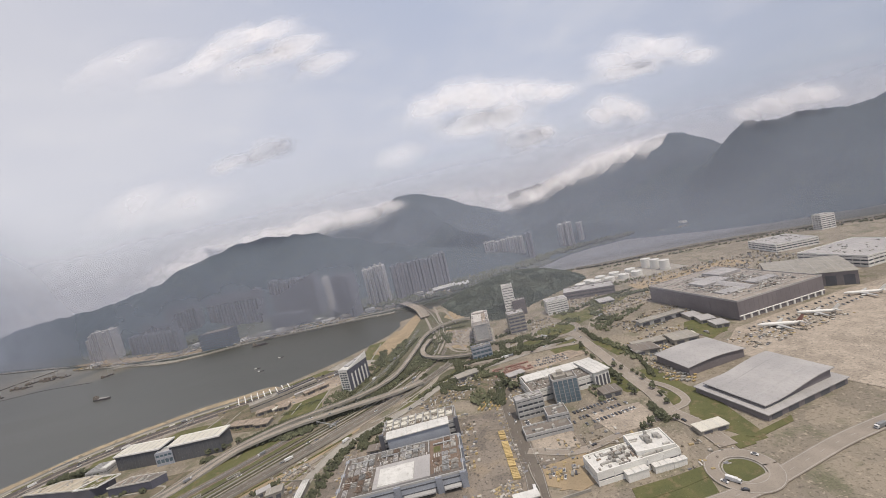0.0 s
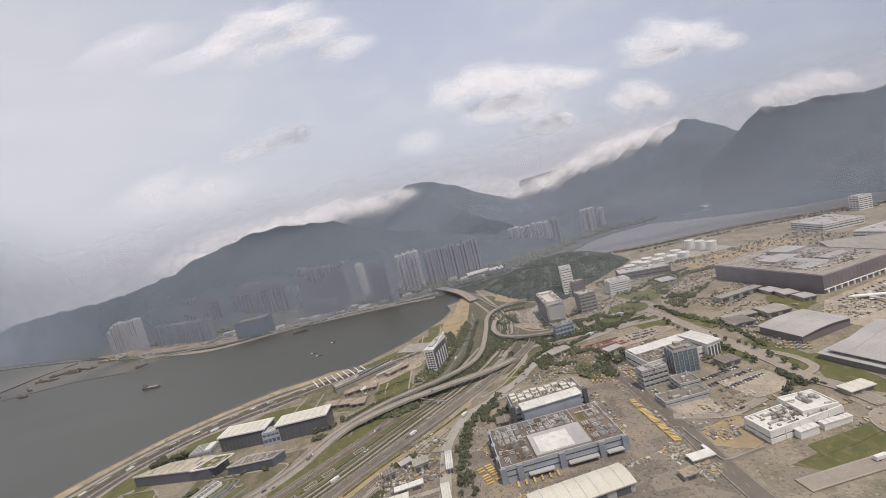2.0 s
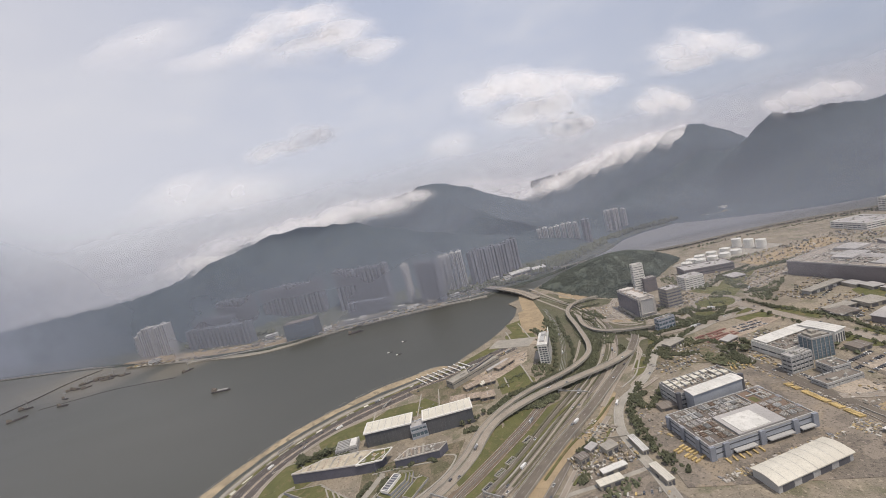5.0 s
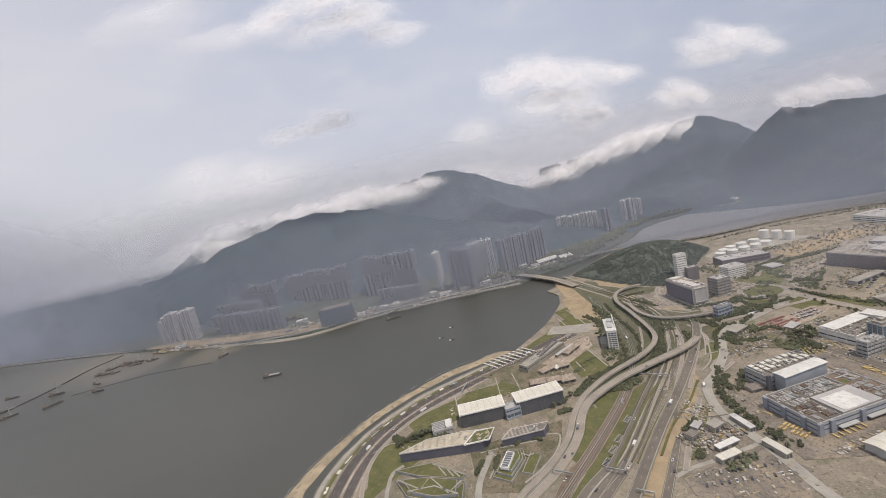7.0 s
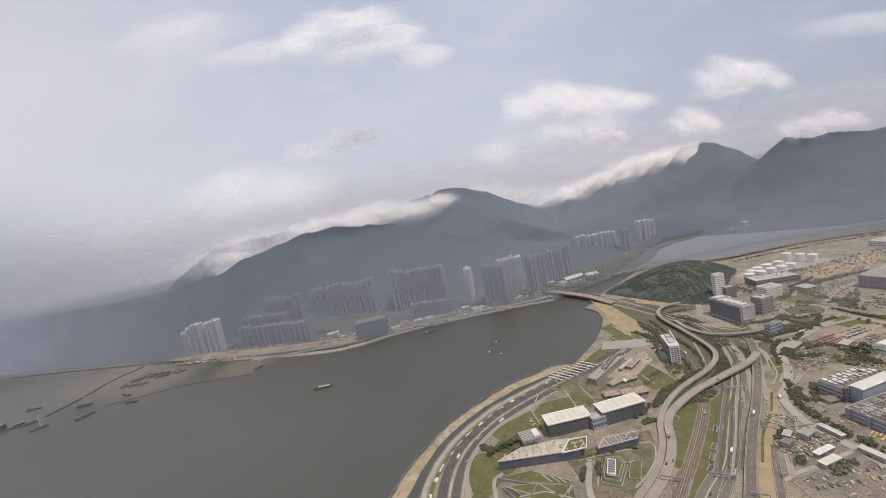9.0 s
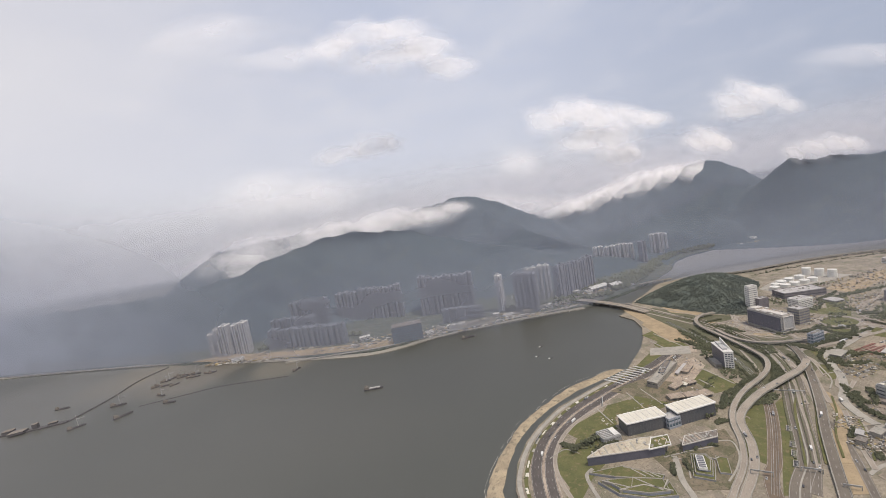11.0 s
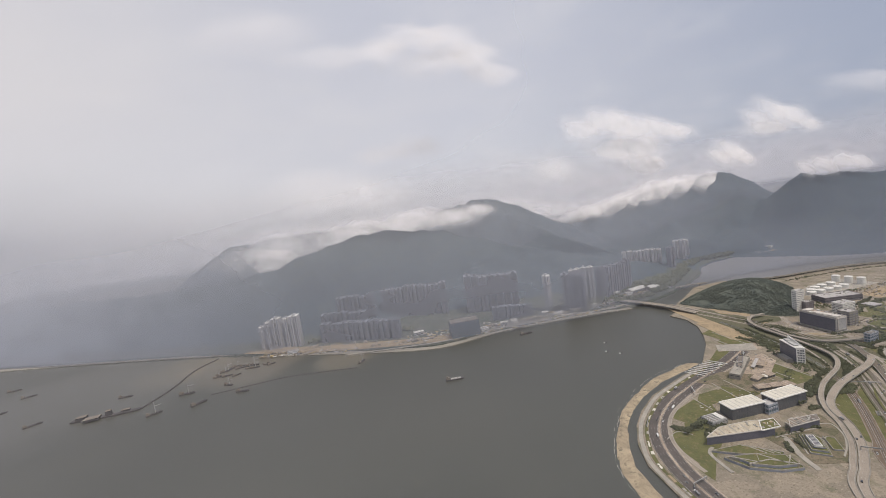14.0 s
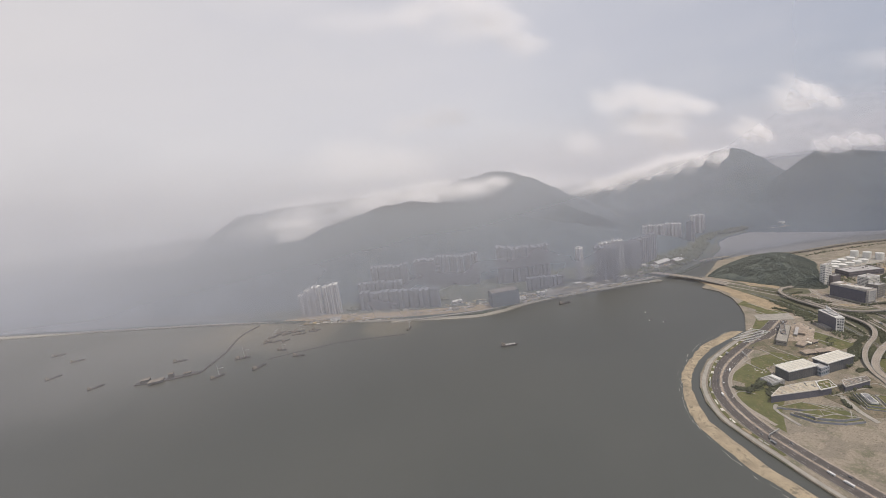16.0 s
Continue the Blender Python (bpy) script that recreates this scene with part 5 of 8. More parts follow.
def cargo_terminal(cx, cy, w, d, h, ang):
    root = thing("cargo_terminal", cx, cy, LEVEL, ang, "huge cargo terminal with dark louvred walls and a pale roof", "terminal")
    bm = bmesh.new()
    box(bm, -w / 2, w / 2, -d / 2, d / 2, 0, h - 0.1)
    part("wall", bm, SLATE, root)
    for k in range(int(w / 3)):
        x = -w / 2 + 1.5 + 3 * k
        bm = bmesh.new()
        box(bm, x - 0.1, x + 0.1, -d / 2 - 0.07, -d / 2 + 0.1, 0, h * 0.94)
        part("fin", bm, SLATE, root)
    for k in range(int(d / 4)):
        y = -d / 2 + 2 + 4 * k
        bm = bmesh.new()
        box(bm, -w / 2 - 0.07, -w / 2 + 0.1, y - 0.1, y + 0.1, 0, h * 0.94)
        part("fin", bm, SLATE, root)
    for k in range(12):
        x = -w / 2 + w * (k + 0.5) / 12
        bm = bmesh.new()
        box(bm, x - 0.5, x + 0.5, -d / 2 - 0.6, -d / 2, 0.0, 2.6)
        box(bm, x - w / 24, x + w / 24, -d / 2 - 0.5, -d / 2, 2.3, 2.7)
        part("loading_bay", bm, WHITE, root)
    flat_roof(root, w, d, h, CARGOROOF, PALEROOF, 0.6)
    for x, y, a, b, z in ((-0.1, 0.1, 0.35, 0.18, 1.6), (0.2, -0.2, 0.3, 0.1, 1.0), (-0.25, -0.25, 0.25, 0.12, 0.8), (0.25, 0.25, 0.3, 0.2, 2.0)):
        bm = bmesh.new()
        box(bm, (x - a / 2) * w, (x + a / 2) * w, (y - b / 2) * d, (y + b / 2) * d, h, h + z)
        part("roof_house", bm, PALEROOF, root)
    bm = bmesh.new()
    rings = []
    for i in range(11):
        f = i / 10
        rings.append([bm.verts.new(((-0.14 + 0.14 * f) * w, y * d, h + 1.8 * math.sin(math.pi * f))) for y in (-0.32, -0.1, 0.1, 0.28)])
    for a, b in zip(rings, rings[1:]):
        for k in range(3):
            bm.faces.new((a[k], b[k], b[k + 1], a[k + 1]))
    bm.faces.new([rr[0] for rr in rings])
    bm.faces.new([rr[3] for rr in rings][::-1])
    bmesh.ops.recalc_face_normals(bm, faces=bm.faces)
    part("arched_roof", bm, PALEROOF, root, "pale arched roof section")
    for k in range(7):
        bm = bmesh.new()
        y = (-0.42 + 0.13 * k) * d
        box(bm, -0.45 * w, 0.45 * w, y - 0.2, y + 0.2, h + 0.05, h + 0.45)
        part("roof_walkway", bm, UNIT, root)
    roof_units(root, w * 0.9, d * 0.9, h, 110, 21)
    return root


cargo_terminal(161.9, 248.8, 57.1, 67.9, 10.5, 11.2)
office(278.5, 346.1, 32.1, 35.9, 6.2, -6.4, 3, WHITE, GLASS, PALEROOF, "wide white airport building with rows of windows", 24, 22, 2.5, name="airport_building", category="airport building")
office(269.9, 271.9, 49.6, 42.2, 7.0, 9.4, 3, WHITE, GLASS, PALEROOF, "wide white airport building with a pale roof", 24, 23, 2.5, name="airport_building", category="airport building")
office(345.2, 377.1, 11.7, 10.2, 13.5, -5.2, 7, WHITE, GLASS, PALEROOF, "pale square office tower near the water", 4, 24, 2.0)
office(34.3, 324.2, 8.8, 5.5, 25.5, -6.4, 12, WHITE, TOWERGLASS, PALEROOF, "tall narrow concrete office tower below the hill", 3, 25, 2.6, 0.3)
office(40.7, 320.3, 10.3, 6.7, 12.2, -3.5, 6, SLATE, TOWERGLASS, PALEROOF, "squat dark block beside the tall tower", 4, 26, 2.2, 0.3)


def headquarters(cx, cy, w, d, h, ang):
    """Pale front of windows, one long side of dark blue glass, stepped white roof."""
    root = office(cx, cy, w, d, h, ang, 7, HQWALL, STAIR, PAVING, "pale headquarters block with a dark glass side and stepped roof", 10, 27, 1.8, 0.4, "headquarters", "office building")
    bm = bmesh.new()
    box(bm, -w / 2 - 0.4, -w / 2 - 0.16, -d / 2 + 1.0, d / 2 - 0.5, 2.0, h - 1.2)
    wall = part("glass_side", bm, DARKBLUE, root, "dark blue glass wall")
    for k in range(9):
        y = -d / 2 + 1.0 + (d - 1.5) * k / 8
        bm = bmesh.new()
        box(bm, -w / 2 - 0.48, -w / 2 - 0.38, y - 0.06, y + 0.06, 2.0, h - 1.2)
        part("mullion", bm, DARKWALL, wall)
    for y0, y1, z in ((-0.48, -0.1, 2.4), (-0.1, 0.2, 1.4), (0.3, 0.46, 2.0)):
        bm = bmesh.new()
        box(bm, -w * 0.36, w * (0.3 if y0 > 0 else 0.1), y0 * d, y1 * d, h, h + z * 0.6)
        part("roof_house", bm, HQWALL, root, "pale stepped roof house")
    bm = bmesh.new()
    box(bm, -w / 2 - 1.0, w / 2 + 1.5, -d / 2 - 1.5, d / 2 - 2, 0, 1.6)
    part("podium", bm, CONCRETE, root)
    bm = bmesh.new()
    box(bm, -w * 0.36, w * 0.36, -d / 2 - 0.5, -d / 2 - 0.15, 4.0, h - 0.6)
    panel = part("front_panel", bm, WALL, root, "large blind grey front panel")
    for x0, x1, z0, z1 in ((-0.42, -0.36, 3.6, h - 0.2), (0.36, 0.42, 3.6, h - 0.2), (-0.36, 0.36, 3.6, 4.0), (-0.36, 0.36, h - 0.6, h - 0.2)):
        bm = bmesh.new()
        box(bm, x0 * w, x1 * w, -d / 2 - 0.9, -d / 2 - 0.15, z0, z1)
        part("panel_frame", bm, HQWALL, panel)
    for k in range(5):
        for sgn in (-1, 1):
            bm = bmesh.new()
            y = (-0.4 + 0.2 * k) * d
            box(bm, sgn * w * 0.40 - 0.8, sgn * w * 0.40 + 0.8, y - 1.3, y + 1.3, h, h + 0.9)
            part("roof_box", bm, WHITEROOF if k % 2 else PALEROOF, root, "white roof plant box")
    return root


headquarters(5.8, 280.9, 12.1, 33.2, 15.0, -2.7)
office(30.6, 276.0, 11.5, 9.9, 14.2, 1.9, 6, CONCRETE, DARKBLUE, PALEROOF, "dark office block with a pale roof", 5, 28, 1.8, 0.5)
office(66.6, 303.1, 15.9, 10.5, 10.2, -1.4, 6, WHITE, TOWERGLASS, PALEROOF, "beige office block with rows of windows", 5, 29, 1.8, 0.4)
office(102.2, 333.0, 40.3, 18.1, 6.2, -15.4, 2, SLATE, DARKWALL, PALEROOF, "long grey industrial hall before the tanks", 10, 30, 3.0, 0.45, "industrial_hall", "factory")
office(1.6, 240.1, 12.1, 4.1, 8.0, 7.1, 3, BLUEWALL, BLUEGLASS, GREYROOF, "blue glazed low office block", 5, 31, 1.5, 0.6)

for pts, roofing, label in (((-97, 125.6, 9.5, 3.0, 2.2, 6), CREAM, "site office with a cream flat roof"), ((-78.6, 122.6, 2.8, 9.6, 2.4, 6), CREAM, "long cream site hut beside the works road"), ((-92.5, 131.6, 10.5, 2.4, 1.8, 8), WHITEROOF, "row of white site cabins inside the compound"), ((-77.2, 140.4, 2.4, 10.6, 2.2, 2), WHITEROOF, "long white site cabin along the works road"), ((-101, 141, 4.5, 3.5, 2.6, 20), GREYROOF, "small grey plant house in the compound"), ((-88.5, 142.5, 6.0, 4.2, 3.0, 14), CONCRETE, "concrete plant house in the compound"), ((-95.0, 146.0, 5.0, 3.0, 2.0, 30), PALEROOF, "small pale store in the compound")):
    shed(*pts, 0.08, CONCRETE, roofing, label, 4, "site_hut", "hut", 2, 0.2)
for k, pts in enumerate(((126.7, 230.1, 7.0, 8.9, 2.0, -2.6), (128.5, 220.7, 7.5, 8.5, 2.0, -7.9), (129.2, 210.3, 6.8, 7.9, 2.0, -5.7),
            (82.9, 199.9, 11.3, 10.1, 2.0, -5.8), (104.2, 202.4, 12.3, 10.2, 2.5, -1.8), (103.4, 301.2, 11.0, 11.4, 1.5, -2.6),
            (69.7, 128.3, 9.7, 4.4, 1.6, 5.5), (-49.5, 159.8, 11.6, 4.8, 1.6, -0.4),
            (88.2, 206.1, 16.7, 5.9, 1.8, 0.1), (82.9, 198.0, 12.3, 5.3, 1.8, 4.6), (105.0, 203.7, 13.1, 5.9, 2.0, -6.4), (50.7, 164.8, 8.0, 6.2, 2.0, 5.3), (-9.9, 216.0, 12.6, 5.7, 2.0, 18.6), (16.0, 203.6, 9.2, 4.7, 1.4, 18.6))):
    shed(*pts, 0.15, CONCRETE, PALEROOF if k < 3 else (CONCRETE, PALEROOF, CREAM, GREYROOF)[k % 4], "small low shed with a sheet roof", 3, "shed", "shed", 2, 0.3)
for pts in ((37.8, 113.5, 6.8, 2.0, 2.4, 7.1), (46.2, 114.6, 5.8, 1.8, 2.0, 5.3), (51.4, 115.1, 4.4, 1.6, 1.8, 7.6)):
    shed(*pts, 0.08, WHITE, WHITEROOF, "white boxy outbuilding before the works", 3, "outbuilding", "building", 0, 0.15)
shed(3.9, 113.9, 6.9, 2.2, 1.4, 4.6, 0.06, WALL, WHITEROOF, "gatehouse under a white flat canopy", 2, "gatehouse", "gatehouse", 0, 0.6)
shed(-3.9, 108.2, 4.4, 2.8, 1.6, 7.0, 0.08, CONCRETE, PAVING, "small hut with a beige roof", 2, "shed", "shed", 1, 0.3)
shed(213.8, 252.2, 39.3, 41.8, 8.0, -32.1, 0.8, SLATE, CONCRETE, "long cargo hall with a ridged pale roof", 14, "cargo_hall", "terminal", 5)


def tank(x, y, r, h, label):
    root = thing("storage_tank", x, y, LEVEL, 0, label, "storage tank", "fuel tanks")
    bm = bmesh.new()
    tube(bm, 0, 0, 0, h, r, n=28)
    part("shell", bm, WHITE, root, smooth=False)
    bm = bmesh.new()
    tube(bm, 0, 0, h, h + 0.35, r * 1.02, r * 1.02, 28)
    tube(bm, 0, 0, h + 0.35, h + 0.9, r * 0.98, r * 0.2, 28)
    part("roof", bm, WHITEROOF, root)
    bm = bmesh.new()
    box(bm, r, r + 0.3, -0.2, 0.2, 0, h + 0.6)
    part("ladder", bm, METAL, root)
    return root


for x, y in ((105, 361), (115.7, 368.8), (128.5, 373.9), (143.1, 376.4), (158.9, 377.1), (119.2, 361), (132.2, 361), (145.3, 361), (158, 362)):
    tank(x, y, 4.7, 3.6, "round white fuel tank with a flat roof")
for x, y in ((178, 384), (180.5, 371.5), (183, 359.5)):
    tank(x, y, 4.3, 8.4, "tall round white fuel tank")


# the hotel by the cove, with its sloping fin
def hotel(cx, cy, w, d, h, ang):
    root = thing("hotel", cx, cy, LEVEL, ang, "hotel slab with dark sides, white front and roof fin", "hotel")
    bm = bmesh.new()
    box(bm, -w / 2, w / 2, -d / 2, d / 2, 0, h)
    part("wall", bm, DARKBLUE, root, "dark blue-grey side walls")
    bm = bmesh.new()
    box(bm, -w / 2 - 0.1, w / 2 + 0.1, -d / 2 - 0.3, -d / 2 - 0.004, 0, h + 0.4)
    front = part("front", bm, WHITE, root, "white end wall with windows")
    for k in range(8):
        for x in (-0.28, 0.02, 0.3):
            bm = bmesh.new()
            box(bm, x * w - 0.7, x * w + 0.7, -d / 2 - 0.36, -d / 2 - 0.25, 1.2 + (h - 1.6) * k / 8, 1.2 + (h - 1.6) * (k + 0.55) / 8)
            part("window", bm, GLASS, front)
    for k in range(7):
        bm = bmesh.new()
        z = 1.4 + (h - 1.6) * k / 7
        box(bm, -w / 2 - 0.06, w / 2 + 0.06, -d / 2, d / 2 - 0.3, z, z + 0.22)
        part("floor_band", bm, DARKWALL, root)
    for k in range(5):
        y = -d / 2 + 2 + (d - 3) * (k + 0.5) / 5
        bm = bmesh.new()
        box(bm, w / 2 + 0.06, w / 2 + 0.3, y - 0.75, y + 0.45, 0.6, h * 0.75)
        part("wall_strip", bm, WHITE, root)
    bm = bmesh.new()
    box(bm, -w / 2 - 0.3, w / 2 + 0.3, -d / 2 - 0.3, d / 2 + 0.3, h, h + 0.5)
    top = part("roof", bm, WHITEROOF, root, "white roof slab")
    for x0, x1, y0, y1, z in ((-0.3, 0.2, -0.3, 0.1, 1.0), (-0.2, 0.3, 0.15, 0.4, 1.4)):
        bm = bmesh.new()
        box(bm, x0 * w, x1 * w, y0 * d, y1 * d, h + 0.5, h + 0.5 + z)
        part("roof_house", bm, WALL, top)
    bm = bmesh.new()
    lo = [bm.verts.new(c) for c in ((w / 2 - 0.1, -d * 0.45, h + 0.5), (w / 2 + 0.3, -d * 0.45, h + 0.5), (w / 2 + 0.3, d / 2, h + 0.5), (w / 2 - 0.1, d / 2, h + 0.5))]
    hi = [bm.verts.new(c) for c in ((w / 2 - 0.1, d / 2, h + 4.2), (w / 2 + 0.3, d / 2, h + 4.2))]
    for f in ((lo[0], lo[1], hi[1], hi[0]), (lo[1], lo[2], hi[1]), (lo[3], lo[0], hi[0]), (lo[2], lo[3], hi[0], hi[1]), (lo[3], lo[2], lo[1], lo[0])):
        bm.faces.new(f)
    part("roof_fin", bm, WHITE, root, "white pointed roof fin")
    bm = bmesh.new()
    box(bm, -w / 2 - 4.5, -w / 2 - 0.1, -d * 0.3, d * 0.3, 0, 2.6)
    part("low_wing", bm, CONCRETE, root)
    return root


hotel(-80.7, 244.2, 6.2, 21.0, 13.4, -22.0)


def hall(cx, cy, w, d, h, ang, label):
    """A glazed hall under a white framed roof."""
    root = thing("exhibition_hall", cx, cy, LEVEL, ang, label, "hall", "twin halls")
    bm = bmesh.new()
    box(bm, -w / 2 + 0.5, w / 2 - 0.5, -d / 2 + 0.5, d / 2 - 0.5, 0, h - 0.3)
    part("wall", bm, GLASS, root)
    for k in range(13):
        x = -w / 2 + 0.6 + (w - 1.2) * k / 12
        bm = bmesh.new()
        box(bm, x - 0.05, x + 0.05, -d / 2 + 0.44, d / 2 - 0.44, 0, h - 0.35)
        part("mullion", bm, DARKWALL, root)
    bm = bmesh.new()
    box(bm, -w / 2 + 0.6, w / 2 - 0.6, -d / 2 + 0.6, d / 2 - 0.6, h - 0.28, h - 0.05)
    top = part("roof", bm, CREAM, root, "cream roof panels")
    bm = bmesh.new()
    for x0, x1, y0, y1 in ((-w / 2, w / 2, -d / 2, -d / 2 + 0.6), (-w / 2, w / 2, d / 2 - 0.6, d / 2), (-w / 2, -w / 2 + 0.6, -d / 2 + 0.6, d / 2 - 0.6), (w / 2 - 0.6, w / 2, -d / 2 + 0.6, d / 2 - 0.6)):
        box(bm, x0, x1, y0, y1, h - 0.5, h + 0.25)
    part("roof_rim", bm, WHITE, root, "white roof rim")
    for k in range(1, 7):
        x = -w / 2 + w * k / 7
        bm = bmesh.new()
        box(bm, x - 0.12, x + 0.12, -d / 2 + 0.8, d / 2 - 0.8, h - 0.06, h + 0.06)
        part("roof_rib", bm, WALL, top)
    return root


hall(-185.2, 198.5, 26.4, 11.2, 8.2, -3.7, "glass hall under a white framed flat roof")
hall(-152.6, 195.8, 27.6, 10.8, 8.8, 0.3, "dark glass hall under a white framed flat roof")


def podium(pts, h, label, roofing, seed, garden=()):
    root = thing("podium_building", *pts[0], LEVEL, 0, label, "building")
    ox, oy = pts[0]
    local = [(x - ox, y - oy) for x, y in pts]
    bm = bmesh.new()
    prism(bm, local, 0, h - 0.05)
    part("wall", bm, DARKBLUE, root, "dark blue-grey walls")
    bm = bmesh.new()
    prism(bm, local, h - 0.02, h + 0.12)
    top = part("roof", bm, roofing, root)
    bm = bmesh.new()
    ring = [Vector((*p, 0)) for p in local + local[:1]]
    ribbon(bm, ring, -0.08, 0.28, h - 0.2, h + 0.4)
    part("parapet", bm, HQWALL, root, "pale stone parapet")
    r = random.Random(seed)
    cx, cy = sum(p[0] for p in local) / len(local), sum(p[1] for p in local) / len(local)
    for i in range(16):
        a, k = r.choice(local), r.uniform(0.1, 0.75)
        ob = part("roof_unit", r.choice(UNITS), None, root)
        ob.matrix_basis = pose(cx + (a[0] - cx) * k, cy + (a[1] - cy) * k, h + 0.1, 0, 0, r.uniform(0, 90)) @ Matrix.Diagonal((0.8, 0.8, 0.6, 1))
    span = local[1][0] - local[0][0], local[1][1] - local[0][1]
    size = math.hypot(*span)
    ux, uy = span[0] / size, span[1] / size
    for i in range(7):
        o = size * (0.1 + 0.09 * i)
        bm = bmesh.new()
        a0, deep = Vector((local[0][0] + ux * o, local[0][1] + uy * o, h)), 5.0 + 3.0 * min(1.0, i / 3)
        ribbon(bm, [a0 + Vector((-uy, ux, 0)) * 0.8, a0 + Vector((-uy, ux, 0)) * deep], -0.5, 0.5, 0.05, 0.16)
        part("paving_strip", bm, PAVING if i % 2 else CONCRETE, top, "worn stone paving strip")
    if garden:
        ring = [(x - ox, y - oy) for x, y in garden]
        bm = bmesh.new()
        prism(bm, ring, h + 0.1, h + 0.24)
        bed = part("roof_garden", bm, GRASS, top, "green roof garden with winding paths")
        bm = bmesh.new()
        ribbon(bm, [Vector((*q, 0)) for q in ring + ring[:1]], -0.25, 0.25, h, h + 0.6)
        part("garden_rim", bm, WHITE, top, "white garden rim")
        for k in range(5):
            f = (k + 0.5) / 5
            a0, b0 = Vector((*ring[0], h)).lerp(Vector((*ring[1], h)), f), Vector((*ring[3], h)).lerp(Vector((*ring[2], h)), f)
            bm = bmesh.new()
            tube(bm, *a0.lerp(b0, 0.3 + 0.4 * (k % 2)).xy, h + 0.2, h + 0.3, 1.1, 0.9, 9)
            part("planting_bed", bm, SAND if k % 2 else CONCRETE, top)
    return root


podium([(-233.5, 179.7), (-191.2, 171.4), (-186.1, 175.8), (-186.6, 180.1), (-199.3, 183.4), (-218.7, 185.1)], 5.2, "long low museum building with a cream stone roof terrace", PODIUMROOF, 50, [(-200.1, 172.2), (-187.1, 171.2), (-182.6, 179.4), (-192.6, 180.4)])
podium([(-181.2, 169.8), (-159.4, 168.9), (-155.3, 173.5), (-174.4, 175.9)], 4.2, "low wing with a white-edged roof terrace", GREYROOF, 51)
office(-169.1, 193.1, 8.5, 6.1, 6.5, 3.8, 2, BLUEWALL, BLUEGLASS, PALEROOF, "glazed link block between the twin halls", 1, 54, 1.2, 0.6, "link_building", "building")


def terrace(pts, rise, steps, label):
    """A stepped roof garden: grass levels with pale stone rims."""
    ox, oy = sum(p[0] for p in pts) / len(pts), sum(p[1] for p in pts) / len(pts)
    root = thing("stepped_garden", ox, oy, LEVEL, 0, label, "garden terrace")
    for k in range(steps):
        f = 1 - 0.2 * k
        ring = [((x - ox) * f, (y - oy) * f) for x, y in pts]
        bm = bmesh.new()
        prism(bm, ring, 0.0, rise * (k + 1))
        step = part("grass_level", bm, GRASS, root)
        bm = bmesh.new()
        ribbon(bm, [Vector((*p, 0)) for p in ring + ring[:1]], -0.16, 0.28, 0.0, max(0.3, rise * (k + 1) - 0.3))
        part("retaining_wall", bm, STAIR, step, "grey retaining wall")
        bm = bmesh.new()
        ribbon(bm, [Vector((*p, 0)) for p in ring + ring[:1]], -0.1, 0.22, 0.0, rise * (k + 1) + 0.18)
        part("stone_rim", bm, CONCRETE, step, "pale stone rim")
    return root


terrace([(-236.5, 173.6), (-217.7, 171.7), (-203.3, 157.4), (-205.5, 155.7), (-225.2, 165.4)], 1.2, 1, "grass terrace with a pale stone rim below the museum")
terrace([(-235.8, 165.7), (-219.9, 161.4), (-204.0, 153.3), (-206.6, 143.4), (-218.4, 146.1), (-231.0, 154.1)], 1.5, 2, "stepped grass terrace with pale stone rims")
terrace([(-190.7, 151.6), (-183.8, 145.7), (-173.6, 156.7), (-172.9, 163.5), (-179.3, 166.3)], 0.9, 3, "stepped roof garden beside the museum wing")
terrace([(-177.4, 149.3), (-173.5, 146.6), (-166.2, 156.4), (-169.7, 160.0)], 0.8, 1, "narrow grass terrace beside the highway")
root = thing("slatted_pavilion", -182.2, 155.9, LEVEL + 2.7, 58, "small slatted roof pavilion on the garden terrace", "pavilion")
bm = bmesh.new()
box(bm, -5.0, 5.0, -1.6, 1.6, 0.9, 1.1)
part("roof", bm, DARKWALL, root)
bm = bmesh.new()
for x0, x1, y0, y1 in ((-5.3, 5.3, -1.9, -1.6), (-5.3, 5.3, 1.6, 1.9), (-5.3, -5.0, -1.6, 1.6), (5.0, 5.3, -1.6, 1.6)):
    box(bm, x0, x1, y0, y1, 0.0, 1.25)
part("frame", bm, WHITE, root)
for k in range(7):
    bm = bmesh.new()
    box(bm, -4.6 + 1.45 * k, -4.2 + 1.45 * k, -1.6, 1.6, 1.08, 1.2)
    part("slat", bm, WALL, root)
# cream stone ribs crossing the stepped grass
for pts, z in (([(-234.6, 163.6), (-224.3, 153.9), (-219.3, 159.9), (-211.9, 147.1), (-205.1, 152.1)], 3.2), ([(-230.3, 154.8), (-217.7, 153.5), (-207.8, 145.0)], 3.2), ([(-214.8, 167.8), (-211.7, 160.1)], 1.25), ([(-211.1, 165.0), (-208.3, 158.4)], 1.25), ([(-207.9, 161.7), (-205.5, 156.9)], 1.25), ([(-217.7, 171.0), (-202.7, 157.3)], 1.25),
               ([(-176.0, 162.7), (-171.7, 158.3), (-168.7, 158.7)], 1.0), ([(-188.2, 167.9), (-185.6, 164.2), (-188.4, 157.6), (-192.5, 151.6)], 0.4), ([(-193.0, 170.0), (-178.5, 169.1), (-161.4, 167.0)], 0.5)):
    bm = bmesh.new()
    ribbon(bm, [Vector((*p, LEVEL)) for p in pts], -0.35, 0.35, 0.0, z)
    single("stone_rib", bm, CONCRETE, "pale stone rib crossing the grass terrace", "garden wall", kind="structure")
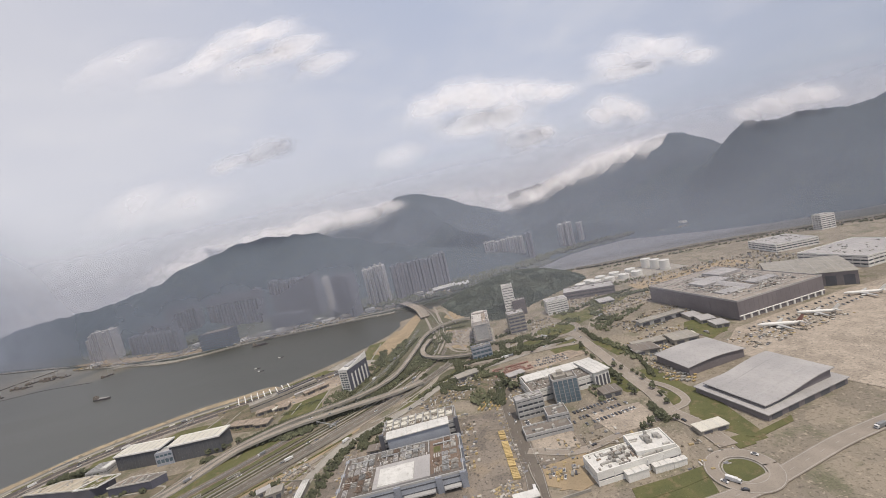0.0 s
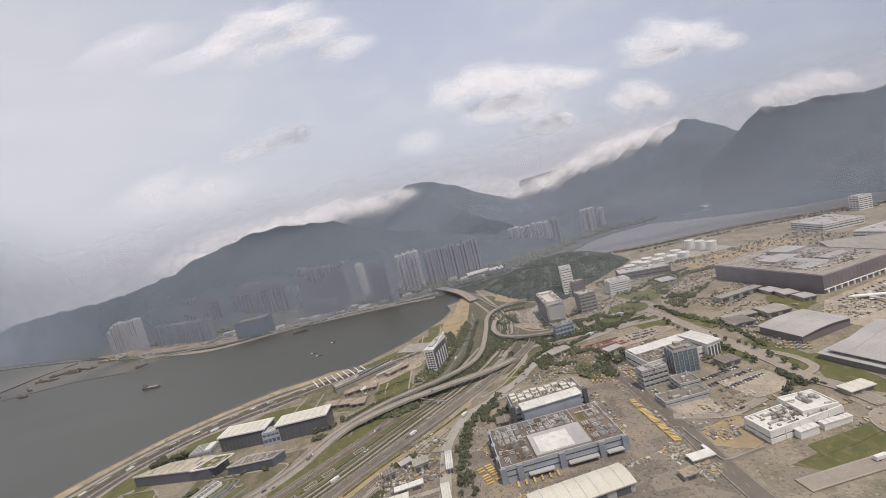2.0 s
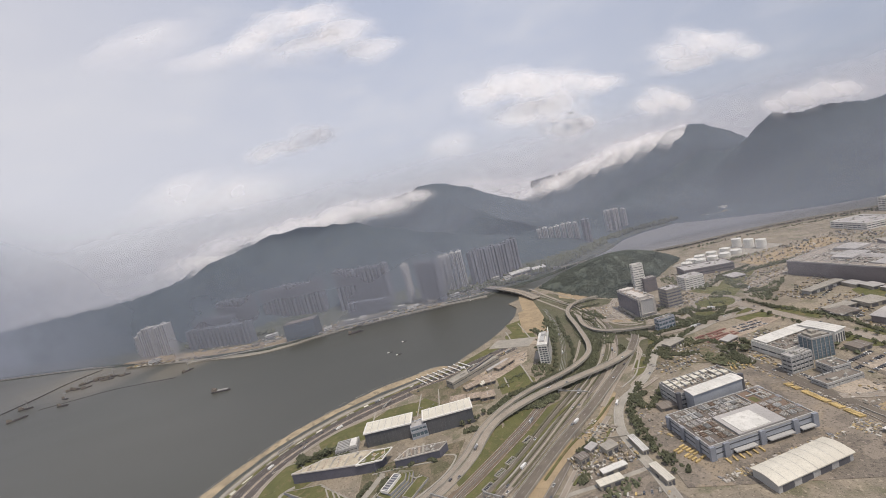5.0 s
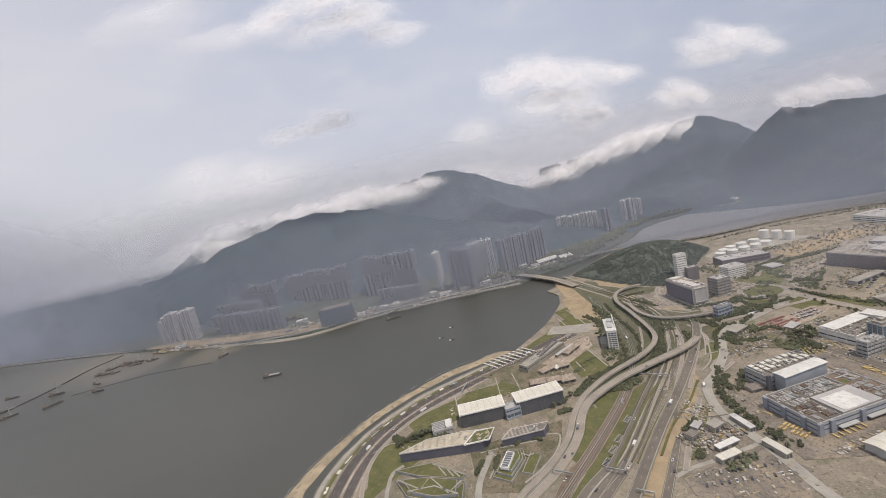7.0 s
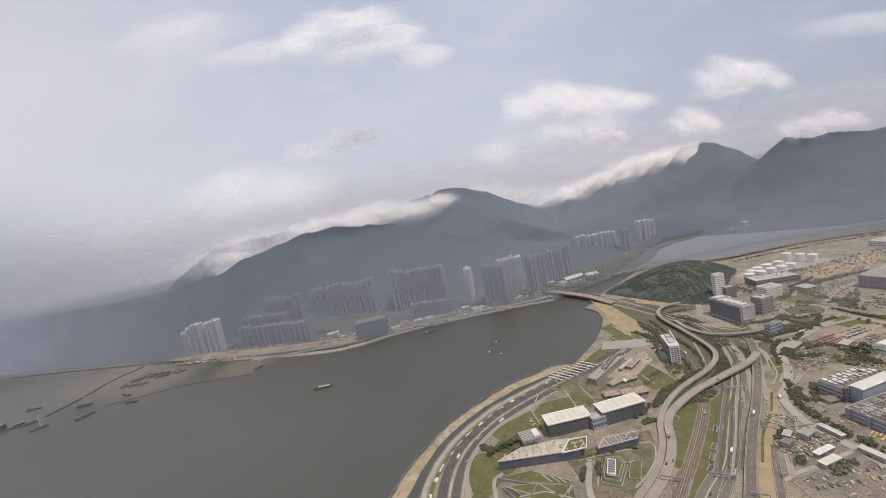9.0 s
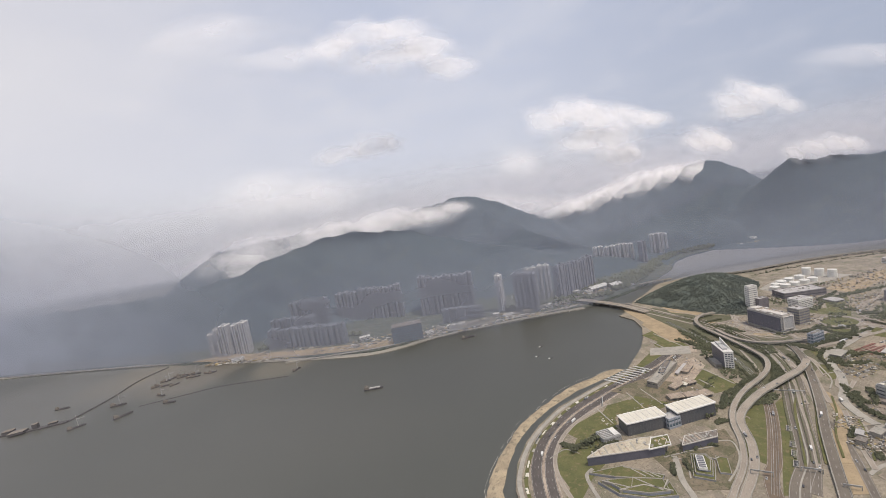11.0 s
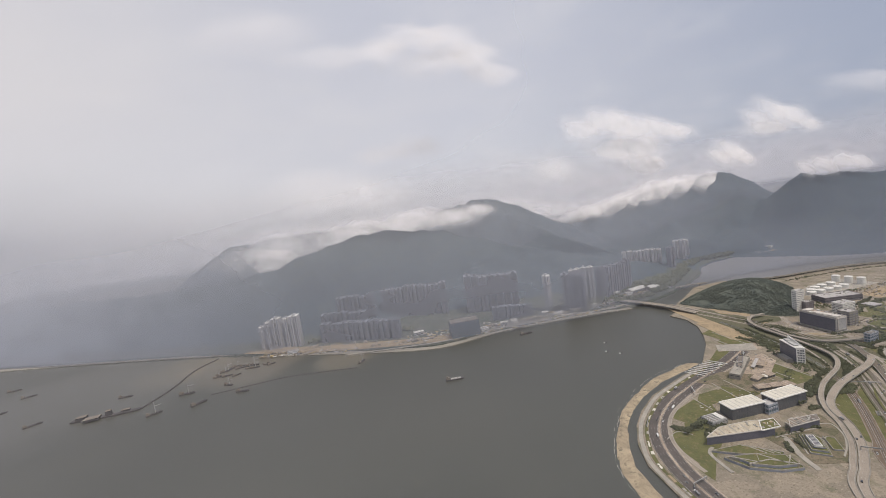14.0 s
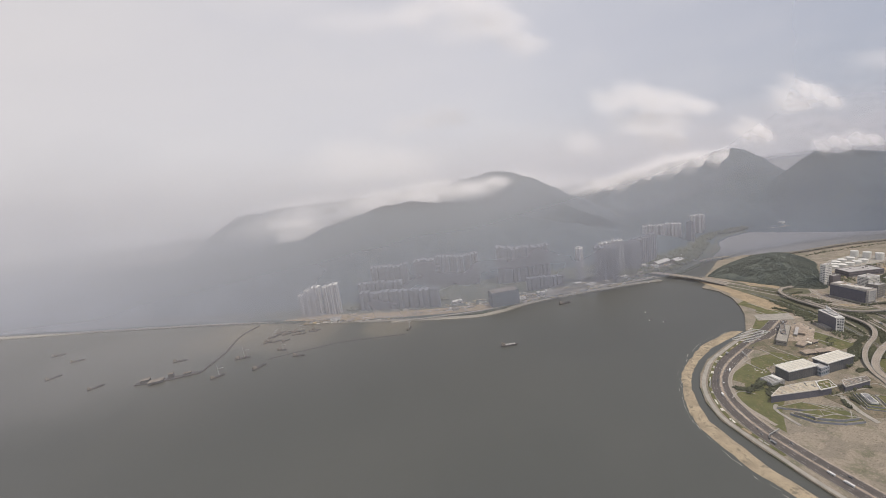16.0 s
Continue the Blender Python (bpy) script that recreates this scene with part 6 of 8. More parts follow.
# cream footpaths over the grass
for pts, wd in (([(-241.0, 155.6), (-240.0, 165.9), (-237.9, 173.8), (-232.4, 177.0)], 2.0), ([(-200.3, 140.6), (-196.9, 152.1), (-191.6, 161.4), (-187.6, 169.0)], 3.0), ([(-160.2, 170.8), (-153.4, 168.7), (-152.8, 165.1), (-158.5, 156.5), (-168.4, 148.8), (-178.1, 143.6)], 0.9),
                ([(-168.2, 239.6), (-170.9, 212.4)], 0.7), ([(-156.6, 239.9), (-157.4, 216.0)], 0.7), ([(-99.2, 245.0), (-99.4, 216.3)], 0.9), ([(-113.6, 232.2), (-113.9, 218.2)], 0.9),
                ([(-197.9, 230.2), (-198.4, 209.7)], 0.8), ([(-79.5, 325.3), (-80.2, 284.9)], 0.9), ([(-93.8, 311.1), (-94.3, 291.4)], 0.9), ([(-250.1, 194.2), (-238.6, 198.4), (-232.5, 191.6)], 0.6),
                ([(-36.1, 208.7), (-47.6, 193.7), (-59.8, 185.6)], 0.8), ([(-32.7, 227.1), (-30.2, 211.8)], 0.7)):
    bm = bmesh.new()
    ribbon(bm, smooth_line([(*p, LEVEL) for p in pts], 3.0), -wd / 2, wd / 2, -0.1, 0.24)
    single("footpath", bm, CONCRETE, "pale stone footpath across the park", "footpath", kind="structure")
pv = -209.3, 197.7, 11.6, 9.0, 2.8, 0.5
root = office(*pv, 1, WALL, GLASS, GREYROOF, "small pavilion with a louvred grey roof", 2, 52, 1.2, 0.4, "pavilion", "pavilion")
for k in range(6):
    bm = bmesh.new()
    y = -pv[3] * 0.42 + pv[3] * 0.84 * k / 5
    box(bm, -pv[2] * 0.45, pv[2] * 0.12, y - 0.25, y + 0.25, pv[4] + 0.05, pv[4] + 0.7)
    part("louvre", bm, WALL, root, "pale roof louvre")
bm = bmesh.new()
box(bm, pv[2] * 0.16, pv[2] * 0.46, -pv[3] * 0.42, pv[3] * 0.42, pv[4] + 0.05, pv[4] + 0.9)
part("roof_house", bm, WHITEROOF, root)
office(-130.8, 248.2, 41.7, 7.1, 4.2, 32.3, 1, CONCRETE, GLASS, CONCRETE, "long low ferry pier building with a beige roof", 6, 53, 2.0, 0.4, "pier_building", "pier building")
for k, pts in enumerate(((-145.4, 217.7, 9.1, 5.7, 2.0, -12.0), (-135.7, 215.4, 7.9, 5.5, 2.0, -9.3), (-127.8, 212.8, 7.9, 6.6, 2.0, -4.0),
                         (-134.8, 229.9, 10.0, 4.8, 2.0, 18.8), (-109.3, 248.1, 15.5, 4.3, 2.0, 34.1), (-123.1, 230.2, 6.1, 5.6, 2.0, 3.7))):
    shed(*pts, 0.1, CONCRETE, PAVING, "small flat-roofed pavilion on the paved square", 2, "pavilion", "pavilion", 2)


office(-124.7, 253.4, 24.0, 3.6, 4.6, 39.5, 1, DARKWALL, GLASS, GREYROOF, "long dark glazed pier hall", 3, 55, 2.0, 0.5, "pier_building", "pier building")
shed(-114, 249.2, 19.5, 2.2, 2.0, 31, 0.06, CONCRETE, PALEROOF, "narrow pale canopy beside the pier", 6, "canopy", "canopy", 0, 0.2)
shed(-125.4, 230.8, 10.5, 3.4, 1.7, 30, 0.06, CONCRETE, CREAM, "low cream kiosk on the paved square", 4, "kiosk", "kiosk", 2, 0.2)


# ---- the town across the water ----
def tower_block(style, material, label):
    """A residential tower 1 wide, 1 deep and 1 high per unit of scale, with wings, recesses and roof houses."""
    root = thing("residential_tower", 0, 0, -500, 0, label, "apartment tower", "towers of the bay town")
    wings = {"cross": ((-0.5, 0.5, -0.16, 0.16), (-0.16, 0.16, -0.5, 0.5)), "slab": ((-0.5, 0.5, -0.3, 0.3), (-0.36, -0.1, -0.42, 0.42), (0.1, 0.36, -0.42, 0.42)),
             "h": ((-0.5, -0.14, -0.5, 0.5), (0.14, 0.5, -0.5, 0.5), (-0.14, 0.14, -0.2, 0.2))}[style]
    W_, D_, H_ = 11.0, 11.0, 50.0
    for x0, x1, y0, y1 in wings:
        bm = bmesh.new()
        box(bm, x0 * W_, x1 * W_, y0 * D_, y1 * D_, 0, H_)
        part("wing", bm, material, root)
    for x0, x1, y0, y1 in wings:
        for s in (-1, 1):
            bm = bmesh.new()
            y = (y0 if s < 0 else y1) * D_
            box(bm, (x0 + (x1 - x0) * 0.36) * W_, (x0 + (x1 - x0) * 0.64) * W_, y - 0.08, y + 0.08, 2, H_ - 1)
            part("window_strip", bm, TOWERGLASS, root, "dark vertical strip of windows")
    bm = bmesh.new()
    box(bm, -0.2 * W_, 0.2 * W_, -0.2 * D_, 0.2 * D_, H_, H_ + 2.2)
    box(bm, -0.08 * W_, 0.08 * W_, -0.08 * D_, 0.08 * D_, H_ + 2.2, H_ + 3.4)
    part("roof_house", bm, material, root)
    bm = bmesh.new()
    for x0, x1, y0, y1 in wings:
        box(bm, x0 * W_ - 0.1, x1 * W_ + 0.1, y0 * D_ - 0.1, y1 * D_ + 0.1, H_ - 0.6, H_ + 0.3)
    part("cornice", bm, WHITE if material is TILEPALE else material, root)
    return root


PALE = [tower_block(s, TILEPALE, "tall pale apartment tower above the far shore") for s in ("cross", "h")]
GREY = [tower_block(s, TILEHAZEGREY, "tall grey apartment tower below the mountains, tinted blue for haze") for s in ("h", "slab")]
BLUISH = [tower_block(s, TILEHAZEBLUE, "tall apartment tower of the bay town, blue-grey with haze in its colour") for s in ("h", "slab")]


def row_of(kinds, n, a, b, h0, h1, width, depth, turn=0.0, seed=0):
    """n towers standing in a row from a to b, with heights from h0 to h1."""
    r = random.Random(seed)
    for i in range(n):
        f = i / max(1, n - 1)
        x, y = a[0] + (b[0] - a[0]) * f, a[1] + (b[1] - a[1]) * f
        h = (h0 + (h1 - h0) * f) * r.uniform(0.96, 1.04)
        copy_thing(kinds[i % len(kinds)], pose(x, y + depth / 2, LEVEL, 0, 0, turn + r.uniform(-4, 4)) @ Matrix.Diagonal((width * 0.97 / 11.0, depth / 11.0, h / 50.0, 1)))


row_of(PALE, 2, (-582, 586), (-570, 583), 43, 45, 12, 13, -10, 1)
row_of(PALE, 2, (-555, 582), (-543, 578), 45, 46, 12, 13, -10, 21)
row_of(PALE, 1, (-594, 592), (-594, 592), 34, 34, 9, 11, -10, 22)
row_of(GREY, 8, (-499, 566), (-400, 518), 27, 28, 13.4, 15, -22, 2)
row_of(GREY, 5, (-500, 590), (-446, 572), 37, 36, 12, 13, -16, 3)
row_of(BLUISH, 9, (-406, 618), (-314, 588), 53, 53, 10.5, 14, -14, 4)
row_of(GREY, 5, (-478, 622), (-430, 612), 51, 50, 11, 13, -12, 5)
row_of(BLUISH, 7, (-276, 570), (-208, 546), 59, 56, 11.3, 15, -18, 6)
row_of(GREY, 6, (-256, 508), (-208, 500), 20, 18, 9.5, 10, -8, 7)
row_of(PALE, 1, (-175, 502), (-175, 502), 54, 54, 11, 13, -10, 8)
row_of(BLUISH, 3, (-155, 484), (-137, 472), 54, 54, 10.0, 14, -26, 9)
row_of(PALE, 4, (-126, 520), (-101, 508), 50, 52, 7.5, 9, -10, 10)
row_of(BLUISH, 9, (-85, 506), (-22, 532), 47, 46, 8.6, 12, 20, 11)
row_of(PALE, 7, (51, 636), (102, 606), 40, 41, 8.0, 11, -18, 12)
row_of(BLUISH, 1, (111, 588), (111, 588), 44, 44, 9, 11, 0, 13)
row_of(PALE, 2, (178, 650), (189, 646), 42, 41, 10, 11, 0, 14)
row_of(PALE, 1, (212, 660), (212, 660), 35, 35, 10, 11, 0, 15)
for proto in PALE + GREY + BLUISH:
    for o in (*proto.children_recursive, proto):
        bpy.data.objects.remove(o)

office(-313, 478, 38, 20, 21, -3, 7, DARKWALL, BLUEGLASS, GREYROOF, "dark netted block under construction on the far shore", 10, 60, 3.0, 0.6, "block_under_construction", "building")


def low_block(x, y, w, d, h, turn, k):
    office(x, y, w, d, h, turn, max(1, int(h / 2.2)), (WHITE, CONCRETE, WALL)[k % 3], GLASS, (PALEROOF, GREYROOF, WHITEROOF)[k % 3], "low building of the town on the far shore", 3, 70 + k, 3.0, 0.4, "town_building", "building")


r = random.Random(12)
for k, (x, y) in enumerate(((-545, 548), (-380, 492), (-370, 520), (-285, 483), (-270, 490), (-255, 482), (-240, 486), (-225, 483), (-190, 492), (-175, 482), (-150, 478), (-120, 480), (-105, 500), (-70, 492), (-60, 515), (-45, 505), (-95, 478), (20, 500), (35, 530), (60, 560), (95, 600), (150, 645), (290, 670), (330, 640), (350, 610))):
    low_block(x, y, r.uniform(8, 18), r.uniform(6, 10), r.uniform(2.5, 6), r.uniform(-15, 15), k)
for x, y, w, d in ((-26, 514, 30, 12), (-2, 508, 18, 14)):
    shed(x, y, w, d, 4.5, 12, 2.6, CONCRETE, WHITEROOF, "sports hall with a bright white curved roof", 6, "sports_hall", "hall")
# promenade and beach on the far shore
patch_pts = [(p[0], p[1] - 3) for p in SHORE[5:12]]
bm = bmesh.new()
ribbon(bm, smooth_line([(*p, 0.0) for p in patch_pts], 6.0), -7, 3, -1.0, 1.0)
single("promenade", bm, ROCK, "pale stony shore and promenade below the towers", "shore", kind="structure")
bm = bmesh.new()
ribbon(bm, smooth_line([(-620, 600, 0), (-520, 545, 0), (-420, 503, 0), (-345, 480, 0), (-310, 486, 0)], 6.0), -16, 8, -1.0, 1.9)
single("bare_earth", bm, SAND, "cleared yellowish building ground on the far shore", "bare earth", kind="structure")
bm = bmesh.new()
ribbon(bm, smooth_line([(-1300, 880, 0), (-1000, 762, 0), (-800, 678, 0), (-660, 615, 0), (-600, 588, 0)], 10.0), -6, 5, -1.0, 1.6)
single("causeway", bm, ROCK, "long low sandy causeway along the far shore", "shore", kind="structure")
bm = bmesh.new()
ribbon(bm, smooth_line([(-470, 494, 0), (-350, 470, 0), (-266, 474, 0), (-200, 472, 0), (-157, 466, 0), (-100, 460, 0), (-82, 466, 0)], 6.0), -1.5, 1.5, -1.0, 2.2)
single("seawall", bm, CONCRETE, "pale promenade wall on the far shore", "seawall", kind="structure")


# ---- ships and the works offshore ----
def ship(x, y, length, turn, label, house=0.2, crane=False, name="barge", deck=HULL):
    root = thing(name, x, y, 0, turn, label, "ship" if name == "barge" else "boat")
    b = length * 0.2
    bm = bmesh.new()
    prism(bm, [(-length / 2, -b / 2), (length * 0.4, -b / 2), (length / 2, 0), (length * 0.4, b / 2), (-length / 2, b / 2)], -0.5, length * 0.07)
    part("hull", bm, HULL, root)
    bm = bmesh.new()
    box(bm, -length * 0.48, -length * (0.48 - house), -b * 0.4, b * 0.4, length * 0.07, length * 0.19)
    box(bm, -length * 0.46, -length * (0.47 - house * 0.6), -b * 0.3, b * 0.3, length * 0.19, length * 0.25)
    part("deckhouse", bm, WHITE if name == "boat" else GREYROOF, root, "small deckhouse")
    bm = bmesh.new()
    for i in range(3):
        x0 = -length * (0.42 - house) + i * length * 0.2
        box(bm, x0, x0 + length * 0.17, -b * 0.36, b * 0.36, length * 0.07, length * 0.10)
    part("hatch", bm, deck, root)
    if crane:
        bm = bmesh.new()
        tube(bm, length * 0.1, 0, length * 0.07, length * 0.9, length * 0.03, length * 0.012, 6)
        box(bm, length * 0.1, length * 0.5, -0.15, 0.15, length * 0.55, length * 0.6)
        part("crane", bm, METAL, root, "tall lattice crane mast")
    return root


ship(-357, 355, 18, -8, "long cargo barge with pale deck lying in the bay", deck=PALEROOF)
ship(-242.8, 438, 17, 5, "dark cargo barge near the far shore")
for x, y in ((-183.5, 360), (-196, 339), (-187.5, 328), (-104, 448)):
    ship(x, y, 5, 20, "small white work boat on the bay", 0.35, name="boat")
for i, (x, y) in enumerate(((-608, 478), (-584, 448), (-653, 477), (-620, 513), (-669, 436), (-626, 439), (-450, 462))):
    ship(x, y, 13 + 2 * (i % 3), 15 * i - 30, "work barge with a crane mast off the sandy shore", 0.25, i % 2 == 0 or i == 6)
for i, (x, y) in enumerate(((-735, 511), (-946, 640), (-896, 595), (-810, 479), (-891, 542))):
    ship(x, y, 16, 12 * i, "dark moored work barge far out in the bay", 0.2)
r = random.Random(8)
for i in range(16):
    ship(-600 + r.uniform(-34, 34), 526 + r.uniform(-22, 22), r.uniform(9, 16), r.uniform(-40, 40), "work barge at the reclamation site", 0.35, i % 2 == 0)
for x, y, a, b, z in ((-752, 462, 9, 6, 3.0), (-738, 455, 14, 8, 2.2), (-724, 459, 5, 4, 5.0), (-708, 460, 8, 3, 2.0)):
    root = thing("jetty_shed", x, y, 1.5, 8, "dark working shed on the jetty", "shed")
    bm = bmesh.new()
    box(bm, -a / 2, a / 2, -b / 2, b / 2, -0.2, z)
    part("wall", bm, HULL, root)
    bm = bmesh.new()
    prism(bm, [(-a / 2 - 0.3, -b / 2 - 0.3), (a / 2 + 0.3, -b / 2 - 0.3), (a / 2 + 0.3, b / 2 + 0.3), (-a / 2 - 0.3, b / 2 + 0.3)], z, z + 0.8, 0.4)
    part("roof", bm, GREYROOF, root)
bm = bmesh.new()
ribbon(bm, smooth_line([(-762, 462, 0), (-726, 458, 0), (-694, 460, 0)], 6.0), -2.6, 2.6, -1.0, 1.6)
ribbon(bm, smooth_line([(-694, 460, 0), (-682, 509, 0), (-678, 563, 0), (-660, 600, 0)], 6.0), -1.0, 1.0, -1.0, 0.9)
single("jetty", bm, HULL, "dark working jetty reaching out from the shore", "jetty", kind="structure")
bm = bmesh.new()
ribbon(bm, smooth_line([(-621, 458, 0), (-572, 462, 0), (-532, 463, 0), (-456, 446, 0)], 8.0), -0.5, 0.5, -0.6, 0.35)
single("floating_boom", bm, HULL, "long dark floating boom on the water", "boom", kind="structure")


# ---- vehicles ----
def car_proto(paint, label):
    root = thing("car", 0, 0, -500, 0, label, "car", "cars on the roads")
    bm = bmesh.new()
    box(bm, -0.95, 0.95, -0.38, 0.38, 0.14, 0.42)
    part("body", bm, paint, root)
    bm = bmesh.new()
    prism(bm, [(-0.6, -0.34), (0.45, -0.34), (0.45, 0.34), (-0.6, 0.34)], 0.42, 0.66, 0.18)
    part("cabin", bm, GLASS, root)
    for x in (-0.6, 0.6):
        for y in (-0.36, 0.36):
            bm = bmesh.new()
            box(bm, x - 0.17, x + 0.17, y - 0.06, y + 0.06, 0.0, 0.32)
            part("wheel", bm, TYRE, root)
    return root


def truck_proto(paint, label, name="truck", length=3.6):
    root = thing(name, 0, 0, -500, 0, label, name, "trucks and buses")
    bm = bmesh.new()
    box(bm, -length / 2, length * 0.28, -0.48, 0.48, 0.3, 1.35)
    part("box_body", bm, paint, root)
    bm = bmesh.new()
    box(bm, length * 0.3, length / 2, -0.45, 0.45, 0.25, 1.1)
    part("cab", bm, CARS[0], root)
    bm = bmesh.new()
    box(bm, length / 2 - 0.1, length / 2 + 0.02, -0.4, 0.4, 0.6, 1.0)
    part("windscreen", bm, GLASS, root)
    for x in (-0.3, 0.38):
        for y in (-0.45, 0.45):
            bm = bmesh.new()
            box(bm, x * length - 0.22, x * length + 0.22, y - 0.08, y + 0.08, 0, 0.42)
            part("wheel", bm, TYRE, root)
    return root


CAR_KINDS = [car_proto(CARS[0], "white car on the road"), car_proto(CARS[1], "grey car on the road"), car_proto(CARS[2], "dark car on the road")]
TRUCK_KINDS = [truck_proto(CARS[0], "white box truck on the highway"), truck_proto(CARS[1], "grey box truck on the highway"), truck_proto(CARS[0], "long white bus on the road", "bus", 4.4)]
r = random.Random(77)
made = 0
for line, width, lift in ROADS:
    if width < 3.3:
        continue
    side = sideways(line)
    for i in range(2, len(line) - 2, 1):
        if r.random() > 0.10 or line[i].y > 330 or line[i].y < 96:
            continue
        o = r.choice((-0.28, 0.28, -0.12, 0.12)) * width
        p, d = line[i] + side[i] * o, line[i + 1] - line[i]
        kind = r.choice(TRUCK_KINDS) if r.random() < 0.3 else r.choice(CAR_KINDS)
        a = math.degrees(math.atan2(d.y, d.x)) + (180 if o > 0 else 0)
        copy_thing(kind, pose(p.x, p.y, p.z + lift + 0.01, 0, 0, a))
        made += 1


def parked(x0, y0, x1, y1, n, rows, gap, seed, kinds, angle=90.0):
    """Vehicles standing in rows."""
    q = random.Random(seed)
    d = Vector((x1 - x0, y1 - y0))
    s = Vector((-d.y, d.x)).normalized()
    for k in range(rows):
        for i in range(n):
            if q.random() < 0.22:
                continue
            p = Vector((x0, y0)) + d * (i / max(1, n - 1)) + s * gap * k
            copy_thing(q.choice(kinds), pose(p.x, p.y, LEVEL + 0.07, 0, 0, math.degrees(math.atan2(d.y, d.x)) + angle + q.uniform(-3, 3)))


def box_proto(name, size, paint, label, category, group):
    root = thing(name, 0, 0, -500, 0, label, category, group)
    bm = bmesh.new()
    box(bm, -size[0] / 2, size[0] / 2, -size[1] / 2, size[1] / 2, 0.12, size[2])
    part("body", bm, paint, root)
    bm = bmesh.new()
    for k in range(5):
        x = -size[0] / 2 + size[0] * (k + 0.5) / 5
        box(bm, x - 0.06, x + 0.06, -size[1] / 2 - 0.04, size[1] / 2 + 0.04, 0.1, size[2] + 0.03)
    part("ribs", bm, paint, root)
    bm = bmesh.new()
    box(bm, -size[0] / 2 + 0.1, size[0] / 2 - 0.1, -size[1] / 2 + 0.1, size[1] / 2 - 0.1, 0.0, 0.12)
    part("chassis", bm, TYRE, root)
    return root


TRAILER = box_proto("yellow_trailer", (2.5, 0.62, 0.7), YELLOW, "yellow airport trailer parked in a row", "trailer", "yellow trailers")
DOLLY = box_proto("yellow_dolly", (1.3, 0.6, 0.5), YELLOW, "small yellow baggage dolly in a yard", "trailer", "yellow dollies")
PALEBOX = box_proto("container", (1.9, 0.75, 0.8), UNIT, "weathered pale cargo container in a yard", "container", "yard containers")
REDBOX = box_proto("red_trailer", (1.7, 0.7, 0.6), RED, "dull red trailer parked in a row", "trailer", "red trailers")
parked(1.2, 154, 2.6, 124, 36, 1, 3.4, 1, [TRAILER], 78)
parked(-63, 134, -60, 126, 7, 2, -3.2, 3, [TRAILER], 85)
parked(-54, 121, -40, 122, 6, 1, 2.0, 4, [TRAILER], 85)
parked(-6, 176, 2, 172, 6, 3, 3.0, 5, [DOLLY, PALEBOX, TRAILER], 90)
parked(*(15.2, 119.3), *(22.7, 121.1), 7, 2, 3.0, 6, [DOLLY, PALEBOX] + CAR_KINDS, 60)
parked(6, 207, 26, 209, 17, 4, 3.0, 7, [REDBOX], 90)
parked(28, 210, 46, 211, 14, 3, 3.4, 8, CAR_KINDS, 90)
parked(34, 146, 54, 150, 14, 3, 5.0, 9, CAR_KINDS, 90)
parked(12, 147, 30, 149, 12, 2, 5.0, 10, CAR_KINDS + [DOLLY], 90)
parked(6, 176, 20, 178, 9, 2, 3.5, 12, [DOLLY, PALEBOX], 90)
parked(12, 168, 13, 150, 14, 1, 3, 13, CAR_KINDS, 90)
parked(-34, 190, -8, 194, 12, 2, 4.0, 14, [PALEBOX, DOLLY] + CAR_KINDS, 70)
parked(-20, 205, -5, 208, 8, 3, 4.0, 15, [PALEBOX] + CAR_KINDS, 50)
parked(-114, 117, -84, 112, 12, 2, 5.0, 16, [PALEBOX, DOLLY] + CAR_KINDS * 2, 70)
parked(-95, 150, -84, 160, 8, 1, 3.6, 17, [PALEBOX], 20)
parked(80, 190, 100, 200, 10, 3, 4.0, 18, [PALEBOX, DOLLY] + CAR_KINDS, 40)
parked(76, 166, 84, 160, 6, 3, 3.0, 19, [DOLLY, PALEBOX], 40)
parked(132, 186, 200, 205, 22, 3, 5.0, 20, [PALEBOX] + CAR_KINDS, 60)
parked(95, 224, 125, 238, 14, 3, 5.0, 21, [PALEBOX] + CAR_KINDS, 60)
parked(85, 300, 125, 318, 14, 3, 5.0, 22, [PALEBOX] + CAR_KINDS, 60)
parked(-2, 262, 14, 268, 9, 2, 4.0, 23, CAR_KINDS, 80)
for proto in CAR_KINDS + TRUCK_KINDS + [TRAILER, DOLLY, PALEBOX, REDBOX]:
    for o in (*proto.children_recursive, proto):
        bpy.data.objects.remove(o)


for x, y, a in ((-129, 153, 38), (-135, 147.4, 38), (-141.5, 141.2, 38), (-118, 164, 40)):
    root = thing("tunnel_vent", x, y, LEVEL, a, "dark open vent with a pale kerb in the grass", "vent", "vents beside the railway")
    bm = bmesh.new()
    for x0, x1, y0, y1 in ((-2.7, 2.7, -1.2, -0.9), (-2.7, 2.7, 0.9, 1.2), (-2.7, -2.4, -0.9, 0.9), (2.4, 2.7, -0.9, 0.9)):
        box(bm, x0, x1, y0, y1, 0, 0.75)
    part("kerb", bm, CONCRETE, root)
    bm = bmesh.new()
    box(bm, -2.4, 2.4, -0.9, 0.9, 0, 0.45)
    part("grille", bm, PIT, root, "dark grille")
    for k in range(6):
        bm = bmesh.new()
        box(bm, -2.2 + 0.85 * k, -2.08 + 0.85 * k, -0.9, 0.9, 0.45, 0.58)
        part("bar", bm, METAL, root)


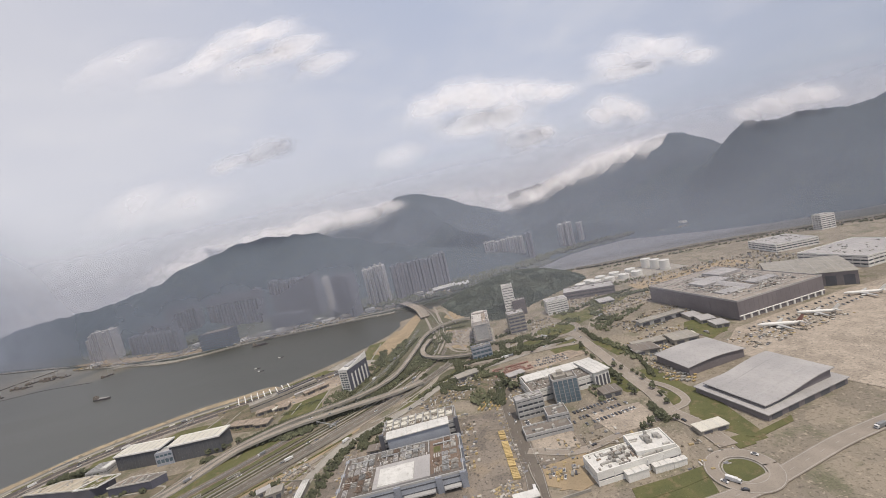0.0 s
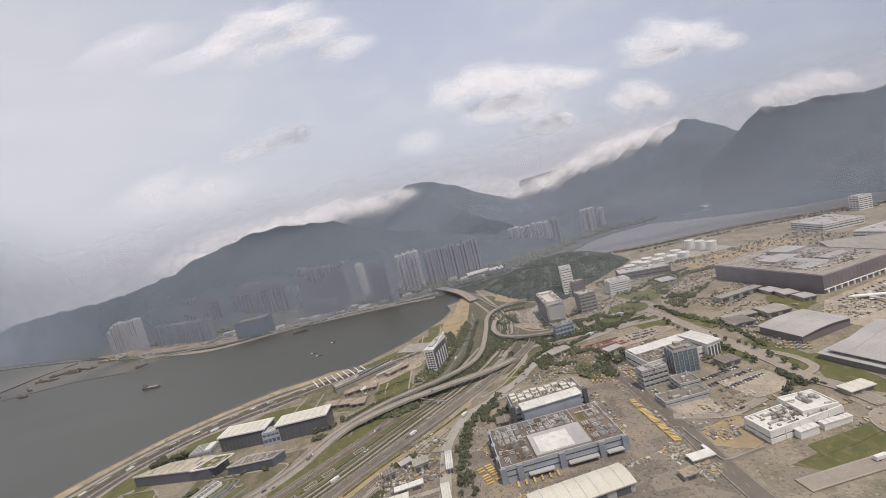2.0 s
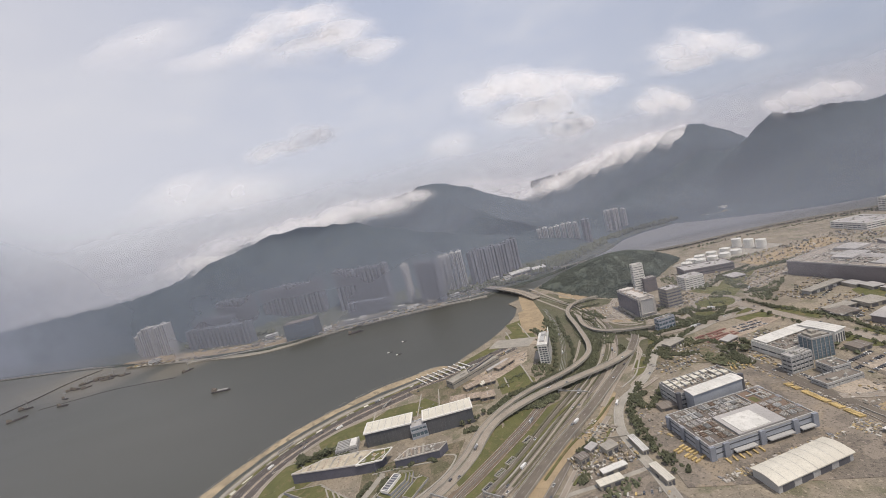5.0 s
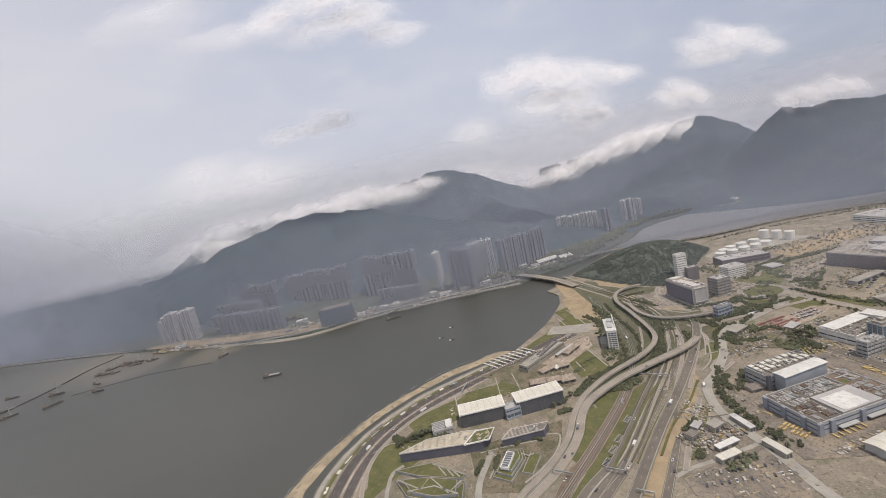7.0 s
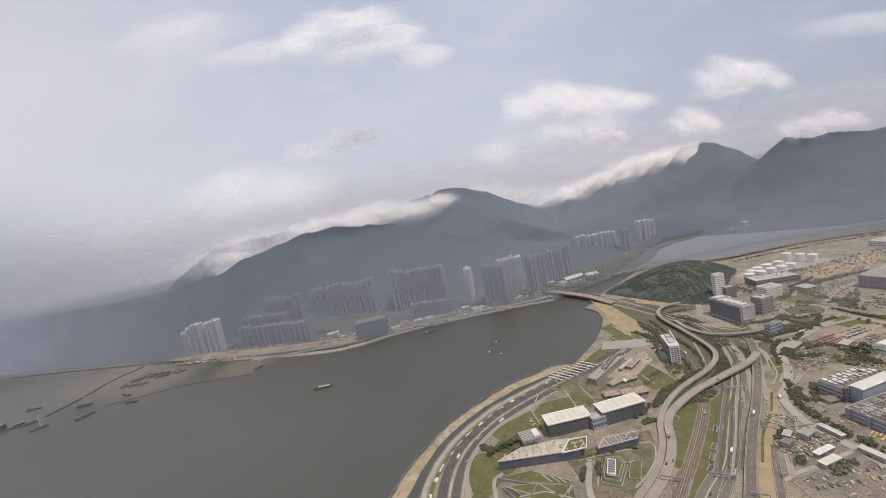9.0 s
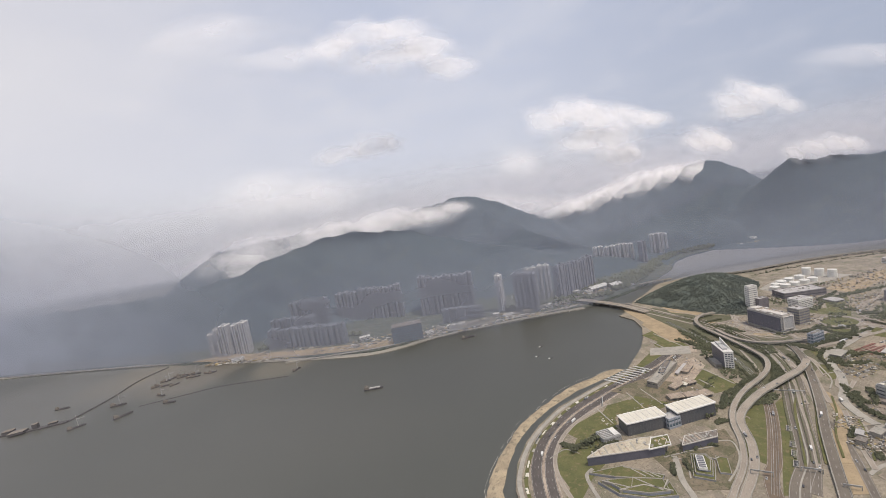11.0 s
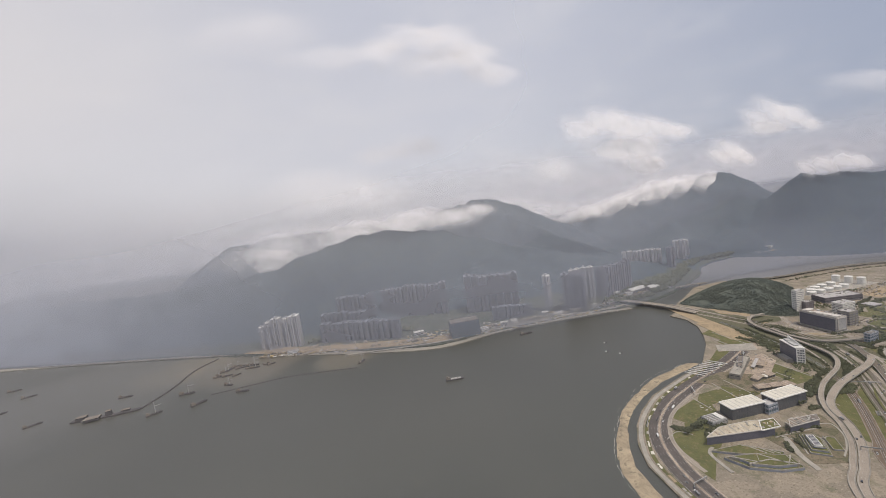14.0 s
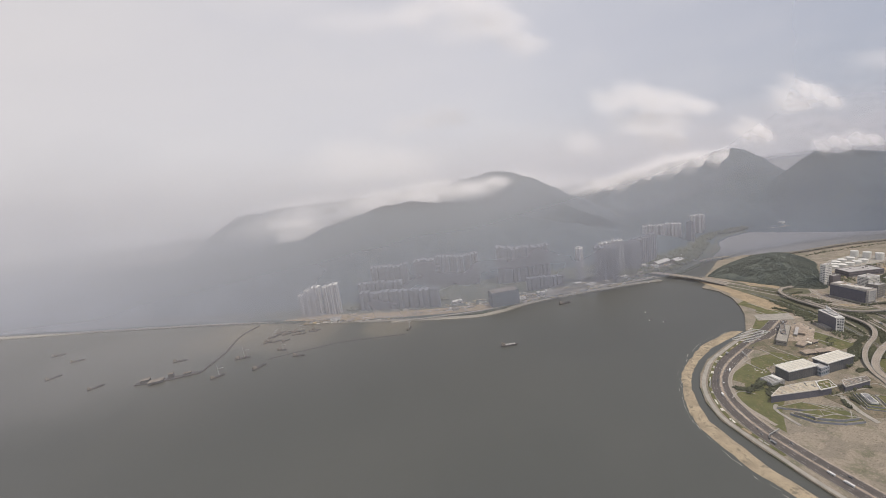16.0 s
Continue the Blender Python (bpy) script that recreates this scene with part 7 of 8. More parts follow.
def gantry(x, y, w, turn, z=0.0):
    root = thing("sign_gantry", x, y, LEVEL + z, turn, "grey steel sign gantry over the highway", "sign gantry", "road gantries")
    for s in (-1, 1):
        bm = bmesh.new()
        box(bm, s * w / 2 - 0.15, s * w / 2 + 0.15, -0.15, 0.15, 0, 2.6)
        part("post", bm, METAL, root)
    bm = bmesh.new()
    box(bm, -w / 2, w / 2, -0.2, 0.2, 2.2, 2.6)
    part("beam", bm, METAL, root)
    for k in (-0.25, 0.22):
        bm = bmesh.new()
        box(bm, k * w - 1.2, k * w + 1.2, -0.35, -0.2, 1.9, 2.8)
        part("sign_panel", bm, METAL, root)
    return root


for x, y, w, a in ((-161.6, 141.4, 9, -38), (-140.7, 134.4, 8, -38), (-84.1, 191.4, 16, -35), (-248.4, 214.0, 10, 45), (-190.2, 235.3, 10, 60), (-262.9, 155.2, 10, 10), (-136.8, 120.4, 6, -38)):
    gantry(x, y, w, a)

# pergola beams on the waterfront
root = thing("pergola", -153.4, 262.1, LEVEL, 0, "white beamed pergola over the sunken road mouth", "pergola")
for k in range(9):
    bm = bmesh.new()
    box(bm, -0.3, 0.3, -7.5, 7.5, 0.9, 1.4)
    ob = part("beam", bm, WHITE, root)
    ob.matrix_basis = pose(-14 + 4.0 * k, 1.1 * k - 5, 0, 0, 0, 31.0)


# ---- aircraft on the apron ----
def airliner(x, y, turn, s, label):
    root = thing("parked_airliner", x, y, LEVEL + 0.05, turn, label, "aeroplane", "parked aeroplanes")
    bm = bmesh.new()
    rings = []
    for i, (px, pr) in enumerate(((-1.0, 0.02), (-0.9, 0.05), (-0.6, 0.095), (0.0, 0.1), (0.7, 0.1), (0.88, 0.08), (0.97, 0.04), (1.0, 0.01))):
        rings.append([bm.verts.new((px * s, pr * s * math.cos(a), (0.2 + (0.05 if px < -0.6 else 0)) * s + pr * s * math.sin(a))) for a in np.linspace(0, 2 * math.pi, 13)[:-1]])
    for a, b in zip(rings, rings[1:]):
        for i in range(12):
            bm.faces.new((a[i], a[(i + 1) % 12], b[(i + 1) % 12], b[i]))
    part("fuselage", bm, WHITE, root, smooth=True)
    for k in (-1, 1):
        bm = bmesh.new()
        prism(bm, [(0.25 * s, 0.05 * k * s), (-0.05 * s, 0.05 * k * s), (-0.38 * s, 0.9 * k * s), (-0.28 * s, 0.9 * k * s)], 0.15 * s, 0.19 * s)
        part("wing", bm, WALL, root)
        bm = bmesh.new()
        prism(bm, [(-0.78 * s, 0.03 * k * s), (-0.93 * s, 0.03 * k * s), (-1.05 * s, 0.34 * k * s), (-0.97 * s, 0.34 * k * s)], 0.25 * s, 0.28 * s)
        part("tailplane", bm, WALL, root)
        bm = bmesh.new()
        tube(bm, 0, 0, -0.12 * s, 0.12 * s, 0.055 * s, n=10)
        part("engine", bm, WHITE, root).matrix_basis = pose(0.12 * s, 0.32 * k * s, 0.1 * s, 0, 90, 0)
    bm = bmesh.new()
    v = [bm.verts.new((a * s, b * s, c * s)) for b in (-0.01, 0.01) for a, c in ((-0.68, 0.3), (-0.95, 0.3), (-1.08, 0.62), (-0.96, 0.62))]
    for f in ((0, 1, 2, 3), (7, 6, 5, 4), (0, 4, 5, 1), (1, 5, 6, 2), (2, 6, 7, 3), (3, 7, 4, 0)):
        bm.faces.new([v[i] for i in f])
    part("tail_fin", bm, RED if s > 8 else WHITE, root)
    for px, py in ((0.75, 0), (-0.05, 0.12), (-0.05, -0.12)):
        bm = bmesh.new()
        box(bm, px * s - 0.02 * s, px * s + 0.02 * s, py * s - 0.02 * s, py * s + 0.02 * s, 0, 0.16 * s)
        part("landing_gear", bm, TYRE, root)
    return root


airliner(147, 192, 155, 9.0, "white parked airliner with a red tail on the apron")
airliner(170, 197, 150, 8.0, "white parked airliner beside the cargo terminal")
airliner(205, 208, 150, 8.0, "white parked airliner far along the apron")


# pale stone slabs let into the promenade verge
q = random.Random(52)
verge_line = smooth_line([(*p, LEVEL) for p in verge], 1.5)
verge_side = sideways(verge_line)
for i in range(4, len(verge_line) - 6, 7):
    n = q.randrange(3, 6)
    run, o = verge_line[i:i + n], q.uniform(0.9, 1.7)
    bm = bmesh.new()
    ribbon(bm, run, o - q.uniform(0.5, 1.1), o + q.uniform(0.4, 0.9), 0.0, 0.22)
    single("stone_slab", bm, q.choice((CONCRETE, SAND, CREAM)), "pale stone slab in the promenade verge", "paving", kind="structure")
for i in range(3, len(verge_line) - 3, 5):
    p = verge_line[i] + verge_side[i] * q.uniform(0.6, 2.2)
    bm = bmesh.new()
    tube(bm, 0, 0, -0.1, q.uniform(0.3, 0.7), q.uniform(0.4, 0.8), 0.2, 7)
    bush = single("bush", bm, LEAF, "low clipped bush on the promenade verge", "bush", "verge bushes", smooth=False)
    bush.location = (p.x, p.y, LEVEL + 0.17)

# ---- trees ----
def clump_mesh(name, seed, n, spread, tall):
    """A crown of many small leaf clumps with gaps."""
    q = random.Random(seed)
    verts, faces = [], []
    for i in range(n):
        a, rad, z = q.uniform(0, 6.28), spread * math.sqrt(q.random()), q.uniform(0.25, 1.0) * tall
        k = (1.15 - abs(z / tall - 0.55)) * 0.9
        c = Vector((rad * math.cos(a) * k, rad * math.sin(a) * k, z))
        s = q.uniform(0.32, 0.6) * spread * 0.75
        b = len(verts)
        for d in ((1, 0, 0), (-1, 0, 0), (0, 1, 0), (0, -1, 0), (0, 0, 1), (0, 0, -1)):
            verts.append(c + Vector(d) * s * q.uniform(0.6, 1.25) + Vector((q.uniform(-1, 1), q.uniform(-1, 1), q.uniform(-1, 1))) * s * 0.35)
        for f in ((0, 2, 4), (2, 1, 4), (1, 3, 4), (3, 0, 4), (2, 0, 5), (1, 2, 5), (3, 1, 5), (0, 3, 5)):
            faces.append([b + i for i in f])
    me = bpy.data.meshes.new(name)
    me.from_pydata([tuple(v) for v in verts], [], faces)
    me.materials.append(LEAF)
    return me


CROWNS = [clump_mesh("crown", s, 26, 1.5, 2.4) for s in range(5)]
bm = bmesh.new()
tube(bm, 0, 0, 0, 1.3, 0.16, 0.08, 6)
for a in (0.4, 2.5, 4.4):
    v0 = Vector((0, 0, 0.9))
    v1 = Vector((0.6 * math.cos(a), 0.6 * math.sin(a), 1.6))
    ring = [bm.verts.new(v0 + Vector(d)) for d in ((0.05, 0, 0), (0, 0.05, 0), (-0.05, 0, 0))]
    tip = bm.verts.new(v1)
    for i in range(3):
        bm.faces.new((ring[i], ring[(i + 1) % 3], tip))
TRUNK = mesh_of("trunk", bm, BARK)


def tree(x, y, s, k):
    root = thing("tree", x, y, LEVEL, (k * 67) % 360, "broad dark green street tree with a rounded crown", "tree", "street trees")
    root.scale = (s, s, s)
    part("trunk", TRUNK, None, root)
    ob = part("crown", CROWNS[k % 5], None, root)
    ob.location = (0, 0, 0.5)


def tree_row(pts, gap, size, wobble, seed):
    q = random.Random(seed)
    line = smooth_line([(*p, 0) for p in pts], gap)
    for i, p in enumerate(line):
        tree(p.x + q.uniform(-wobble, wobble), p.y + q.uniform(-wobble, wobble), size * q.uniform(0.75, 1.25), q.randrange(100))


tree_row([(63.3, 188.2), (68.0, 175.0), (67.9, 160.1), (66.0, 148.3)], 4.0, 0.8, 0.8, 1)
tree_row([(58, 226), (57, 200), (58, 180), (59, 160)], 5.0, 0.8, 1.0, 2)
tree_row([(-68.0, 163.9), (-72.6, 147.7), (-73.9, 131.3), (-72.6, 122.8)], 3.4, 0.8, 1.2, 3)
tree_row([(50.4, 134.1), (57.6, 138.9), (63.2, 137.8)], 3.0, 0.9, 1.0, 5)
tree_row([(-235.6, 193.0), (-227.1, 197.0), (-217.0, 197.8)], 2.4, 1.2, 0.8, 6)
tree_row([(18, 196), (13, 188), (9, 196)], 2.6, 1.2, 1.2, 7)
tree_row([(-149.5, 191.6), (-141.4, 190.6), (-133.4, 196.1)], 3.0, 0.9, 0.8, 8)


def wood(name, areas, label, seed, size=1.0, base=LEVEL, leaf=LEAF):
    """Dense trees over some areas (centre x, y, radii, count), joined."""
    q = random.Random(seed)
    verts, faces = [], []
    for cx, cy, rx, ry, turn, n, hill in areas:
        for i in range(n):
            a, rad = q.uniform(0, 6.28), math.sqrt(q.random())
            u, v = rad * math.cos(a) * rx, rad * math.sin(a) * ry
            ca, sa = math.cos(radians(turn)), math.sin(radians(turn))
            x, y = cx + u * ca - v * sa, cy + u * sa + v * ca
            z = base + hill
            s = size * q.uniform(0.7, 1.4)
            for k in range(3):
                c = Vector((x + q.uniform(-1, 1) * s, y + q.uniform(-1, 1) * s, z + s * q.uniform(0.4, 1.7)))
                b = len(verts)
                for d in ((1, 0, 0), (-1, 0, 0), (0, 1, 0), (0, -1, 0), (0, 0, 1), (0, 0, -1)):
                    verts.append(tuple(c + Vector(d) * s * q.uniform(0.6, 1.3) + Vector((q.uniform(-1, 1), q.uniform(-1, 1), q.uniform(-1, 1))) * s * 0.3))
                for f in ((0, 2, 4), (2, 1, 4), (1, 3, 4), (3, 0, 4), (2, 0, 5), (1, 2, 5), (3, 1, 5), (0, 3, 5)):
                    faces.append([b + j for j in f])
    me = bpy.data.meshes.new(name)
    me.from_pydata(verts, [], faces)
    me.materials.append(leaf)
    return tagged(new(name, me), label, "trees", kind="stuff")


wood("roadside_trees", [(-112, 200, 16, 4.5, 12, 170, 0), (-100, 192, 8, 4, 20, 60, 0), (-46, 262, 5, 22, -8, 170, 0), (-54, 232, 3, 12, -25, 60, 0), (-62, 290, 5, 26, -12, 130, 0), (-78, 262, 5, 20, -15, 70, 0),
                        (-90, 228, 6, 10, -20, 50, 0), (-24, 300, 8, 14, 0, 50, 0), (-34, 250, 4, 14, -30, 70, 0)], "dense dark green trees between the road loops", 31, 0.7)
wood("roadside_trees", [(20, 240, 22, 4, -4, 130, 0), (52, 256, 7, 5, 0, 9, 0), (30, 258, 10, 5, 0, 50, 0), (66, 272, 8, 6, 0, 40, 0), (110, 305, 26, 5, 6, 120, 0), (150, 306, 30, 4, -8, 100, 0), (90, 285, 5, 16, -20, 70, 0), (80, 250, 5, 12, 0, 40, 0),
                        (100, 262, 20, 4, 30, 80, 0), (75, 205, 3, 20, 8, 60, 0), (46, 172, 3, 12, 0, 30, 0), (-6, 214, 9, 3, 0, 30, 0), (-4, 186, 5, 10, 10, 60, 0), (-95, 122, 10, 3, 20, 24, 0), (70, 300, 10, 10, 0, 50, 0), (120, 345, 40, 5, 5, 80, 0), (70, 330, 10, 14, 0, 60, 0)], "dense dark green trees beside the roads and roundabout", 32, 0.65)


def belt(pts, width, n, seed):
    """Spots for trees along a curve."""
    q = random.Random(seed)
    line = smooth_line([(*p, 0) for p in pts], 1.0)
    return [(p.x, p.y, width, width, 0, 1, 0) for p in (q.choice(line) for i in range(n))]


BELTS = (([(-25.0, 307.3), (-22.1, 293.3), (-19.3, 283.7)], 0.8, 60), ([(-22.9, 321.7), (-7.0, 319.5)], 1.0, 40), ([(30.3, 261.9), (26.3, 242.9), (32.1, 233.2)], 1.6, 120), ([(-3.0, 264.8), (10.3, 260.8), (24.5, 255.6)], 2.0, 110), ([(-1.7, 222.5), (13.0, 229.2)], 1.4, 50), ([(-16.9, 217.0), (-24.1, 206.8), (-22.1, 200.6)], 1.5, 60), ([(-6.3, 209.2), (6.6, 210.2), (8.9, 203.0)], 1.6, 70), ([(79.7, 263.0), (91.3, 260.2), (84.3, 247.8)], 1.8, 60), ([(43.4, 237.7), (52.0, 237.4)], 1.4, 40), ([(100, 470), (150, 444), (242, 436), (300, 418), (350, 394), (400, 370), (520, 332)], 2.6, 420), ([(150, 425), (240, 415), (330, 388), (420, 345)], 4.0, 150), ([(-34.6, 315.9), (-38.7, 298.7), (-39.8, 274.5), (-39.2, 259.2), (-47.1, 238.9), (-63.6, 219.5)], 2.2, 300), ([(-118.5, 199.3), (-101.1, 211.5), (-88.2, 216.0), (-79.6, 218.0)], 1.8, 160), ([(-112.5, 193.1), (-100.7, 196.8), (-83.9, 201.3), (-71.4, 203.8)], 1.8, 160),
         ([(-15.8, 246.5), (-13.6, 229.0)], 2.5, 90), ([(16.0, 259.6), (16.6, 243.3), (33.6, 237.8)], 2.2, 110), ([(-73.1, 299.8), (-70.9, 286.9), (-70.8, 272.1)], 3.0, 130), ([(-35.0, 202.6), (-23.0, 218.5), (-10.9, 225.9), (-3.0, 225.6)], 1.2, 70), ([(-50.5, 184.3), (-62.7, 171.2), (-69.2, 157.5)], 1.6, 60),
         ([(-59.7, 175.0), (-59.6, 164.8)], 2.5, 60), ([(8.0, 270.2), (22.4, 275.1), (45.0, 293.8)], 1.6, 60), ([(66.8, 289.1), (103.3, 309.7), (134.0, 320.1)], 2.0, 90), ([(32.7, 256.6), (38.0, 250.1), (51.1, 248.3)], 1.5, 50),
         ([(-122.1, 189.4), (-113.1, 193.0), (-106.6, 190.9), (-92.7, 193.5)], 3.5, 220), ([(-130.1, 195.1), (-125.0, 200.4), (-114.4, 208.0), (-100.9, 209.0)], 1.8, 130), ([(-67.1, 163.5), (-70.5, 144.7), (-70.7, 127.4), (-68.7, 122.2)], 2.4, 55), ([(-60.7, 172.6), (-53.6, 175.8)], 1.8, 40),
         ([(-43.2, 176.2), (-58.6, 161.8)], 1.5, 50), ([(6.6, 199.1), (4.4, 176.7), (0.7, 188.1)], 2.4, 110), ([(-24.4, 211.3), (-17.1, 202.7), (-7.0, 199.3)], 2.0, 90), ([(25.2, 235.7), (37.4, 238.0), (49.1, 247.5)], 2.0, 90), ([(-22.8, 248.9), (-13.2, 237.5)], 2.6, 70),
         ([(68.3, 250.3), (68.7, 230.3), (71.0, 220.4)], 1.5, 60), ([(58.3, 188.8), (60.0, 178.7)], 1.8, 50), ([(76.9, 205.4), (76.1, 187.7), (72.9, 170.8)], 0.9, 60), ([(88.6, 276.3), (88.1, 259.4), (94.4, 253.3)], 2.5, 90), ([(117.7, 307.5), (139.1, 305.0), (152.7, 305.0)], 2.2, 130),
         ([(59.8, 148.7), (60.4, 143.4), (60.6, 137.9)], 2.0, 50), ([(96.0, 310.0), (121.9, 315.2)], 1.6, 60), ([(-226.1, 185.6), (-220.6, 190.5), (-208.3, 191.7)], 2.2, 90), ([(-237.6, 202.8), (-231.8, 197.4), (-222.4, 198.6), (-213.2, 202.9)], 2.4, 130), ([(-144.7, 184.5), (-139.9, 183.9)], 1.6, 40),
         ([(-175.1, 169.2), (-167.9, 170.8), (-162.1, 167.2)], 0.7, 60), ([(-185.3, 164.4), (-189.3, 153.4)], 0.8, 30), ([(-193.4, 163.5), (-197.7, 157.0)], 0.9, 30), ([(-106, 130), (-103, 133)], 1.6, 40), ([(-100, 147), (-92, 150.5)], 1.0, 30))
BELTS += (([(-33, 262), (-42, 250), (-53.8, 232), (-68.3, 213.5), (-80, 205)], 2.6, 230), ([(-38.5, 309), (-42, 285), (-44.5, 265), (-51, 240), (-60, 222), (-66, 212)], 4.2, 420), ([(-47.5, 316), (-55.5, 280), (-59.5, 256), (-65.5, 236), (-75, 221)], 1.2, 130), ([(-57, 320), (-66, 275), (-76, 240), (-87, 214)], 1.3, 110), ([(-35.5, 233), (-38, 224), (-44, 217)], 1.5, 40),
          ([(-15, 237), (-6, 236), (8, 236), (22, 233)], 2.2, 110), ([(-22, 206), (-12, 214), (2, 217)], 1.6, 70), ([(-34, 268), (-30, 284), (-33, 300)], 1.4, 60))
wood("roadside_trees", [s for k, (pts, wd, n) in enumerate(BELTS) for s in belt(pts, wd * 0.85, int(n * 1.35), 300 + k)], "belts of dark green trees along the roads", 36, 0.62)
q = random.Random(33)
spots = []
outline = smooth_line([(*p, 0) for p in HILL + HILL[:1]], 3.0)
for i in range(14000):
    k, f = q.randrange(len(outline) - 1), math.sqrt(q.uniform(0.002, 1.0))
    p = outline[k].lerp(outline[k + 1], q.random())
    spots.append((hx + (p.x - hx) * f, hy + (p.y - hy) * f, 0.9, 0.9, 0, 1, 24 * (1 - f ** 1.7) - 0.8))
wood("hill_trees", spots, "thick dark woodland covering the island hill", 33, 0.5, leaf=HILLLEAF)
wood("shore_trees", [(-300, 640, 160, 14, -12, 260, 0), (-120, 500, 60, 6, -5, 120, 0), (0, 540, 60, 20, 10, 160, 0), (60, 545, 50, 20, 38, 220, 0), (20, 510, 40, 12, 30, 160, 0), (110, 575, 40, 16, 45, 160, 0), (160, 610, 40, 12, 20, 120, 0), (230, 625, 50, 10, 0, 140, 0), (-60, 478, 40, 4, 0, 60, 0), (240, 670, 60, 10, 0, 100, 0), (-450, 565, 80, 8, -14, 100, 0)], "dark trees between the towers of the far shore", 34, 2.2, 1.5)
wood("shrubs", [(-215, 196, 14, 3, 5, 50, 0), (-150, 215, 20, 4, 0, 30, 0), (-110, 225, 12, 3, 30, 40, 0), (-184, 168, 10, 4, -20, 40, 0)], "low green shrubs and hedges in the park", 35, 0.4)


# ---- clouds lying on the mountains ----
def cloud_material(grain, thickness):
    """White droplets, thinning out raggedly towards each lobe's rim."""
    m = bpy.data.materials.new("cloud")
    m.use_nodes = True
    N = Nodes(m.node_tree)
    co = N.add("ShaderNodeTexCoord")
    rim = N.ramp(N.vec("LENGTH", N.vec("SUBTRACT", co.outputs["UV"], (0.5, 0.5, 0.0))), 0.5, 0.02)
    place = N.vec("MULTIPLY", co.outputs["Object"], (1.0, 0.6, 1.5))
    fluff = N.noise(place, grain, 8.0, 0.60)
    alpha = N.math("MULTIPLY", N.ramp(N.math("ADD", rim, N.math("MULTIPLY", N.math("SUBTRACT", fluff, 0.5), 1.25)), -0.02, 1.18), thickness)
    lit = N.vec("NORMALIZE", N.vec("ADD", N.vec("MULTIPLY", N.add("ShaderNodeNewGeometry").outputs["Normal"], (0.4, 0.4, 0.4)), (0.05, -0.35, 0.8)))
    d = N.add("ShaderNodeBsdfDiffuse", Color=(0.84, 0.825, 0.835, 1), Normal=lit)
    tr = N.add("ShaderNodeBsdfTranslucent", Color=(0.84, 0.825, 0.835, 1), Normal=lit)
    both = N.add("ShaderNodeMixShader", Fac=0.16)
    N.tree.links.new(d.outputs[0], both.inputs[1])
    N.tree.links.new(tr.outputs[0], both.inputs[2])
    clear = N.add("ShaderNodeBsdfTransparent")
    out = N.add("ShaderNodeMixShader", Fac=N.math("MULTIPLY", alpha, N.ramp(rim, 0.0, 0.12)))
    N.tree.links.new(clear.outputs[0], out.inputs[1])
    N.tree.links.new(both.outputs[0], out.inputs[2])
    N.tree.links.new(out.outputs[0], N.add("ShaderNodeOutputMaterial").inputs[0])
    return m


CLOUD = cloud_material(0.022, 0.48)
SOFT = cloud_material(0.014, 0.30)
BANK = cloud_material(0.020, 0.76)


def cloud(lobes, material, seed, label, tilt=0.0, bulge=0.3, spread=1.75):
    """Billowing lobes (x, y, z, half width, half height), each a bulging shell with a ragged rim, joined into one cloud."""
    verts, faces, coords = [], [], []
    ring, spoke = 14, 36
    for k, (cx, cy, cz, rx, rz) in enumerate(lobes):
        b, rx, rz = len(verts), rx * spread, rz * spread
        for u in range(ring + 1):
            s = u / ring
            for v in range(spoke):
                w = v / spoke * 2 * math.pi
                px, pz = s * math.cos(w), s * math.sin(w)
                q = Vector((px * rx / 45, pz * rz / 45, seed + 3.7 * k))
                lump = noise.fractal(q, 1.0, 2.0, 3)
                grow = 1 + 0.22 * s * noise.noise(Vector((math.cos(w) * 1.6, math.sin(w) * 1.6, seed * 1.3 + k)))
                out = 0.6 * bulge * rx * (1 - s * s) - 0.8 * pz * rz + 0.25 * bulge * min(rx, rz * 1.6) * lump
                verts.append((cx + px * rx * grow, cy - out, cz + pz * rz * grow + tilt * px * rx))
                coords.append((0.5 + 0.5 * px, 0.5 + 0.5 * pz))
        for u in range(ring):
            for v in range(spoke):
                faces.append((b + u * spoke + v, b + u * spoke + (v + 1) % spoke, b + (u + 1) * spoke + (v + 1) % spoke, b + (u + 1) * spoke + v))
    me = bpy.data.meshes.new("cloud")
    me.from_pydata(verts, [], faces)
    layer = me.uv_layers.new(name="rim")
    for loop in me.loops:
        layer.data[loop.index].uv = coords[loop.vertex_index]
    me.materials.append(material)
    me.shade_smooth()
    return tagged(new("cloud", me), label, "cloud", "clouds over the bay")


cloud([(-341, 705, 461, 40, 29), (-289, 705, 478, 50, 35), (-224, 705, 474, 56, 35), (-186, 705, 443, 50, 33), (-149, 705, 404, 51, 23), (-242, 705, 429, 82, 27)], CLOUD, 1, "large bright heap cloud with a ragged flat base")
cloud([(-560, 830, 555, 130, 70), (-420, 790, 480, 130, 45)], SOFT, 2, "thin pale cloud trailing from the heap cloud", 0.0, 0.3, 1.35)
cloud([(-371, 754, 290, 47, 18), (-307, 754, 298, 44, 23), (-272, 754, 298, 27, 16)], CLOUD, 3, "small white cloud streak above the wing side ridge")
cloud([(13, 684, 282, 39, 27), (63, 684, 292, 50, 33), (116, 684, 280, 57, 33), (178, 684, 265, 47, 27), (230, 684, 257, 33, 18), (132, 684, 237, 59, 27), (72, 684, 241, 59, 23)], CLOUD, 4, "broad soft heap cloud over the saddle")
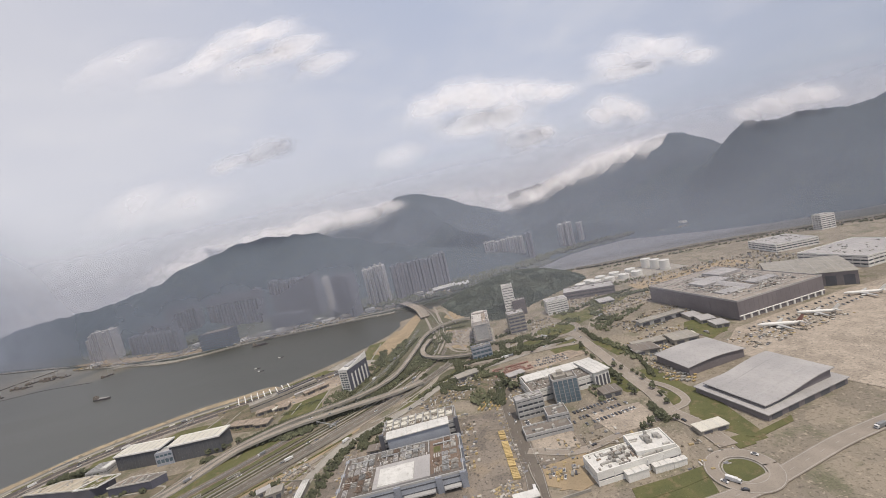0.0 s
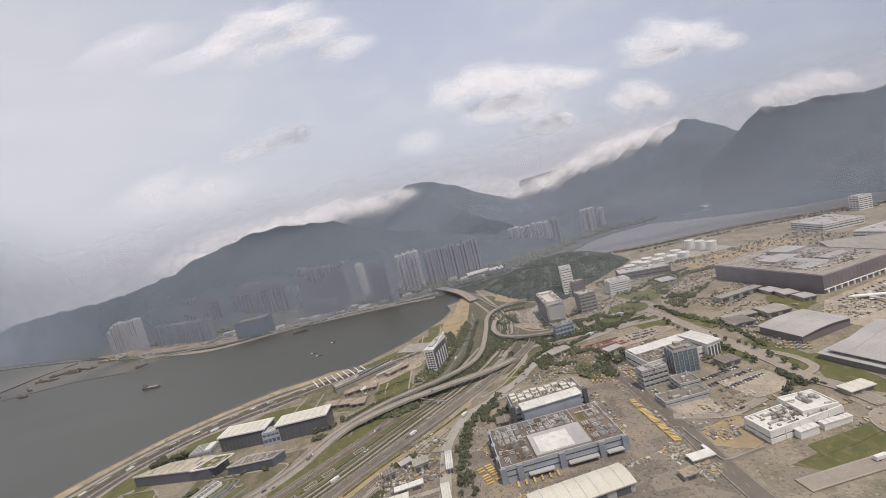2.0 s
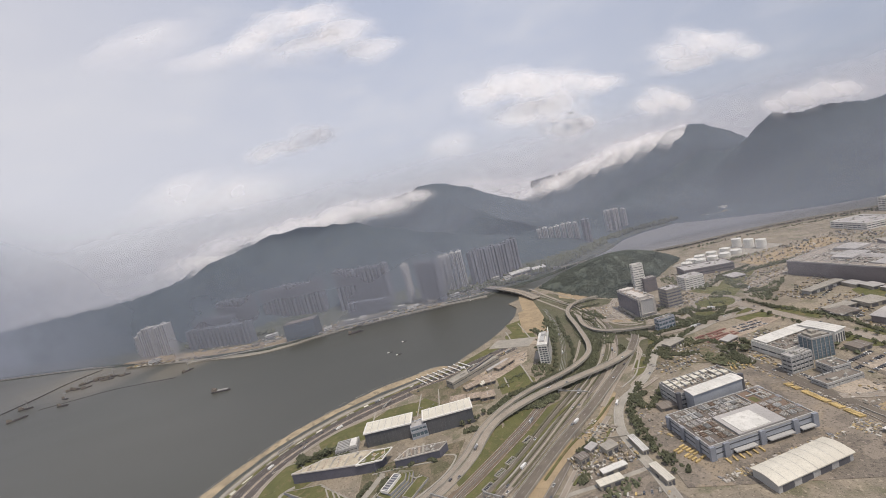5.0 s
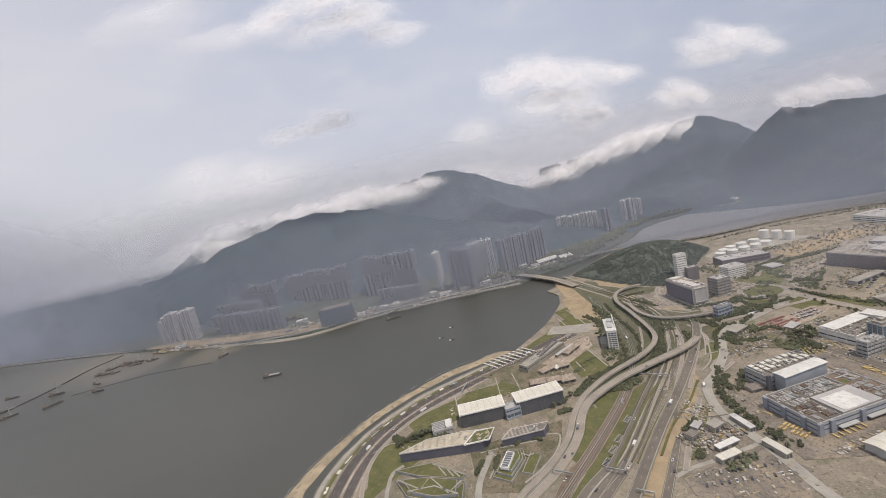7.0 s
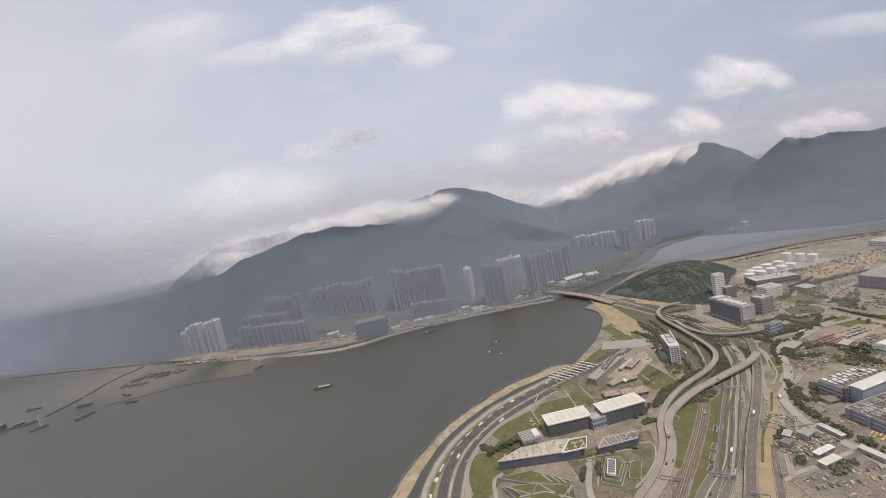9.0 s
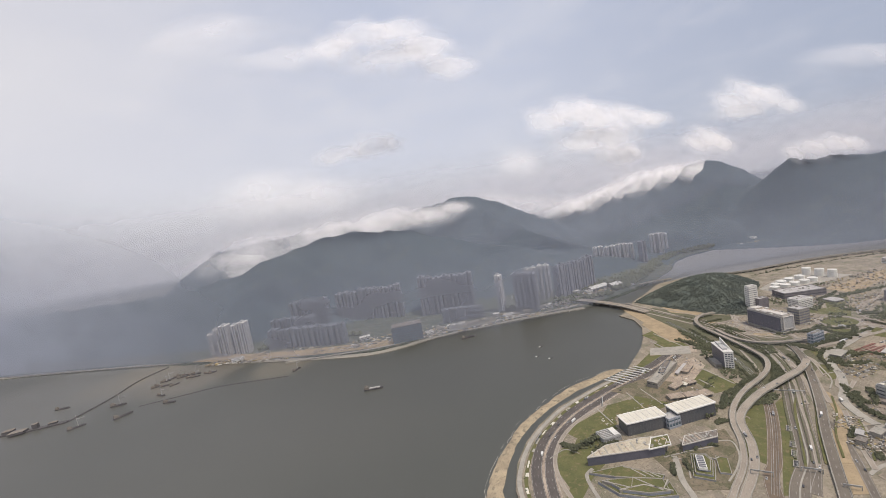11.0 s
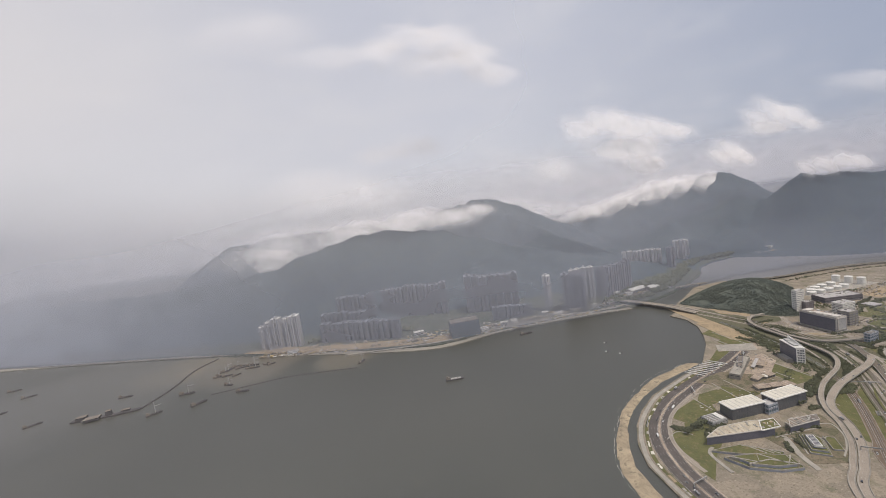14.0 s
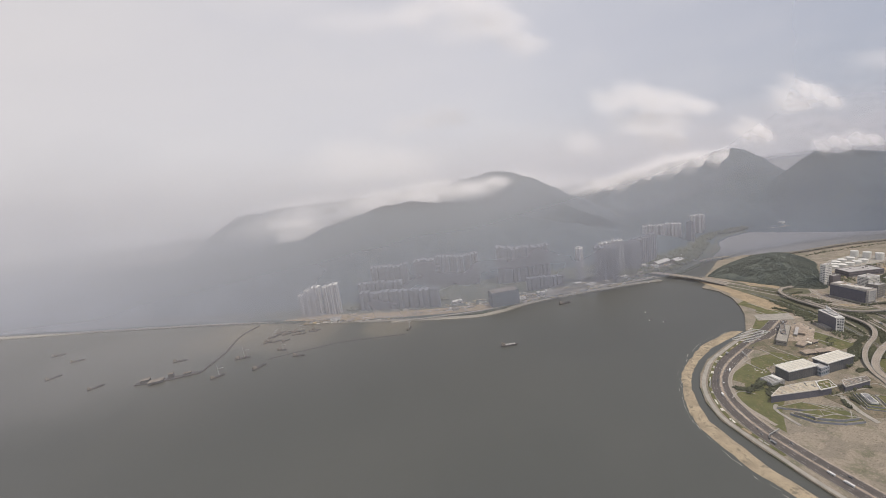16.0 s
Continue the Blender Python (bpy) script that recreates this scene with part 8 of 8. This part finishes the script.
cloud([(160, 716, 202, 41, 23), (194, 716, 204, 25, 17)], CLOUD, 5, "small cloud below the broad heap cloud")
cloud([(265, 627, 194, 25, 18), (290, 627, 201, 29, 24), (316, 627, 188, 23, 18)], CLOUD, 6, "round white cloud beside the summit")
cloud([(260, 555, 250, 32, 18), (295, 555, 260, 35, 27), (336, 555, 250, 38, 22), (374, 555, 229, 32, 15), (281, 555, 230, 48, 13)], CLOUD, 7, "soft heap cloud high over the near range")
cloud([(499, 650, 146, 25, 17), (527, 637, 149, 34, 21), (558, 623, 150, 37, 20), (586, 610, 147, 27, 16)], CLOUD, 8, "white cloud lying on the nearer summit ridge")
cloud([(534, 572, 290, 150, 34)], SOFT, 9, "thin veil of cloud high over the range", 0.0, 0.3, 1.35)
cloud([(-59, 674, 213, 52, 30)], SOFT, 10, "faint small cloud above the far peak", 0.0, 0.3, 1.35)
cloud([(-493, 655, 231, 85, 44), (-400, 660, 215, 80, 40)], SOFT, 11, "faint cloud patch over the open sea", 0.0, 0.3, 1.35)
cloud([(220, 1040, 97, 106, 23), (273, 1007, 108, 114, 29), (321, 973, 118, 114, 34), (365, 940, 127, 110, 37), (399, 907, 134, 101, 37), (428, 873, 140, 84, 34), (451, 840, 143, 57, 25)], BANK, 12, "long white cap cloud lying along the high ridge", 0.1, 0.2, 1.45)
cloud([(-620, 950, 130, 160, 62), (-450, 940, 142, 140, 52), (-320, 930, 150, 120, 44), (-205, 940, 150, 110, 38), (-130, 945, 156, 60, 22)], BANK, 13, "white cloud bank between the wooded ridge and the far peak", 0.0, 0.2, 1.1)
cloud([(30, 1200, 150, 110, 40), (145, 1210, 120, 120, 44), (260, 1215, 110, 110, 40)], SOFT, 14, "pale cloud bank beyond the saddle", 0.0, 0.3, 1.35)


# ---- sea haze ----
def haze_material(tone, shape, lift):
    """Fine droplets hanging in the air; shape: node code that gives the cover from x and height."""
    m = bpy.data.materials.new("sea_haze")
    m.use_nodes = True
    N = Nodes(m.node_tree)
    co = N.add("ShaderNodeTexCoord")
    sep = N.tree.nodes.new("ShaderNodeSeparateXYZ")
    N.put(sep.inputs[0], co.outputs["Object"])
    amount = shape(N, sep.outputs[0], sep.outputs[2])
    amount = N.math("MULTIPLY", amount, N.ramp(N.noise(N.vec("MULTIPLY", co.outputs["Object"], (1.0, 1.0, 2.2)), 0.006, 4.0, 0.5), 0.2, 0.7, 0.76, 1.15))
    lit = N.vec("NORMALIZE", N.vec("ADD", N.add("ShaderNodeNewGeometry").outputs["Normal"], (0.0, -0.2 * lift, lift)))
    d = N.add("ShaderNodeBsdfDiffuse", Color=(*tone, 1), Normal=lit)
    tr = N.add("ShaderNodeBsdfTranslucent", Color=(*tone, 1), Normal=lit)
    both = N.add("ShaderNodeMixShader", Fac=0.22 if lift else 0.4)
    N.tree.links.new(d.outputs[0], both.inputs[1])
    N.tree.links.new(tr.outputs[0], both.inputs[2])
    clear = N.add("ShaderNodeBsdfTransparent")
    out = N.add("ShaderNodeMixShader", Fac=amount)
    N.tree.links.new(clear.outputs[0], out.inputs[1])
    N.tree.links.new(both.outputs[0], out.inputs[2])
    N.tree.links.new(out.outputs[0], N.add("ShaderNodeOutputMaterial").inputs[0])
    return m


def shore_haze(N, x, z):
    amount = N.math("ADD", N.ramp(x, 100.0, -400.0, 0.30, 0.32), N.ramp(x, -450.0, -1100.0, 0.0, 0.45))
    high = N.math("SUBTRACT", z, N.ramp(x, -450.0, -1000.0, 0.0, 120.0))
    amount = N.math("MULTIPLY", amount, N.math("MULTIPLY", N.ramp(high, 250.0, 60.0), N.ramp(z, 0.0, 9.0)))
    return N.math("MULTIPLY", amount, N.ramp(x, 2200.0, 1500.0))


def ridge_haze(N, x, z):
    amount = N.math("MULTIPLY", N.ramp(z, 260.0, 110.0, 0.0, 0.20), N.ramp(z, 10.0, 50.0))
    return N.math("MULTIPLY", amount, N.ramp(x, 900.0, 500.0))


def island_haze(N, x, z):
    amount = N.math("MULTIPLY", N.ramp(z, 150.0, 50.0, 0.0, 0.13), N.ramp(z, 4.0, 26.0))
    return N.math("MULTIPLY", amount, N.math("MULTIPLY", N.ramp(x, -120.0, 60.0), N.ramp(x, 1300.0, 900.0)))


def sea_haze(N, x, z):
    return N.math("MULTIPLY", N.ramp(z, 520.0, 120.0), N.ramp(z, 0.0, 60.0))


def veil_haze(N, x, z):
    amount = N.math("ADD", N.ramp(x, -275.0, -430.0, 0.0, 0.62), N.ramp(x, -400.0, -560.0, 0.0, 0.40))
    amount = N.math("MULTIPLY", amount, N.ramp(z, 136.0, 205.0, 0.05, 0.63))
    # the even 0.013 is an added veil that lifts dark tones like glare
    return N.math("MULTIPLY", N.math("ADD", amount, 0.013), N.math("MULTIPLY", N.ramp(z, 6.0, 26.0), N.ramp(z, 420.0, 300.0)))


def haze(pts, top, tone, shape, label, foot=0.02, lift=0.0):
    line = smooth_line(pts, 40.0)
    n = 9
    verts = [(p.x, p.y, foot + top * (j / (n - 1)) ** 1.6) for p in line for j in range(n)]
    faces = [(i * n + j, (i + 1) * n + j, (i + 1) * n + j + 1, i * n + j + 1) for i in range(len(line) - 1) for j in range(n - 1)]
    me = bpy.data.meshes.new("haze")
    me.from_pydata(verts, [], faces)
    me.materials.append(haze_material(tone, shape, lift))
    me.shade_smooth()
    return tagged(new("haze", me), label, "haze", kind="structure")


haze([(-3300, 1500, 0), (-1500, 955, 0), (-900, 712, 0), (-585, 562, 0), (-420, 475, 0), (-266, 452, 0), (-85, 445, 0), (60, 482, 0), (180, 480, 0), (300, 455, 0), (450, 400, 0), (800, 340, 0), (1500, 270, 0), (2200, 240, 0)], 380, (0.57, 0.60, 0.70), shore_haze, "thin lilac-grey sea haze hanging before the town")
haze([(-2600, 1500, 0), (-900, 1000, 0), (-300, 875, 0), (60, 830, 0), (330, 800, 0), (560, 690, 0), (900, 560, 0)], 270, (0.58, 0.62, 0.73), ridge_haze, "blue-grey haze in the valley between the ridges")
haze([(-140, 215, 0), (200, 225, 0), (700, 170, 0), (1300, 60, 0)], 155, (0.60, 0.62, 0.71), island_haze, "faint haze over the airport island")
haze([(-6500, 2400, 0), (-3500, 2300, 0), (0, 2350, 0), (2600, 2300, 0), (4500, 1500, 0)], 640, (0.96, 0.95, 0.98), sea_haze, "pale milky haze over the open sea behind the mountains")
haze([(-1100, 190, 0), (-700, 95, 0), (-520, 70, 0), (-260, 62, 0), (0, 62, 0), (400, 62, 0), (800, 60, 0)], 420, (0.855, 0.86, 0.885), veil_haze, "thin shred of cloud beside the flight path, with an added even veil", 2.0, 1.5)


# ---- loose yard clutter ----
def clutter(name, zones, label, seed, grow=1.0, base=LEVEL, material=CLUTTER):
    """Crates, tanks and plant too small to tell apart, joined; each piece is a box with a lid."""
    q = random.Random(seed)
    verts, faces = [], []
    for cx, cy, rx, ry, turn, n, top in zones:
        ca, sa = math.cos(radians(turn)), math.sin(radians(turn))
        for i in range(n):
            u, v = q.uniform(-rx, rx), q.uniform(-ry, ry)
            x, y = cx + u * ca - v * sa, cy + u * sa + v * ca
            a, b, h = q.uniform(0.2, 0.95) * grow, q.uniform(0.15, 0.5) * grow, q.uniform(0.15, top * 0.8)
            k = radians(turn + q.choice((0, 90)) + q.uniform(-6, 6))
            s = len(verts)
            for z, f in ((base, 1.0), (base + h, 1.0), (base + h + 0.1, 0.8)):
                for p, o in ((-a, -b), (a, -b), (a, b), (-a, b)):
                    verts.append((x + (p * math.cos(k) - o * math.sin(k)) * f, y + (p * math.sin(k) + o * math.cos(k)) * f, z))
            for r0 in (0, 4):
                for j in range(4):
                    faces.append((s + r0 + j, s + r0 + (j + 1) % 4, s + r0 + 4 + (j + 1) % 4, s + r0 + 4 + j))
            faces.append((s + 8, s + 9, s + 10, s + 11))
    me = bpy.data.meshes.new(name)
    me.from_pydata(verts, [], faces)
    me.materials.append(material)
    return tagged(new(name, me), label, "clutter", kind="stuff")


clutter("yard_clutter", [(-12, 296, 9, 15, 12, 130, 0.5), (-1, 306, 6, 8, 30, 50, 0.5), (-20, 195, 15, 7, 8, 110, 1.0), (-12, 210, 14, 8, 0, 90, 1.2), (-36, 117, 26, 1.6, 6, 160, 0.6), (-1, 119, 4, 4, 20, 150, 0.6), (3, 109, 4, 3.5, 20, 150, 0.6), (4, 150, 1.6, 24, 4, 110, 0.6), (-93, 139, 13, 7, 8, 260, 1.5), (-88, 156, 8, 6, 40, 110, 1.0), (-98, 113, 18, 8, -6, 80, 0.6), (-62, 150, 4, 14, 5, 60, 0.8)], "crates, vehicles and plant crowding the works yards", 91)
clutter("yard_clutter", [(24, 198, 24, 7, 2, 160, 0.9), (98, 208, 20, 12, 20, 200, 1.2), (60, 120, 10, 10, 0, 40, 0.8), (34, 136, 14, 5, 0, 60, 0.8), (-22, 172, 10, 3, 0, 50, 0.8), (-12, 150, 3, 16, 0, 70, 0.9), (12, 180, 4, 12, 0, 70, 0.9), (84, 178, 8, 10, 0, 120, 1.0), (112, 244, 26, 10, 20, 240, 1.2), (150, 190, 30, 8, 14, 260, 1.0), (120, 285, 30, 12, 12, 220, 1.4), (200, 330, 60, 20, 0, 400, 2.0), (40, 280, 18, 12, 0, 160, 1.4), (90, 330, 20, 20, 0, 140, 1.6), (20, 128, 10, 8, -8, 90, 0.8), (250, 290, 60, 20, 0, 260, 2.0)], "stores, sheds and vehicles crowding the airport yards", 92)
clutter("roof_clutter", [(-165, 215, 40, 8, 5, 80, 0.5), (-110, 255, 20, 12, 30, 80, 0.7)], "benches, planters and kiosks on the waterfront", 93)
clutter("town_clutter", [(-290, 473, 40, 5, 2, 150, 2.0), (-200, 470, 50, 5, 3, 170, 2.0), (-120, 464, 40, 5, -2, 120, 2.0), (-500, 528, 50, 6, -24, 90, 2.0), (-330, 500, 60, 14, -6, 160, 2.5), (-220, 486, 60, 10, 0, 200, 2.5), (-120, 490, 50, 16, 0, 220, 3.0), (-40, 510, 50, 22, 8, 220, 3.0), (40, 560, 30, 30, 40, 120, 3.0), (-470, 545, 60, 10, -14, 100, 2.5), (-560, 555, 30, 8, -20, 60, 3.0), (180, 660, 40, 12, 0, 80, 2.5), (330, 620, 30, 30, 0, 60, 2.5), (-400, 500, 40, 8, -20, 120, 2.0)], "low roofs, walls and vehicles of the town", 94, 3.2)


def on_roof(b, zones):
    """Zones given as shares of a building's width and depth, in its own directions."""
    cx, cy, w, d, h, turn = b
    ca, sa = math.cos(radians(turn)), math.sin(radians(turn))
    out = []
    for x0, x1, y0, y1, n, top in zones:
        u, v = (x0 + x1) / 2 * w, (y0 + y1) / 2 * d
        out.append((cx + u * ca - v * sa, cy + u * sa + v * ca, (x1 - x0) / 2 * w, (y1 - y0) / 2 * d, turn, n, top))
    return out


plant = -36.9, 136.5, 44.5, 23.6, 5.5, 3.2
clutter("roof_plant", on_roof(plant, [(-0.47, -0.23, -0.45, 0.45, 70, 0.6), (-0.22, 0.22, 0.09, 0.45, 80, 0.6), (0.26, 0.47, -0.44, 0.08, 45, 0.6), (0.36, 0.47, 0.1, 0.45, 18, 0.6), (-0.2, 0.23, -0.46, 0.04, 8, 0.6)]), "ducts, fans and tanks crowding the factory roof", 95, 0.8, LEVEL + plant[4] + 0.08, ROOFPLANT)
annex = -32.1, 163.5, 31.7, 12.9, 6.8, 2.9
clutter("roof_plant", on_roof(annex, [(-0.47, 0.47, -0.12, 0.46, 150, 0.7)]), "small plant between the beams of the annex roof", 96, 0.7, LEVEL + annex[4] + 0.06, ROOFPLANT)
cargo = 161.9, 248.8, 57.1, 67.9, 10.5, 11.2
clutter("roof_plant", on_roof(cargo, [(-0.36, 0.36, -0.38, 0.38, 330, 0.8), (0.05, 0.2, -0.4, 0.4, 110, 1.2)]), "rows of plant on the cargo terminal roof", 97, 1.3, LEVEL + cargo[4] + 0.06, ROOFPLANT)
works = 32.2, 181.0, 29.9, 17.6, 5.2, 7.5
clutter("roof_plant", on_roof(works, [(-0.46, 0.46, -0.45, 0.45, 150, 0.7)]), "plant on the low works roof", 98, 0.8, LEVEL + works[4] + 0.06, ROOFPLANT)
white_works = 39.0, 119.5, 27.3, 9.1, 4.0, 7.9
clutter("roof_plant", on_roof(white_works, [(-0.46, 0.46, -0.45, 0.45, 60, 0.7), (-0.25, 0.1, -0.2, 0.3, 70, 1.0)]), "plant on the white works roof", 99, 0.8, LEVEL + white_works[4] + 0.06, ROOFPLANT)
